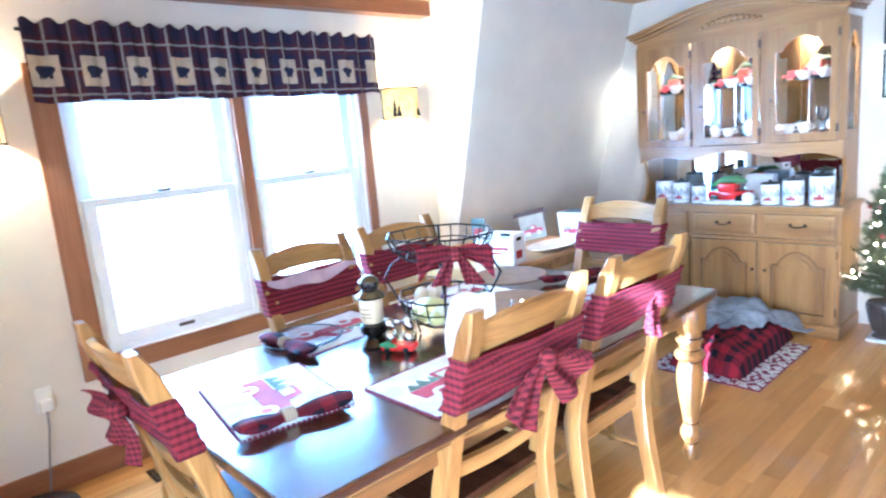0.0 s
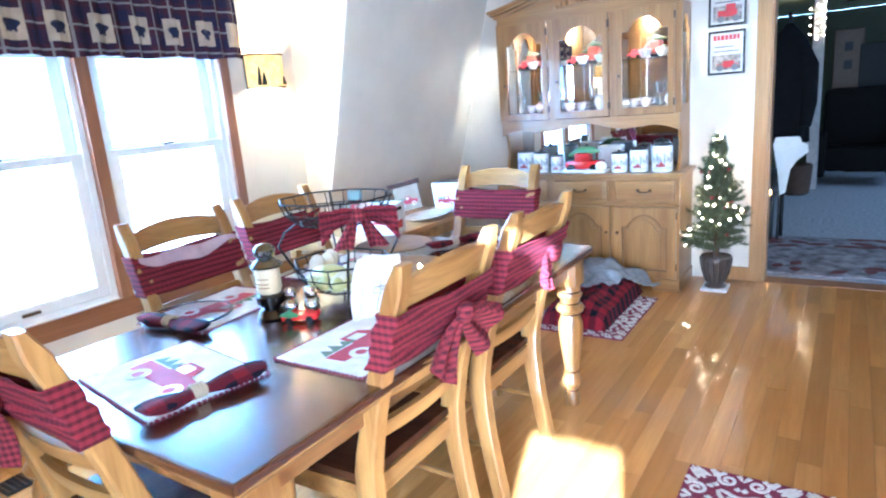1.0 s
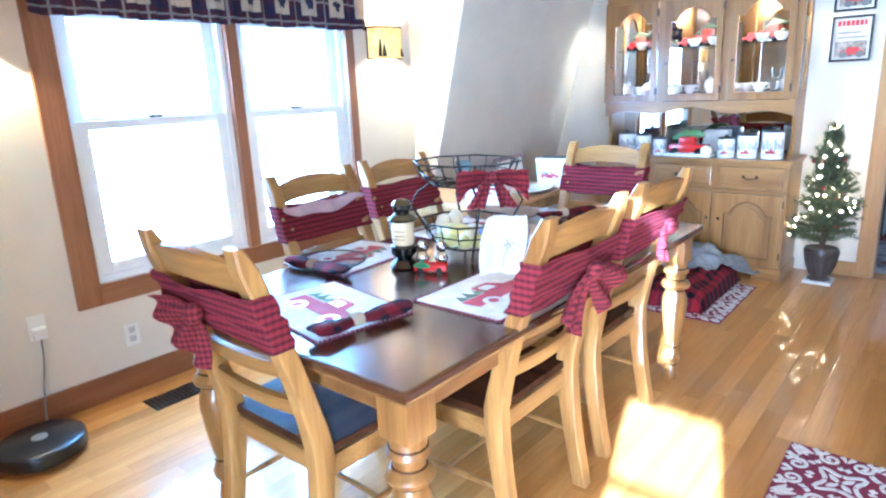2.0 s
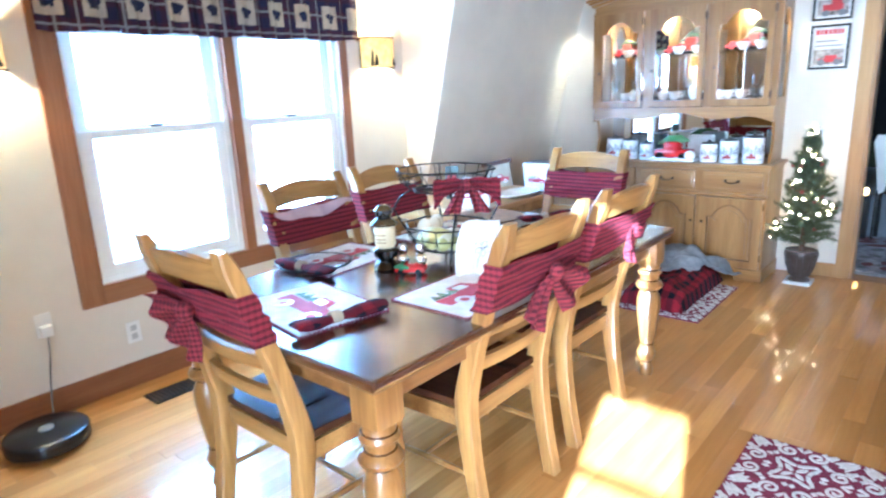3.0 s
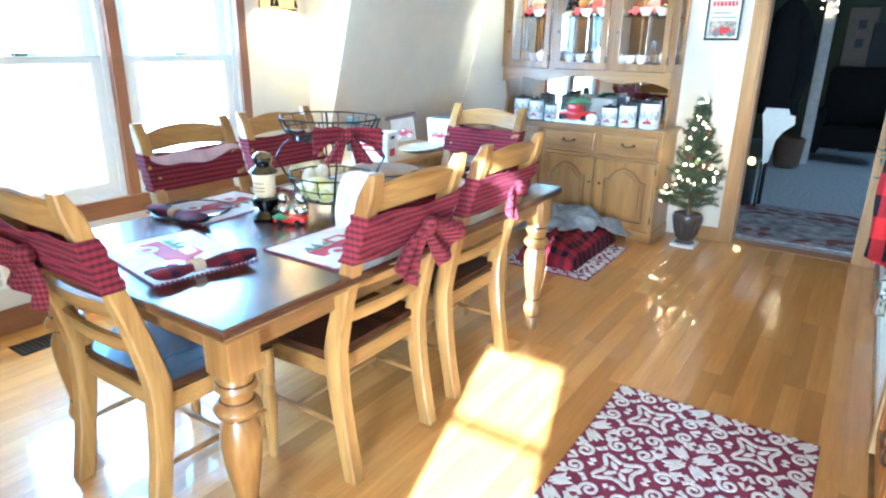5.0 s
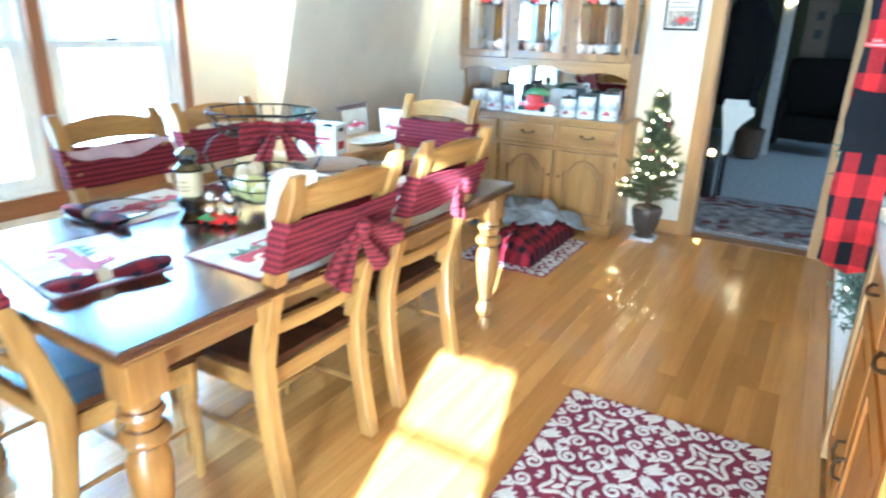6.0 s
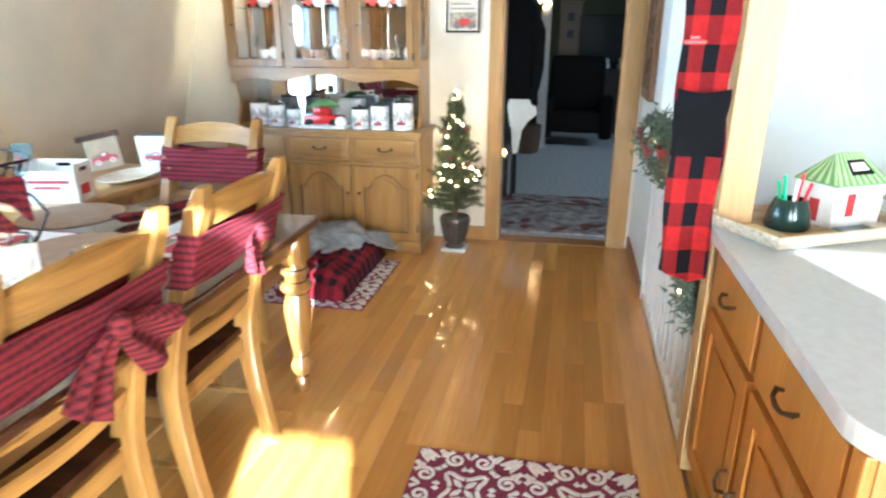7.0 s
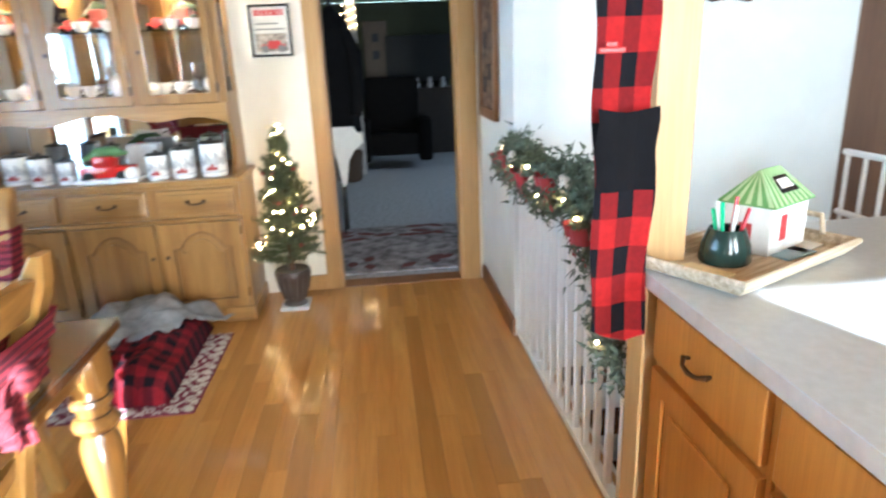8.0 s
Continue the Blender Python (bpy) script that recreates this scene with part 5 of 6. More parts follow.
wire_tier(0.05, 0.11, 0.17, 0.10, 16, "lower_tier")
wire_tier(0.295, 0.13, 0.195, 0.085, 18, "upper_tier")
for i in range(4):
    a = math.pi / 4 + i * math.pi / 2
    c_, s_ = math.cos(a), math.sin(a)
    part("upright", tube(bmesh.new(), [(0.10 * c_, 0.10 * s_, 0.004), (0.12 * c_, 0.11 * s_, 0.05), (0.19 * c_, 0.17 * s_, 0.15), (0.235 * c_, 0.2 * s_, 0.22), (0.2 * c_, 0.18 * s_, 0.27), (0.15 * c_, 0.14 * s_, 0.30), (0.2 * c_, 0.18 * s_, 0.38)], 0.0045, 8), BLACK_METAL, bas, smooth=True)
KNOT, ALONG, OUT = Vector((0.19, -0.10, 0.345)), Vector((0.75, 0.66, 0)), Vector((0.66, -0.75, 0))
for s in (-1, 1):
    bm = bmesh.new()

    def ruffle(u, v):
        k = math.sin(math.pi * u)
        return KNOT + ALONG * (s * 0.125 * k) + OUT * (0.03 - 0.03 * math.cos(2 * math.pi * u) + 0.012 * math.sin(v * 11 + 3 * u)) + Vector((0, 0, -0.03 * k * k + (v - 0.5) * (0.02 + 0.075 * k ** 1.5) + 0.008 * math.sin(u * 12)))
    sheet(bm, ruffle, 20, 9, 0.003)
    part("ribbon_loop", bm, SASH_BAND, bas, smooth=True)
    bm = bmesh.new()
    sheet(bm, lambda u, v: KNOT + ALONG * (s * (0.01 + 0.05 * u) + (v - 0.5) * (0.02 + 0.045 * u)) + OUT * (0.03 + 0.012 * math.sin(v * 8 + s + u)) + Vector((0, 0, -0.11 * u)), 8, 7, 0.003)
    part("ribbon_tail", bm, SASH, bas, smooth=True)
part("ribbon_knot", ball(bmesh.new(), KNOT + OUT * 0.035, 0.024, 10), SASH, bas, smooth=True)
# what lies in the basket
CANDY = paint("yellow_green_foil", (0.50, 0.47, 0.17), 0.35)
for k, (x, y) in enumerate(((-0.06, -0.085), (0.0, -0.095), (0.055, -0.095), (-0.03, -0.05), (0.03, -0.05), (0.085, -0.055))):
    q = thing("wrapped_candy", (BX + x, BYY + y, TZ + 0.056), "yellow-green foil candy lying in the wire basket", "candy", "candies in the basket", k * 53)
    bm = bmesh.new()
    sheet(bm, lambda u, v: Vector(((2 * u - 1) * 0.036, 0.026 * math.sin(math.pi * u) ** 0.6 * math.cos(2 * math.pi * v) * (1 + 0.2 * math.sin(11 * u + 3 * v + k)), 0.027 + 0.027 * math.sin(math.pi * u) ** 0.6 * math.sin(2 * math.pi * v) * (1 + 0.15 * math.sin(7 * v)))), 12, 12, 0.001)
    part("foil", bm, CANDY, q, smooth=True)
for k, (x, y) in enumerate(((-0.10, -0.03), (-0.075, 0.0), (-0.09, 0.035))):
    q = thing("cookie_round", (BX + x, BYY + y, TZ + 0.13 + 0.004 * k), "pale round cookie in a paper sleeve in the basket", "cookie", "cookies in the basket")
    bm = lathe(bmesh.new(), [(0.03, -0.006), (0.038, -0.003), (0.038, 0.003), (0.03, 0.007)], n=18, m=Matrix.Rotation(radians(70), 4, "X"))
    part("cookie", bm, paint("pale_biscuit", (0.55, 0.43, 0.27), 0.8), q, smooth=True)
for k, (x, y, z, sx, sy, sz, col, nm) in enumerate(((-0.03, -0.04, 0.06, 0.085, 0.06, 0.075, (0.62, 0.55, 0.20), "yellow snack pouch"), (0.08, 0.04, 0.06, 0.05, 0.045, 0.065, (0.20, 0.25, 0.55), "blue wrapped packet"), (-0.10, 0.05, 0.06, 0.05, 0.04, 0.06, (0.16, 0.10, 0.30), "purple wrapped packet"), (0.05, -0.06, 0.06, 0.04, 0.04, 0.06, (0.60, 0.56, 0.40), "pale wrapped packet"), (-0.02, 0.07, 0.06, 0.05, 0.04, 0.055, (0.7, 0.68, 0.6), "white paper packet"))):
    q = thing("snack_packet", (BX + x, BYY + y, TZ + z), nm + " lying in the wire basket", "packet", "packets in the basket", k * 37)
    bm = bmesh.new()
    sheet(bm, lambda u, v: Vector(((2 * u - 1) * sx, sy * math.sin(math.pi * u) ** 0.5 * math.cos(2 * math.pi * v) * (1 + 0.15 * math.sin(9 * u + 5 * v)), sz / 2 + sz * 0.55 * math.sin(math.pi * u) ** 0.5 * math.sin(2 * math.pi * v))), 14, 16, 0.001)
    part("wrapper", bm, paint("packet_" + nm.split()[0], col, 0.3), q, smooth=True)
cl = thing("dish_towel", (-0.355, 0.875, TZ + 0.004), "white cloth draped over the basket's rim", "towel")
ACROSS, FRONT = Vector((0.82, 0.57, 0)), Vector((0.57, -0.82, 0))


def draped(u, v):
    """Hangs in front of the rim, folds over it and falls a little way behind."""
    w = (u - 0.5) * (0.135 + 0.03 * math.sin(math.pi * min(1, v * 1.3)))
    if v < 0.68:
        k = v / 0.68
        z, out = 0.004 + 0.185 * k, 0.035 - 0.03 * k
    elif v < 0.8:
        k = (v - 0.68) / 0.12
        z, out = 0.189 + 0.012 * math.sin(math.pi * k), 0.005 - 0.035 * k
    else:
        k = (v - 0.8) / 0.2
        z, out = 0.189 - 0.075 * k, -0.03 - 0.012 * k
    out += 0.008 * math.sin(u * 9 + v * 4) + 0.005 * math.sin(u * 21 - v * 6)
    return ACROSS * (w + 0.03 * z / 0.19) + FRONT * out + Vector((0, 0, z + 0.012 * (u - 0.5) + 0.006 * math.sin(u * 5)))


tow = part("cloth", sheet(bmesh.new(), draped, 24, 30, 0.004), paint("white_towel", (0.78, 0.78, 0.77), 0.95), cl, smooth=True)
bm = bmesh.new()
for a in (0, 72, 144, 216, 288):
    ring = []
    for k, w in ((0.1, 0), (0.6, 1), (1, 0), (0.6, -1), (0.1, 0)):
        du = (0.032 * math.cos(radians(a)) * k - 0.010 * math.sin(radians(a)) * w) / 0.15
        dv = (0.032 * math.sin(radians(a)) * k + 0.010 * math.cos(radians(a)) * w) / 0.27
        ring.append(draped(0.62 + du, 0.36 + dv) + FRONT * 0.004)
    tube(bm, ring, 0.0011, 5)
tube(bm, [draped(0.62, 0.34) + FRONT * 0.004, draped(0.56, 0.2) + FRONT * 0.004, draped(0.57, 0.08) + FRONT * 0.004], 0.0011, 5)
part("stitched_flower", bm, BLACK, tow)

# ---- lantern and shakers ----
lan = thing("lantern", (-0.69, 0.735, TZ + 0.001), "small black and chrome lantern with a cream chimney", "lantern")
part("base", lathe(bmesh.new(), [(0.052, 0), (0.055, 0.012), (0.045, 0.03), (0.03, 0.045), (0.048, 0.06), (0.05, 0.085), (0.036, 0.095)], n=24), paint("black_chrome", (0.06, 0.057, 0.055), 0.16, 1.0), lan, smooth=True)
part("chimney", lathe(bmesh.new(), [(0.036, 0.095), (0.042, 0.11), (0.042, 0.17), (0.036, 0.185)], n=24), paint("cream_label", (0.62, 0.50, 0.30), 0.4), lan, smooth=True)
bm = bmesh.new()
for z in (0.12, 0.133, 0.15):
    tube(bm, [(0.0425 * math.cos(a), 0.0425 * math.sin(a), z) for a in (radians(-120 + i * 8) for i in range(11))], 0.002, 5)
part("label_bars", bm, paint("brown_ink", (0.20, 0.10, 0.04)), lan)
part("cap", lathe(bmesh.new(), [(0.052, 0.185), (0.055, 0.192), (0.04, 0.205), (0.028, 0.215), (0.036, 0.23), (0.038, 0.245), (0.026, 0.26), (0.01, 0.266)], n=24), paint("dark_chrome", (0.20, 0.19, 0.18), 0.14, 1.0), lan, smooth=True)
part("bail", tube(bmesh.new(), [(-0.05, 0, 0.19), (-0.075, 0, 0.17), (-0.06, 0.01, 0.10), (-0.05, 0, 0.06)], 0.0035), SILVER, lan, smooth=True)
for dx, dy in ((0.0, 0.0), (0.06, 0.035)):
    sh = thing("salt_shaker", (-0.605 + dx, 0.745 + dy, TZ + 0.032), "chrome snowman-shaped shaker on a red truck", "shaker", "shakers on the table")
    part("body", lathe(bmesh.new(), [(0.018, 0), (0.026, 0.02), (0.02, 0.038), (0.014, 0.045), (0.021, 0.06), (0.017, 0.08), (0.005, 0.088)], n=18), SILVER, sh, smooth=True)
ho = thing("shaker_stand", (-0.575, 0.755, TZ + 0.001), "red and green truck-shaped stand under the shakers", "stand", "", 30)
part("truck_body", box(B((-0.06, -0.03, 0.008), (0.06, 0.03, 0.03), 0.006), (-0.005, -0.032, 0.01), (0.05, -0.028, 0.026), 0.002), paint("red_glaze", (0.55, 0.02, 0.02), 0.15), ho)
part("leaf", tube(bmesh.new(), [(-0.06, -0.032, 0.03), (-0.03, -0.036, 0.035), (0.0, -0.034, 0.028)], [0.004, 0.014, 0.004]), GREEN, ho, smooth=True)
bm = bmesh.new()
for x in (-0.035, 0.035):
    lathe(bm, [(0.012, -0.033), (0.012, 0.033)], m=Matrix.Translation((x, 0, 0.012)) @ Matrix.Rotation(radians(90), 4, "X"), n=14)
part("wheel", bm, BLACK, ho)
ca = thing("candle_jar", (-0.40, 1.22, TZ + 0.001), "lit amber candle in a glass jar", "candle")
part("jar", lathe(bmesh.new(), [(0.036, 0), (0.04, 0.005), (0.04, 0.09), (0.037, 0.09), (0.036, 0.008)], n=20), glass("jar_glass", (1, 0.97, 0.92), 0.03), ca, smooth=True)
part("wax", lathe(bmesh.new(), [(0.034, 0.008), (0.034, 0.055)], n=20), paint("amber_wax", (0.75, 0.5, 0.22), 0.5), ca)
part("flame", lathe(bmesh.new(), [(0.002, 0.057), (0.007, 0.066), (0.004, 0.08), (0.0005, 0.09)], n=8), glow("flame", (1.0, 0.7, 0.3), 18), ca)

# ---- side table by the sloping wall ----
sd = thing("side_table", (-1.52, 2.40, 0), "pale wood side table against the sloping wall", "table")
part("tabletop", B((-0.44, -0.48, 0.715), (0.40, 0.48, 0.745), 0.006), wood("pale_side_table", (0.40, 0.22, 0.075), (0.56, 0.34, 0.14), "y", 0.35, 9), sd)
part("apron", B((-0.38, -0.43, 0.63), (0.34, 0.43, 0.714), 0.004), HONEY_X, sd)
for sx in (-0.36, 0.33):
    for sy in (-0.42, 0.42):
        part("leg", B((sx - 0.025, sy - 0.025, 0), (sx + 0.025, sy + 0.025, 0.63), 0.004), HONEY, sd)
bx = thing("white_caddy", (-1.26, 2.07, 0.746), "white metal caddy with red print and cut-out handle", "caddy", "", 12)
bm = bmesh.new()
for lo, hi in (((-0.12, -0.07, 0), (0.12, -0.064, 0.14)), ((-0.12, 0.064, 0), (0.12, 0.07, 0.17)), ((-0.12, -0.064, 0), (-0.114, 0.064, 0.17)), ((0.114, -0.064, 0), (0.12, 0.064, 0.17)), ((-0.114, -0.064, 0.0), (0.114, 0.064, 0.006))):
    box(bm, lo, hi, 0.002)
part("body", bm, WHITE, bx)
# uncut walls: black plates paint the dark of the handle slots
part("painted_slot", B((0.1195, -0.03, 0.13), (0.1215, 0.03, 0.15), 0.001), BLACK, bx)
part("painted_slot", B((-0.03, 0.0625, 0.14), (0.03, 0.064, 0.155)), BLACK, bx)
part("printed_bars", box(box(B((-0.09, -0.072, 0.085), (0.09, -0.0702, 0.10)), (-0.07, -0.072, 0.06), (0.05, -0.0702, 0.072)), (0.1202, -0.04, 0.03), (0.1216, 0.03, 0.075)), RED, bx)
SIGN_TILT = Matrix.Translation((0, 0, 0.025)) @ Matrix.Rotation(radians(-12), 4, "X") @ Matrix.Rotation(radians(-11), 4, "Y")
sg = thing("truck_sign", (-1.45, 2.62, 0.746), "cream hanging sign with red truck on a dark bar", "sign", "", 28)
part("board", B((-0.082, -0.006, 0), (0.082, 0.006, 0.16), 0.003, SIGN_TILT), paint("oatmeal_cloth", (0.40, 0.33, 0.24), 0.9), sg)
part("top_bar", B((-0.115, -0.012, 0.16), (0.10, 0.012, 0.19), 0.004, SIGN_TILT), paint("dark_bar", (0.07, 0.03, 0.02), 0.6), sg)
turn_up = SIGN_TILT @ Matrix.Translation((0.0, -0.003, 0.04)) @ Matrix.Rotation(radians(90), 4, "X")
truck_motif(sg, paint("faded_red_print", (0.42, 0.06, 0.085), 0.8), 0.52, turn_up)
pt = thing("serving_platter", (-1.24, 2.52, 0.746), "oval cream serving platter with a dull rim", "platter")
bm = lathe(bmesh.new(), [(0.10, 0.0), (0.14, 0.012), (0.16, 0.022), (0.157, 0.026), (0.13, 0.016), (0.02, 0.01)], n=36)
bmesh.ops.scale(bm, vec=(0.75, 1.25, 1.0), verts=bm.verts)
part("dish", bm, paint("cream_china", (0.80, 0.76, 0.66), 0.25), pt, smooth=True)
bk = thing("storage_bin", (-1.232, 2.80, 0.746), "white square bin with a faded truck print", "bin", "", 8)
bm = bmesh.new()
prism(bm, [(-0.085, 0), (0.085, 0), (0.105, 0.19), (-0.105, 0.19)], -0.09, 0.09)
part("body", bm, WHITE, bk)
# dark plate on the solid body paints the bin's shaded inside
part("opening", B((-0.095, -0.08, 0.1885), (0.095, 0.08, 0.1915)), paint("bin_shade_grey", (0.12, 0.12, 0.12)), bk)
turn_up = Matrix.Translation((0, -0.089, 0.06)) @ Matrix.Rotation(radians(90), 4, "X")
truck_motif(bk, paint("faded_red_print", (0.42, 0.06, 0.085), 0.8), 0.5, turn_up)
cn = thing("holiday_card", (-1.55, 2.2, 0.746), "small grey-green standing card with a red block", "card", "", 20)
part("card", B((-0.045, -0.004, 0), (0.045, 0.004, 0.22), 0.001), paint("grey_green_card", (0.10, 0.12, 0.10), 0.8), cn)
part("red_block", B((-0.03, -0.0065, 0.09), (0.03, -0.0042, 0.16)), paint("dull_red_print", (0.28, 0.03, 0.03), 0.5), cn)

# ---- counter and cabinets ----
CX, CY0, CY1 = 1.41, 0.58, 2.0
ct = thing("countertop", (0, 0, 0), "grey laminate countertop with a rounded corner", "counter")
pts = [(CX, CY1), (CX, CY0 + 0.1)] + [(CX + 0.1 - 0.1 * math.cos(a), CY0 + 0.1 - 0.1 * math.sin(a)) for a in (math.pi / 2 * i / 8 for i in range(9))][1:] + [(3.6, CY0), (3.6, 1.14), (2.35, 1.14), (2.35, CY1)]
part("laminate_top", prism(bmesh.new(), pts, 0.898, 0.9, "xy"), LAMINATE, ct)
part("edge_band", prism(bmesh.new(), pts, 0.86, 0.8979, "xy"), paint("pale_laminate_edge", (0.50, 0.47, 0.43), 0.35), ct)


def base_cabinet(y0, y1, pull_low):
    c = thing("base_cabinet", (CX + 0.02, (y0 + y1) / 2, 0), "honey oak base cabinet with one drawer and door", "cabinet", "base cabinets")
    w = (y1 - y0) / 2
    part("body", B((0.02, -w, 0.09), (0.58, w, 0.858), 0.002), CABINET, c)
    part("toe_kick", B((0.07, -w, 0), (0.56, w, 0.09)), paint("dark_kick", (0.05, 0.03, 0.02), 0.7), c)
    d = part("drawer", B((0.0, -w + 0.014, 0.675), (0.02, w - 0.014, 0.838), 0.006), CABINET, c)
    bm = bmesh.new()
    pts = [(0.0, -0.045, 0.765), (-0.014, -0.05, 0.765), (-0.026, -0.03, 0.757), (-0.028, 0, 0.753), (-0.026, 0.03, 0.757), (-0.014, 0.05, 0.765), (0.0, 0.045, 0.765)]
    tube(bm, pts, [0.004, 0.007, 0.005, 0.0065, 0.005, 0.007, 0.004], 8)
    part("handle", bm, BRONZE, d, "dark bronze branch-shaped pull", smooth=True)
    bm = bmesh.new()
    frame_with_hole(bm, -w + 0.014, w - 0.014, 0.11, 0.65, [(-w + 0.075, 0.17), (w - 0.075, 0.17), (w - 0.075, 0.59), (-w + 0.075, 0.59)], 0.0, 0.02, "yz")
    d = part("door", bm, CABINET, c)
    part("door_panel", box(B((0.011, -w + 0.075, 0.17), (0.018, w - 0.075, 0.59)), (0.004, -w + 0.105, 0.20), (0.012, w - 0.105, 0.56), 0.006), CABINET, d)
    bm = bmesh.new()
    s = -1 if pull_low else 1
    y = s * (w - 0.04)
    tube(bm, [(0, y, 0.30), (-0.02, y, 0.305), (-0.026, y, 0.335), (-0.02, y, 0.365), (0, y, 0.37)], 0.0055, 8)
    part("handle", bm, BRONZE, d, smooth=True)
    return c


base_cabinet(1.175, 1.66, True)
base_cabinet(0.66, 1.165, False)
ep = thing("end_panel", (0, 0, 0), "pale oak end panel of the counter", "panel")
part("board", B((CX + 0.035, CY0 + 0.03, 0.0), (2.3, CY0 + 0.055, 0.858), 0.003), PALE_PINE, ep)
part("corner_post", B((CX + 0.018, CY0 + 0.035, 0.0), (CX + 0.05, 0.658, 0.858), 0.006), CABINET, ep)

# post with the hanging organiser
po = thing("wooden_post", (1.475, 1.75, 0), "square pale pine post from floor to ceiling", "post")
part("shaft", B((-0.05, -0.05, 0.0), (0.05, 0.05, CZ - 0.013), 0.005), LIT_PINE, po)
hg = thing("hanging_organiser", (1.317, 1.655, 0), "red and black check hanging pocket strip on the post", "wall hanging")
bm = bmesh.new()
sheet(bm, lambda u, v: Vector(((u - 0.5) * 0.142 + 0.004 * math.sin(v * 25) + 0.02 * (1 - v), 0.012 * math.sin(v * 17) * (0.4 + u) - 0.008 * math.sin(u * 7), 0.75 + 1.25 * v - 0.03 * (1 - abs(2 * u - 1.3)) * (v < 0.02))), 14, 60, 0.006)
st = part("strip", bm, BUFFALO, hg, smooth=True)
bm = bmesh.new()
sheet(bm, lambda u, v: Vector(((u - 0.5) * 0.140 + 0.007 + 0.003 * math.sin(v * 9), -0.034 - 0.008 * math.sin(u * 7) + 0.003 * math.sin(v * 6), 1.12 + 0.19 * v - 0.012 * math.sin(math.pi * u) * (v > 0.9))), 12, 12, 0.006)
CANVAS = paint("black_canvas", (0.005, 0.005, 0.007), 0.9)
CANVAS.node_tree.nodes["Principled BSDF"].inputs["Specular IOR Level"].default_value = 0.15
part("black_pocket", bm, CANVAS, hg, "plain black canvas pocket")
bm = bmesh.new()
box(bm, (-0.06, -0.027, 1.425), (0.0, -0.018, 1.437), 0.003)
box(bm, (-0.045, -0.027, 1.437), (-0.018, -0.018, 1.449), 0.003)
part("truck_clip", bm, paint("red_clip", (0.5, 0.03, 0.03), 0.4), hg)
part("hanger_rod", tube(bmesh.new(), [(-0.1, 0, 2.0), (0.1, 0, 2.0)], 0.008), BLACK_METAL, hg)
part("hook", tube(bmesh.new(), [(0.0, 0, 2.0), (0.06, 0.02, 2.1), (0.09, 0.025, 2.14)], 0.005), BLACK_METAL, hg)

# ---- stair railing ----
rl = thing("stair_railing", (1.46, 0, 0), "white painted stair railing with slim balusters", "railing")
part("top_rail", B((-0.025, 1.81, 0.865), (0.025, STAIR_Y - 0.002, 0.905), 0.008), WHITE, rl)
part("bottom_rail", B((-0.02, 1.81, 0.0), (0.02, STAIR_Y - 0.002, 0.035), 0.004), WHITE, rl)
bm = B((-0.011, -0.011, 0.035), (0.011, 0.011, 0.865))
bal = bpy.data.meshes.new("baluster")
bm.to_mesh(bal)
bm.free()
bal.materials.append(WHITE)
for i in range(13):
    q = new("baluster", bal)
    q.parent, q.location = rl, (0, 1.87 + i * 0.113, 0)
setting("trim", B((1.4312, 1.8, -0.05), (1.52, STAIR_Y, -0.001), 0.002), PALE_PINE, "pale pine nosing along the stairwell", "trim")
gt = thing("stair_gate", (2.75, 0, 0), "white tubular railing across the stairwell", "railing")
for z in (0.35, 0.72, 0.98):
    part("rail", tube(bmesh.new(), [(0, 1.3, z), (0, 2.72, z)], 0.014), WHITE, gt)
bm = tube(bmesh.new(), [(0, 0, -0.1), (0, 0, 0.98)], 0.009)
bar = bpy.data.meshes.new("bar")
bm.to_mesh(bar)
bm.free()
bar.materials.append(WHITE)
for i in range(15):
    q = new("bar", bar)
    q.parent, q.location = gt, (0, 1.3 + i * 0.1, 0)
# treads use the dark seat wood to give the stairwell's shade
st = thing("staircase", (0, 0, 0), "wooden stairs going down, coloured dark for the shaded stairwell", "stairs")
for i in range(7):
    part("tread", B((1.56, 1.9 + i * 0.2 - 0.0, -1.3 + i * 0.18 - 0.03), (2.7, 2.1 + i * 0.2, -1.3 + i * 0.18), 0.006), SEAT_DARK, st)
setting("wall_stairwell", B((1.49, 1.9, -2.4), (1.55, STAIR_Y, -0.03)), WHITE_WALL, "white stairwell wall below the floor", "wall")
setting("wall_stairwell", B((1.55, 1.9, -2.4), (3.15, 1.99, -0.03)), WHITE_WALL, "white stairwell wall below the kitchen", "wall")
setting("floor_stairwell", B((1.5, 1.9, -2.5), (3.2, STAIR_Y, -2.4)), WHITE_WALL, "stairwell floor", "floor")

# garland along the rail
ga = thing("garland", (0, 0, 0), "fir garland with red bows and fairy lights", "garland")
verts, faces = [], []
rnd = random.Random(21)
path = []
for i in range(60):
    t = i / 59
    y = 3.26 - 1.38 * t
    z = 0.95 + 0.03 * math.sin(t * 9) + 0.05 * min(1, t * 1.6) - (0.47 * max(0, t - 0.74) / 0.26)
    path.append(Vector((1.42 - 0.03 * math.sin(t * 5), y, z)))
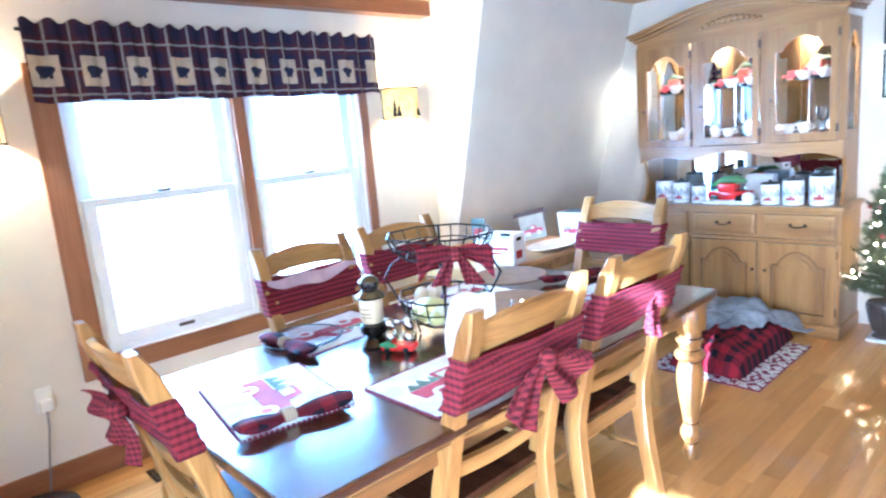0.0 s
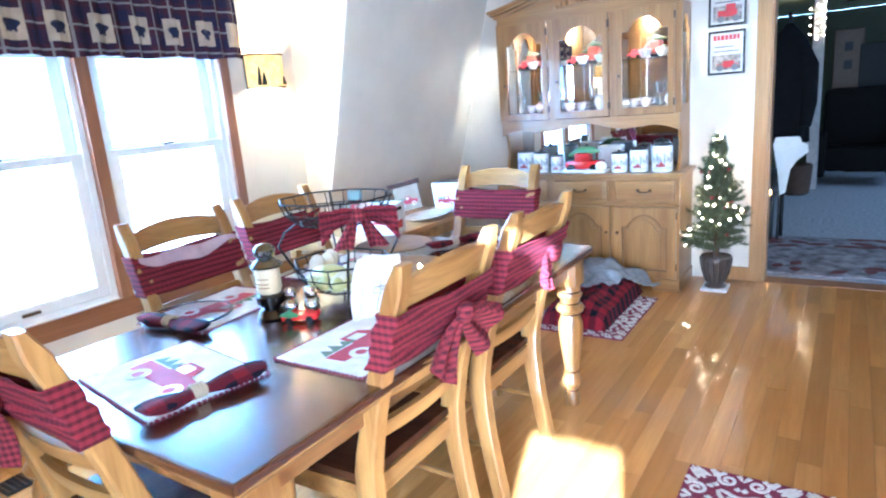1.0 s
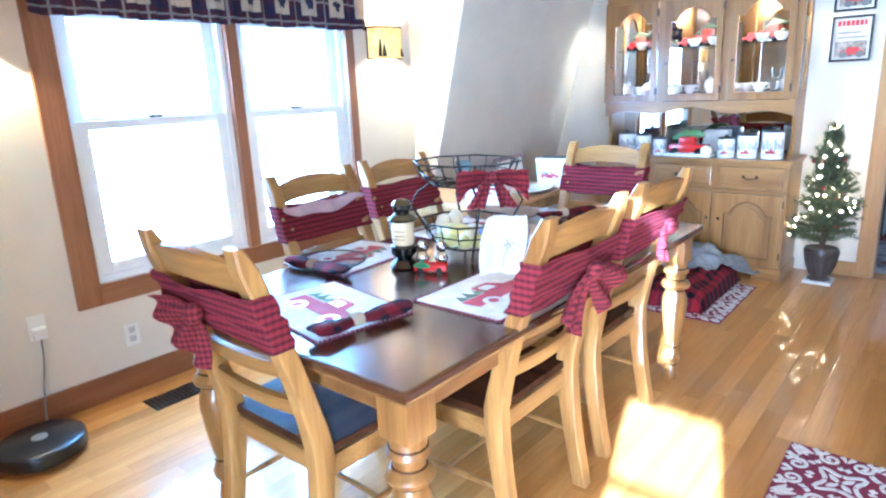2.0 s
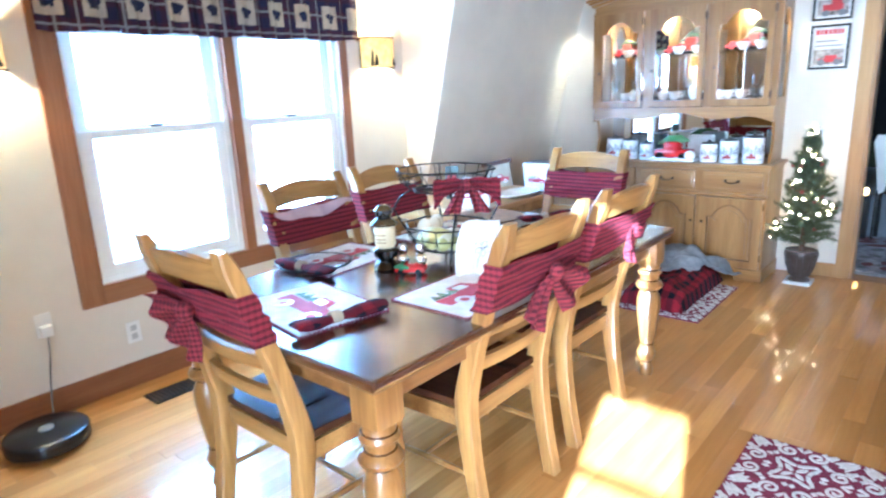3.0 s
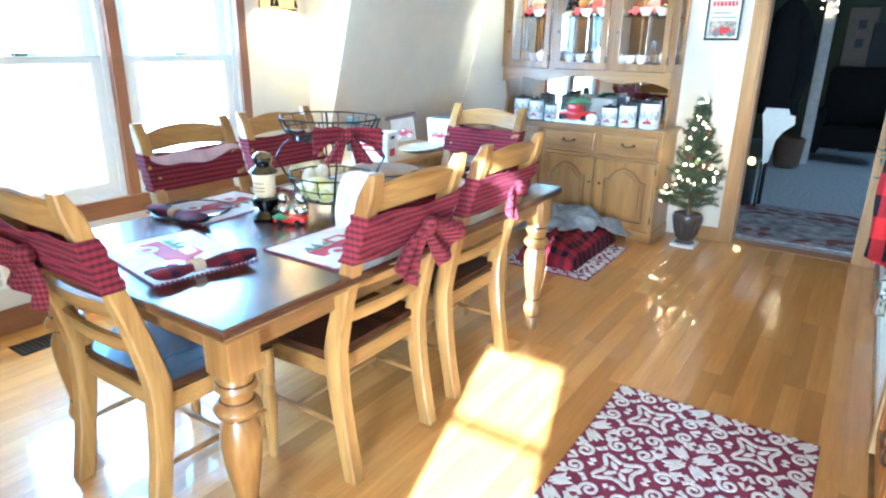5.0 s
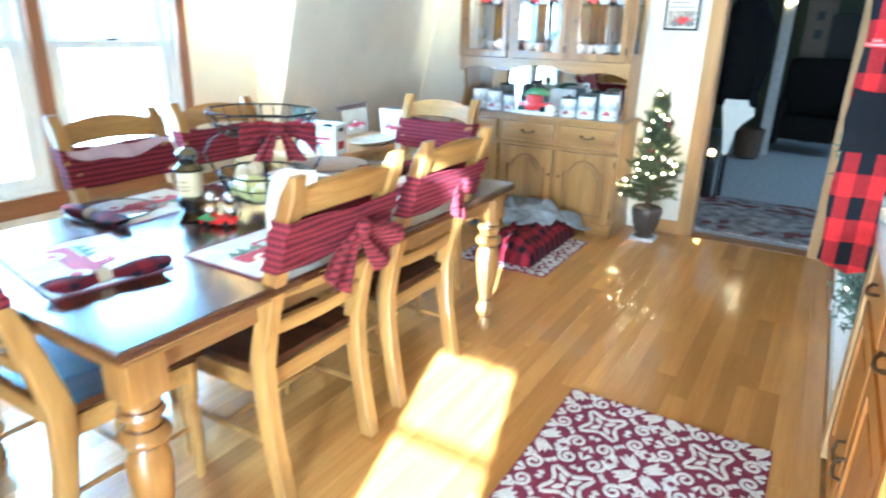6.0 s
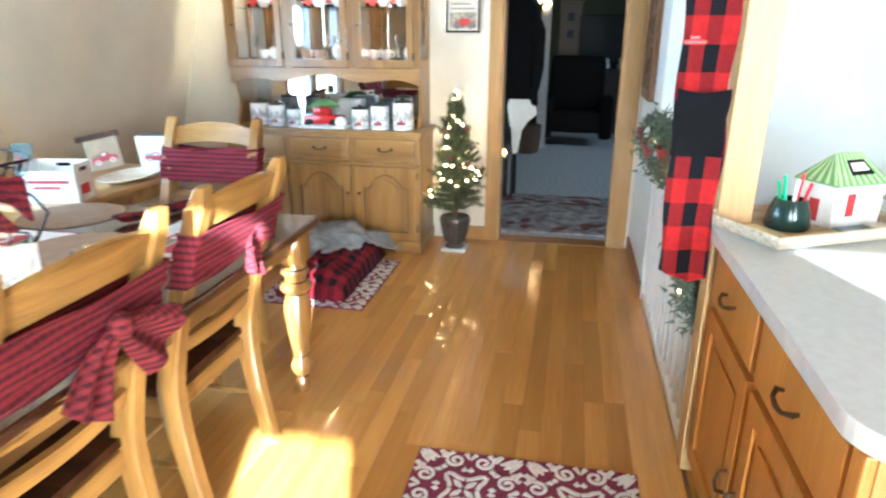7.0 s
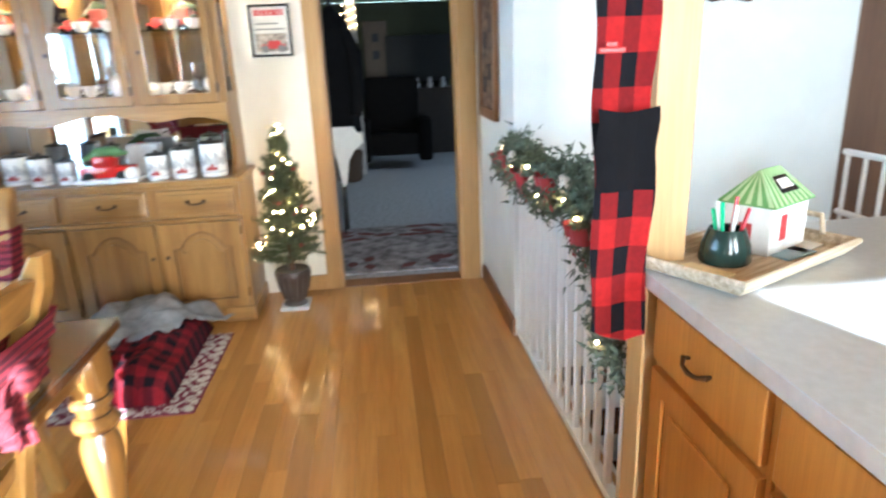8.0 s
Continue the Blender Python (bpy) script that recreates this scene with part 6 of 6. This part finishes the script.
for c in path:
    for k in range(150):
        d = Vector((rnd.uniform(-1, 1), rnd.uniform(-1, 1), rnd.uniform(-1, 1))).normalized()
        c2 = c + Vector((rnd.gauss(0, 0.036), rnd.uniform(-0.03, 0.03), rnd.gauss(-0.012, 0.046)))
        side = d.orthogonal().normalized()
        L = rnd.uniform(0.025, 0.055)
        i0 = len(verts)
        verts += [c2 - side * 0.008, c2 + side * 0.008, c2 + d * L, c2 + d * L * 0.5 + d.cross(side) * 0.0025]
        faces += [(i0, i0 + 1, i0 + 2), (i0, i0 + 3, i0 + 2), (i0 + 1, i0 + 3, i0 + 2)]
me = bpy.data.meshes.new("fir")
me.from_pydata([tuple(v) for v in verts], [], faces)
me.materials.append(plain("garland_needles", (0.125, 0.16, 0.115), 0.7, vary=0.4, scale=50))
fir = new("fir", me)
fir.parent = ga
part("cord", tube(bmesh.new(), path[::3], 0.006), paint("bark", (0.09, 0.05, 0.03), 0.9), ga)
for i in range(0, 60, 6):
    c = path[i] + Vector((-0.05, rnd.uniform(-0.02, 0.02), rnd.uniform(-0.02, 0.04)))
    if i % 12 == 0:
        bm = bmesh.new()
        for s in (-1, 1):
            sheet(bm, lambda u, v: c + Vector((-0.012 - 0.026 * math.sin(2 * math.pi * u) - 0.012 * v, s * 0.036 * (1 - math.cos(2 * math.pi * u)), (v - 0.5) * 0.052 * (0.35 + 0.65 * math.sin(math.pi * u)))), 18, 3, 0.002)
            sheet(bm, lambda u, v: c + Vector((-0.016 - 0.01 * math.sin(u * 5), s * (0.008 + 0.045 * u) + (v - 0.5) * 0.034, -0.095 * u)), 8, 2, 0.002)
        ball(bm, c + Vector((-0.016, 0, 0)), 0.013, 8)
        part("red_bow", bm, paint("burgundy_ribbon", (0.27, 0.016, 0.022), 0.6), ga, smooth=True)
    else:
        part("snowy_cone", ball(bmesh.new(), c, 0.028, 10, 1.2), paint("snowy_cone", (0.6, 0.56, 0.5), 0.8), ga, smooth=True)
for i in range(2, 58, 5):
    o = new("bulb", bulb)
    o.parent, o.location = ga, path[i] + Vector((-0.055, rnd.uniform(-0.03, 0.03), rnd.uniform(-0.05, 0.05)))

# ---- on the counter ----
tr = thing("wicker_tray", (1.684, 1.686, 0.901), "pale woven tray with curved handles on the counter", "tray", "", 27.5)
tr.scale = (0.92, 0.85, 1.0)
bm = B((-0.25, -0.13, 0), (0.25, 0.13, 0.012), 0.004)
part("woven_body", bm, WICKER, tr, smooth=True)
for k in range(4):
    part("woven_rim", tube(bmesh.new(), [(sx * (0.255 + 0.008 * k), sy * (0.135 + 0.008 * k), 0.010 + 0.009 * k) for sx, sy in ((-1, -1), (1, -1), (1, 1), (-1, 1))], 0.009, 8, True), WICKER, tr, smooth=True)
for s in (1,):
    part("handle", tube(bmesh.new(), [(s * 0.262, -0.07, 0.04), (s * 0.285, -0.05, 0.085), (s * 0.285, 0.05, 0.085), (s * 0.262, 0.07, 0.04)], 0.008), WICKER, tr, smooth=True)
pc = thing("pen_cup", (1.612, 1.668, 0.914), "dark green glazed cup holding pens and candy canes", "cup")
part("cup", lathe(bmesh.new(), [(0.068, 0), (0.073, 0.008), (0.068, 0.05), (0.05, 0.095), (0.046, 0.095), (0.06, 0.03), (0.01, 0.012)], n=24), paint("dark_green_glaze", (0.015, 0.035, 0.03), 0.15), pc, smooth=True)
for i, (dx, dy, col) in enumerate(((-0.03, 0.0, (0.05, 0.45, 0.2)), (-0.012, 0.02, (0.8, 0.8, 0.78)), (0.02, 0.01, (0.55, 0.03, 0.05)), (0.03, -0.015, (0.55, 0.03, 0.05)), (0.0, -0.025, (0.8, 0.78, 0.75)), (-0.025, -0.02, (0.05, 0.4, 0.2)))):
    part("pen", tube(bmesh.new(), [(dx * 0.7, dy * 0.7, 0.03), (dx * 1.6, dy * 1.6, 0.15 + 0.012 * (i % 3))], 0.006), paint("pen_%s" % "green white red red white green".split()[i], col, 0.3), pc, smooth=True)
hs = thing("gift_house_box", (1.777, 1.773, 0.914), "white house-shaped gift box with a green striped roof", "box", "", 30)
part("box_body", B((-0.12, -0.075, 0), (0.12, 0.075, 0.118), 0.002), paint("white_card", (0.8, 0.79, 0.77), 0.5), hs)


def roof_point(side, t, k, lift=0.0):
    """A point of the hipped roof: t along the eave, k from the eave up to the ridge."""
    if side in (0, 2):
        s = -1 if side == 0 else 1
        low, high = Vector((-0.132 + 0.264 * t, s * 0.088, 0.112)), Vector((-0.062 + 0.124 * t, 0, 0.185))
    else:
        s = -1 if side == 3 else 1
        low, high = Vector((s * 0.132, -0.088 + 0.176 * t, 0.112)), Vector((s * 0.062, 0, 0.185))
    return low.lerp(high, k) + Vector((0, 0, lift))


def roof_patch(bm, side, t0, t1, k0, k1, lift, thick):
    low = [bm.verts.new(roof_point(side, t, k, lift)) for t, k in ((t0, k0), (t1, k0), (t1, k1), (t0, k1))]
    top = [bm.verts.new(roof_point(side, t, k, lift + thick)) for t, k in ((t0, k0), (t1, k0), (t1, k1), (t0, k1))]
    bm.faces.new(low[::-1])
    bm.faces.new(top)
    for i in range(4):
        bm.faces.new((low[i], low[(i + 1) % 4], top[(i + 1) % 4], top[i]))
    return bm


for side in range(4):
    rf = part("roof_panel", roof_patch(bmesh.new(), side, 0, 1, 0, 0.985, 0.0, 0.003), paint("leaf_green_card", (0.16, 0.36, 0.11), 0.5), hs)
    n = 8 if side in (0, 2) else 5
    for i in range(n):
        part("roof_stripe", roof_patch(bmesh.new(), side, (i + 0.1) / n, (i + 0.55) / n, 0.01, 0.97, 0.0032, 0.0008), paint("pale_green_card", (0.52, 0.66, 0.38), 0.5), rf)
part("dark_badge", roof_patch(bmesh.new(), 0, 0.30, 0.80, 0.28, 0.72, 0.0042, 0.002), BLACK, hs)
part("pale_badge", roof_patch(bmesh.new(), 0, 0.36, 0.74, 0.38, 0.62, 0.0064, 0.001), CERAMIC, hs)
part("door_print", B((-0.1212, -0.02, 0.01), (-0.1202, 0.02, 0.07)), RED, hs)
part("window_print", B((-0.06, -0.0765, 0.03), (-0.02, -0.0755, 0.09)), RED, hs)
for k, (x, y, col) in enumerate(((1.523, 1.602, (0.7, 0.62, 0.40)), (1.866, 1.735, (0.75, 0.74, 0.7)), (1.80, 1.685, (0.3, 0.42, 0.5)))):

    nt_ = thing("envelope", (x, y, 0.914), "folded paper lying in the woven tray", "paper", "papers in the tray", (118, 32, 24)[k])
    part("sheet", B((-0.06, -0.035, 0), (0.06, 0.035, 0.004), 0.001), paint("paper_%s" % "cream white blue".split()[k], col, 0.8), nt_)
rp = thing("rolled_paper", (1.497, 1.715, 0.913), "thin white roll of paper standing in the tray", "paper roll")
part("roll", lathe(bmesh.new(), [(0.0095, 0), (0.009, 0.08), (0.0098, 0.155), (0.0065, 0.155), (0.006, 0.01)], n=14), paint("white_card", (0.8, 0.79, 0.77), 0.5), rp, smooth=True)
hs.scale = (0.78, 0.88, 1.12)
pc.scale = (0.86, 0.86, 0.92)
tr.scale = (0.92, 0.92, 1.0)
orn = thing("wall_ornament", (2.47, STAIR_Y - 0.001, 1.63), "dark carved wooden ornament on the white wall", "ornament")
bm = prism(bmesh.new(), [(-0.14, 0.02), (-0.09, 0.0), (0, 0.012), (0.09, -0.005), (0.14, 0.03), (0.12, 0.3), (-0.12, 0.3)], -0.03, 0)
part("board", bm, SEAT_DARK, orn)

# ---- the dim room past the doorway ----
CARPET = plain("blue_grey_carpet", (0.50, 0.51, 0.56), 0.98, vary=0.2, scale=30, relief=0.6)
# near-black wall colour carries the room's lack of light
DIM = plain("unlit_wall_dark", (0.026, 0.023, 0.019), 0.8, vary=0.1, scale=3)
setting("floor_carpet", B((-2.4, BY + 0.14, -0.12), (5.0, 10.6, 0.0)), CARPET, "blue-grey carpet in the next room", "floor")
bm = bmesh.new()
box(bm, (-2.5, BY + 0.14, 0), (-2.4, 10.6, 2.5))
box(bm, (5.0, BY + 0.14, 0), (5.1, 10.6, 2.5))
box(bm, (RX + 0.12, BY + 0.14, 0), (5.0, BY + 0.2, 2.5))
setting("wall_far_room", bm, DIM, "walls of the next room, coloured dark for its dimness", "wall")
# olive taken far down so the end wall's shade is in its colour
setting("wall_far_end", B((-2.39, 10.6, 0), (4.99, 10.7, 2.29)), plain("shaded_olive_green", (0.05, 0.056, 0.03), 0.8, vary=0.08, scale=3), "olive green end wall of the next room, darkened for shade", "wall")
setting("ceiling_far_room", B((-2.39, BY + 0.14, 2.3), (4.99, 10.7, 2.6)), plain("green_grey_ceiling", (0.34, 0.36, 0.20), 0.8, vary=0.08, scale=3), "pale green ceiling of the next room", "ceiling")
hr = thing("hall_rug", (0.84, 5.05, 0.001), "grey rug with dark red leaf pattern", "rug")
part("rug_base", B((-0.6, -0.62, 0), (0.6, 0.62, 0.012), 0.004), plain("rug_grey", (0.36, 0.33, 0.35), 0.98, vary=0.4, scale=9), hr)
bm = bmesh.new()
rnd = random.Random(6)
for k in range(20):
    cx, cy, a = rnd.uniform(-0.5, 0.5), rnd.choice((-0.45, -0.3, 0.32, 0.48)) + rnd.uniform(-0.1, 0.1), rnd.uniform(0, 6)
    ribbon(bm, [(cx + (t - 0.5) * 0.2 * math.cos(a), cy + (t - 0.5) * 0.12 * math.sin(a)) for t in (0, 0.25, 0.5, 0.75, 1)], [0.01, 0.06, 0.085, 0.06, 0.01], 0.0135 + 0.0002 * k)
tagged(part("leaf_pattern", bm, plain("rug_dark_red", (0.15, 0.055, 0.055), 0.98), hr), kind="stuff")
pw = thing("hall_post", (0.56, 8.53, 0), "grey wooden post wound with fairy lights", "post")
part("shaft", B((-0.06, -0.06, 0), (0.06, 0.06, 2.295), 0.006), paint("grey_timber", (0.46, 0.43, 0.41), 0.7), pw)
for i in range(14):
    o = new("bulb", bulb)
    o.parent = pw
    o.location = (-0.02 + 0.09 * math.sin(i * 2.1), -0.075, 1.83 + i * 0.032)
ct2 = thing("black_coat", (0.465, 5.65, 0), "long black coat hanging from a hook", "coat")
bm = bmesh.new()


def coat(u, v):
    a = 2 * math.pi * u
    z = 0.86 + 1.0 * v
    w = 0.175 - 0.04 * v + 0.02 * math.sin(a * 5) * (1 - v)
    if v > 0.86:
        w *= max(0.08, 1 - (v - 0.86) * 6.0)
    return Vector((w * math.cos(a), 0.11 * (w / 0.19) * math.sin(a), z))


sheet(bm, coat, 36, 22, 0.006)
part("cloth", bm, DARK_CLOTH, ct2, smooth=True)
bm = bmesh.new()
for s in (-1, 1):
    tube(bm, [(s * 0.09, -0.02, 1.68), (s * 0.165, -0.04, 1.5), (s * 0.17, -0.06, 1.2), (s * 0.15, -0.08, 1.0)], [0.06, 0.07, 0.065, 0.05], 12)
part("sleeve", bm, DARK_CLOTH, ct2, smooth=True)
part("stand_pole", tube(bmesh.new(), [(0, 0, 0), (0, 0, 1.95)], 0.018), BLACK, ct2)
wb = thing("yard_sign", (0.53, 5.5, 0.0), "white cut-out board leaning by the coat", "board")
part("board", prism(bmesh.new(), [(-0.07, 0.42), (-0.03, 0.44), (0.0, 0.64), (0.05, 0.72), (0.13, 0.79), (0.12, 0.86), (0.08, 0.87), (0.06, 0.92), (-0.12, 0.92), (-0.14, 0.86), (-0.10, 0.64)], -0.01, 0.01), WHITE, wb)
part("stake", B((-0.09, -0.006, 0), (-0.07, 0.006, 0.45)), BLACK, wb)
bs = thing("log_basket", (0.42, 8.06, 0), "dark woven basket on the carpet", "basket")
part("body", lathe(bmesh.new(), [(0.09, 0), (0.12, 0.02), (0.14, 0.3), (0.13, 0.31), (0.11, 0.05)], n=20), paint("dark_wicker", (0.06, 0.035, 0.02), 0.8), bs, smooth=True)
bs.scale = (1.25, 1.25, 1.2)
lt = thing("amber_night_light", (0.36, 5.55, 0.40), "small glowing amber lamp on a stand", "lamp")
part("globe", ball(bmesh.new(), (0, 0, 0.03), 0.03), glow("amber_glow", (1.0, 0.42, 0.08), 2.5), lt, smooth=True)
part("stand", B((-0.05, -0.05, -0.40), (0.05, 0.05, 0.0), 0.004), BLACK, lt)
sf = thing("dark_recliner", (1.02, 9.0, 0), "dark leather recliner chair in the dim room", "armchair")
LEATHER = paint("dark_leather", (0.006, 0.005, 0.005), 0.75)
for dull in (LEATHER, DARK_CLOTH):
    dull.node_tree.nodes["Principled BSDF"].inputs["Specular IOR Level"].default_value = 0.1
part("backrest", B((-0.33, 0.1, 0.35), (0.33, 0.35, 1.12), 0.08), LEATHER, sf, smooth=True)
part("seat", B((-0.3, -0.35, 0.18), (0.3, 0.12, 0.46), 0.06), LEATHER, sf, smooth=True)
for s in (-1, 1):
    part("arm", B((s * 0.36 - 0.08, -0.36, 0.1), (s * 0.36 + 0.08, 0.3, 0.62), 0.05), LEATHER, sf, smooth=True)
sf.scale = (1.15, 1.0, 1.08)
tv = thing("television", (1.75, 10.3, 0), "large dark television on a low stand", "television")
part("screen", B((-0.75, -0.03, 1.1), (0.75, 0.03, 1.78), 0.008), paint("dark_screen", (0.004, 0.0045, 0.005), 0.6), tv)
part("stand", B((-0.85, -0.25, 0), (0.85, 0.2, 1.0), 0.01), paint("dark_cabinet", (0.03, 0.022, 0.018), 0.5), tv)
part("neck", B((-0.2, -0.02, 1.0), (0.2, 0.02, 1.12), 0.01), BLACK, tv)
rnd = random.Random(31)
for k in range(7):
    kn = thing("ornament", (1.05 + 0.2 * k, 10.12, 1.001), "small pale ornament on the television stand", "ornament", "ornaments on the stand")
    part("figure", lathe(bmesh.new(), [(0.035, 0), (0.045, 0.05), (0.025, 0.09), (0.032, 0.13), (0.008, 0.16)], n=14), paint("pale_ornament", (0.5, 0.5, 0.5), 0.4), kn, smooth=True)
cbt = thing("display_cabinet", (0.86, 10.28, 0), "dark display cabinet with glass panes", "cabinet")
part("case", B((-0.18, 0, 0), (0.18, 0.3, 2.0), 0.01), paint("brown_cabinet", (0.075, 0.045, 0.025), 0.5), cbt)
for z in (1.45, 1.7):
    part("pane", B((-0.05, -0.006, z), (0.05, -0.001, z + 0.12)), paint("cool_pane", (0.012, 0.013, 0.015), 0.6), cbt)
fan = thing("ceiling_fan", (1.35, 8.6, 2.2), "dark ceiling fan at rest", "fan")
part("motor", lathe(bmesh.new(), [(0.05, 0.0), (0.11, 0.03), (0.11, 0.1), (0.03, 0.13), (0.02, 0.3)], n=24), BLACK, fan, smooth=True)
for i in range(5):
    bm = B((0.1, -0.06, 0.05), (0.62, 0.06, 0.058), 0.003, Matrix.Rotation(radians(i * 72 + 10), 4, "Z"))
    part("blade", bm, SEAT_DARK, fan)
# added fill lamp for the carpet; that side wall has no window
area_lamp("far_room_fill", look((4.9, 7.2, 1.6), (1.0, 6.2, -0.2)), 1.6, 1.2, 5.6, (0.82, 0.88, 1.0))

# ---- floor boards ----
BOARD_W = 0.0825
boards = {}
rnd = random.Random(5)
floor = bpy.data.objects["floor"]
count = 0
rows_n = int((RX + 0.02 - WX) / BOARD_W)
for i in range(rows_n):
    x = WX + (i + 0.5) * BOARD_W
    y = SOUTH - rnd.random()
    while y < BY + 0.02:
        length = rnd.choice((0.8, 1.1, 1.4, 1.8))
        y0, y1 = max(y, SOUTH), min(y + length, BY + 0.02)
        key = round(y1 - y0, 2)
        if y1 - y0 > 0.05:
            if key not in boards:
                bm = B((-BOARD_W / 2 + 0.0004, -key / 2 + 0.0008, -0.014), (BOARD_W / 2 - 0.0004, key / 2 - 0.0008, 0.0))
                me = bpy.data.meshes.new("plank")
                bm.to_mesh(me)
                bm.free()
                me.materials.append(FLOORBOARD)
                boards[key] = me
            ob = new("plank", boards[key])
            ob.parent = floor
            ob.location = (x, (y0 + y1) / 2, 0)
        y += length
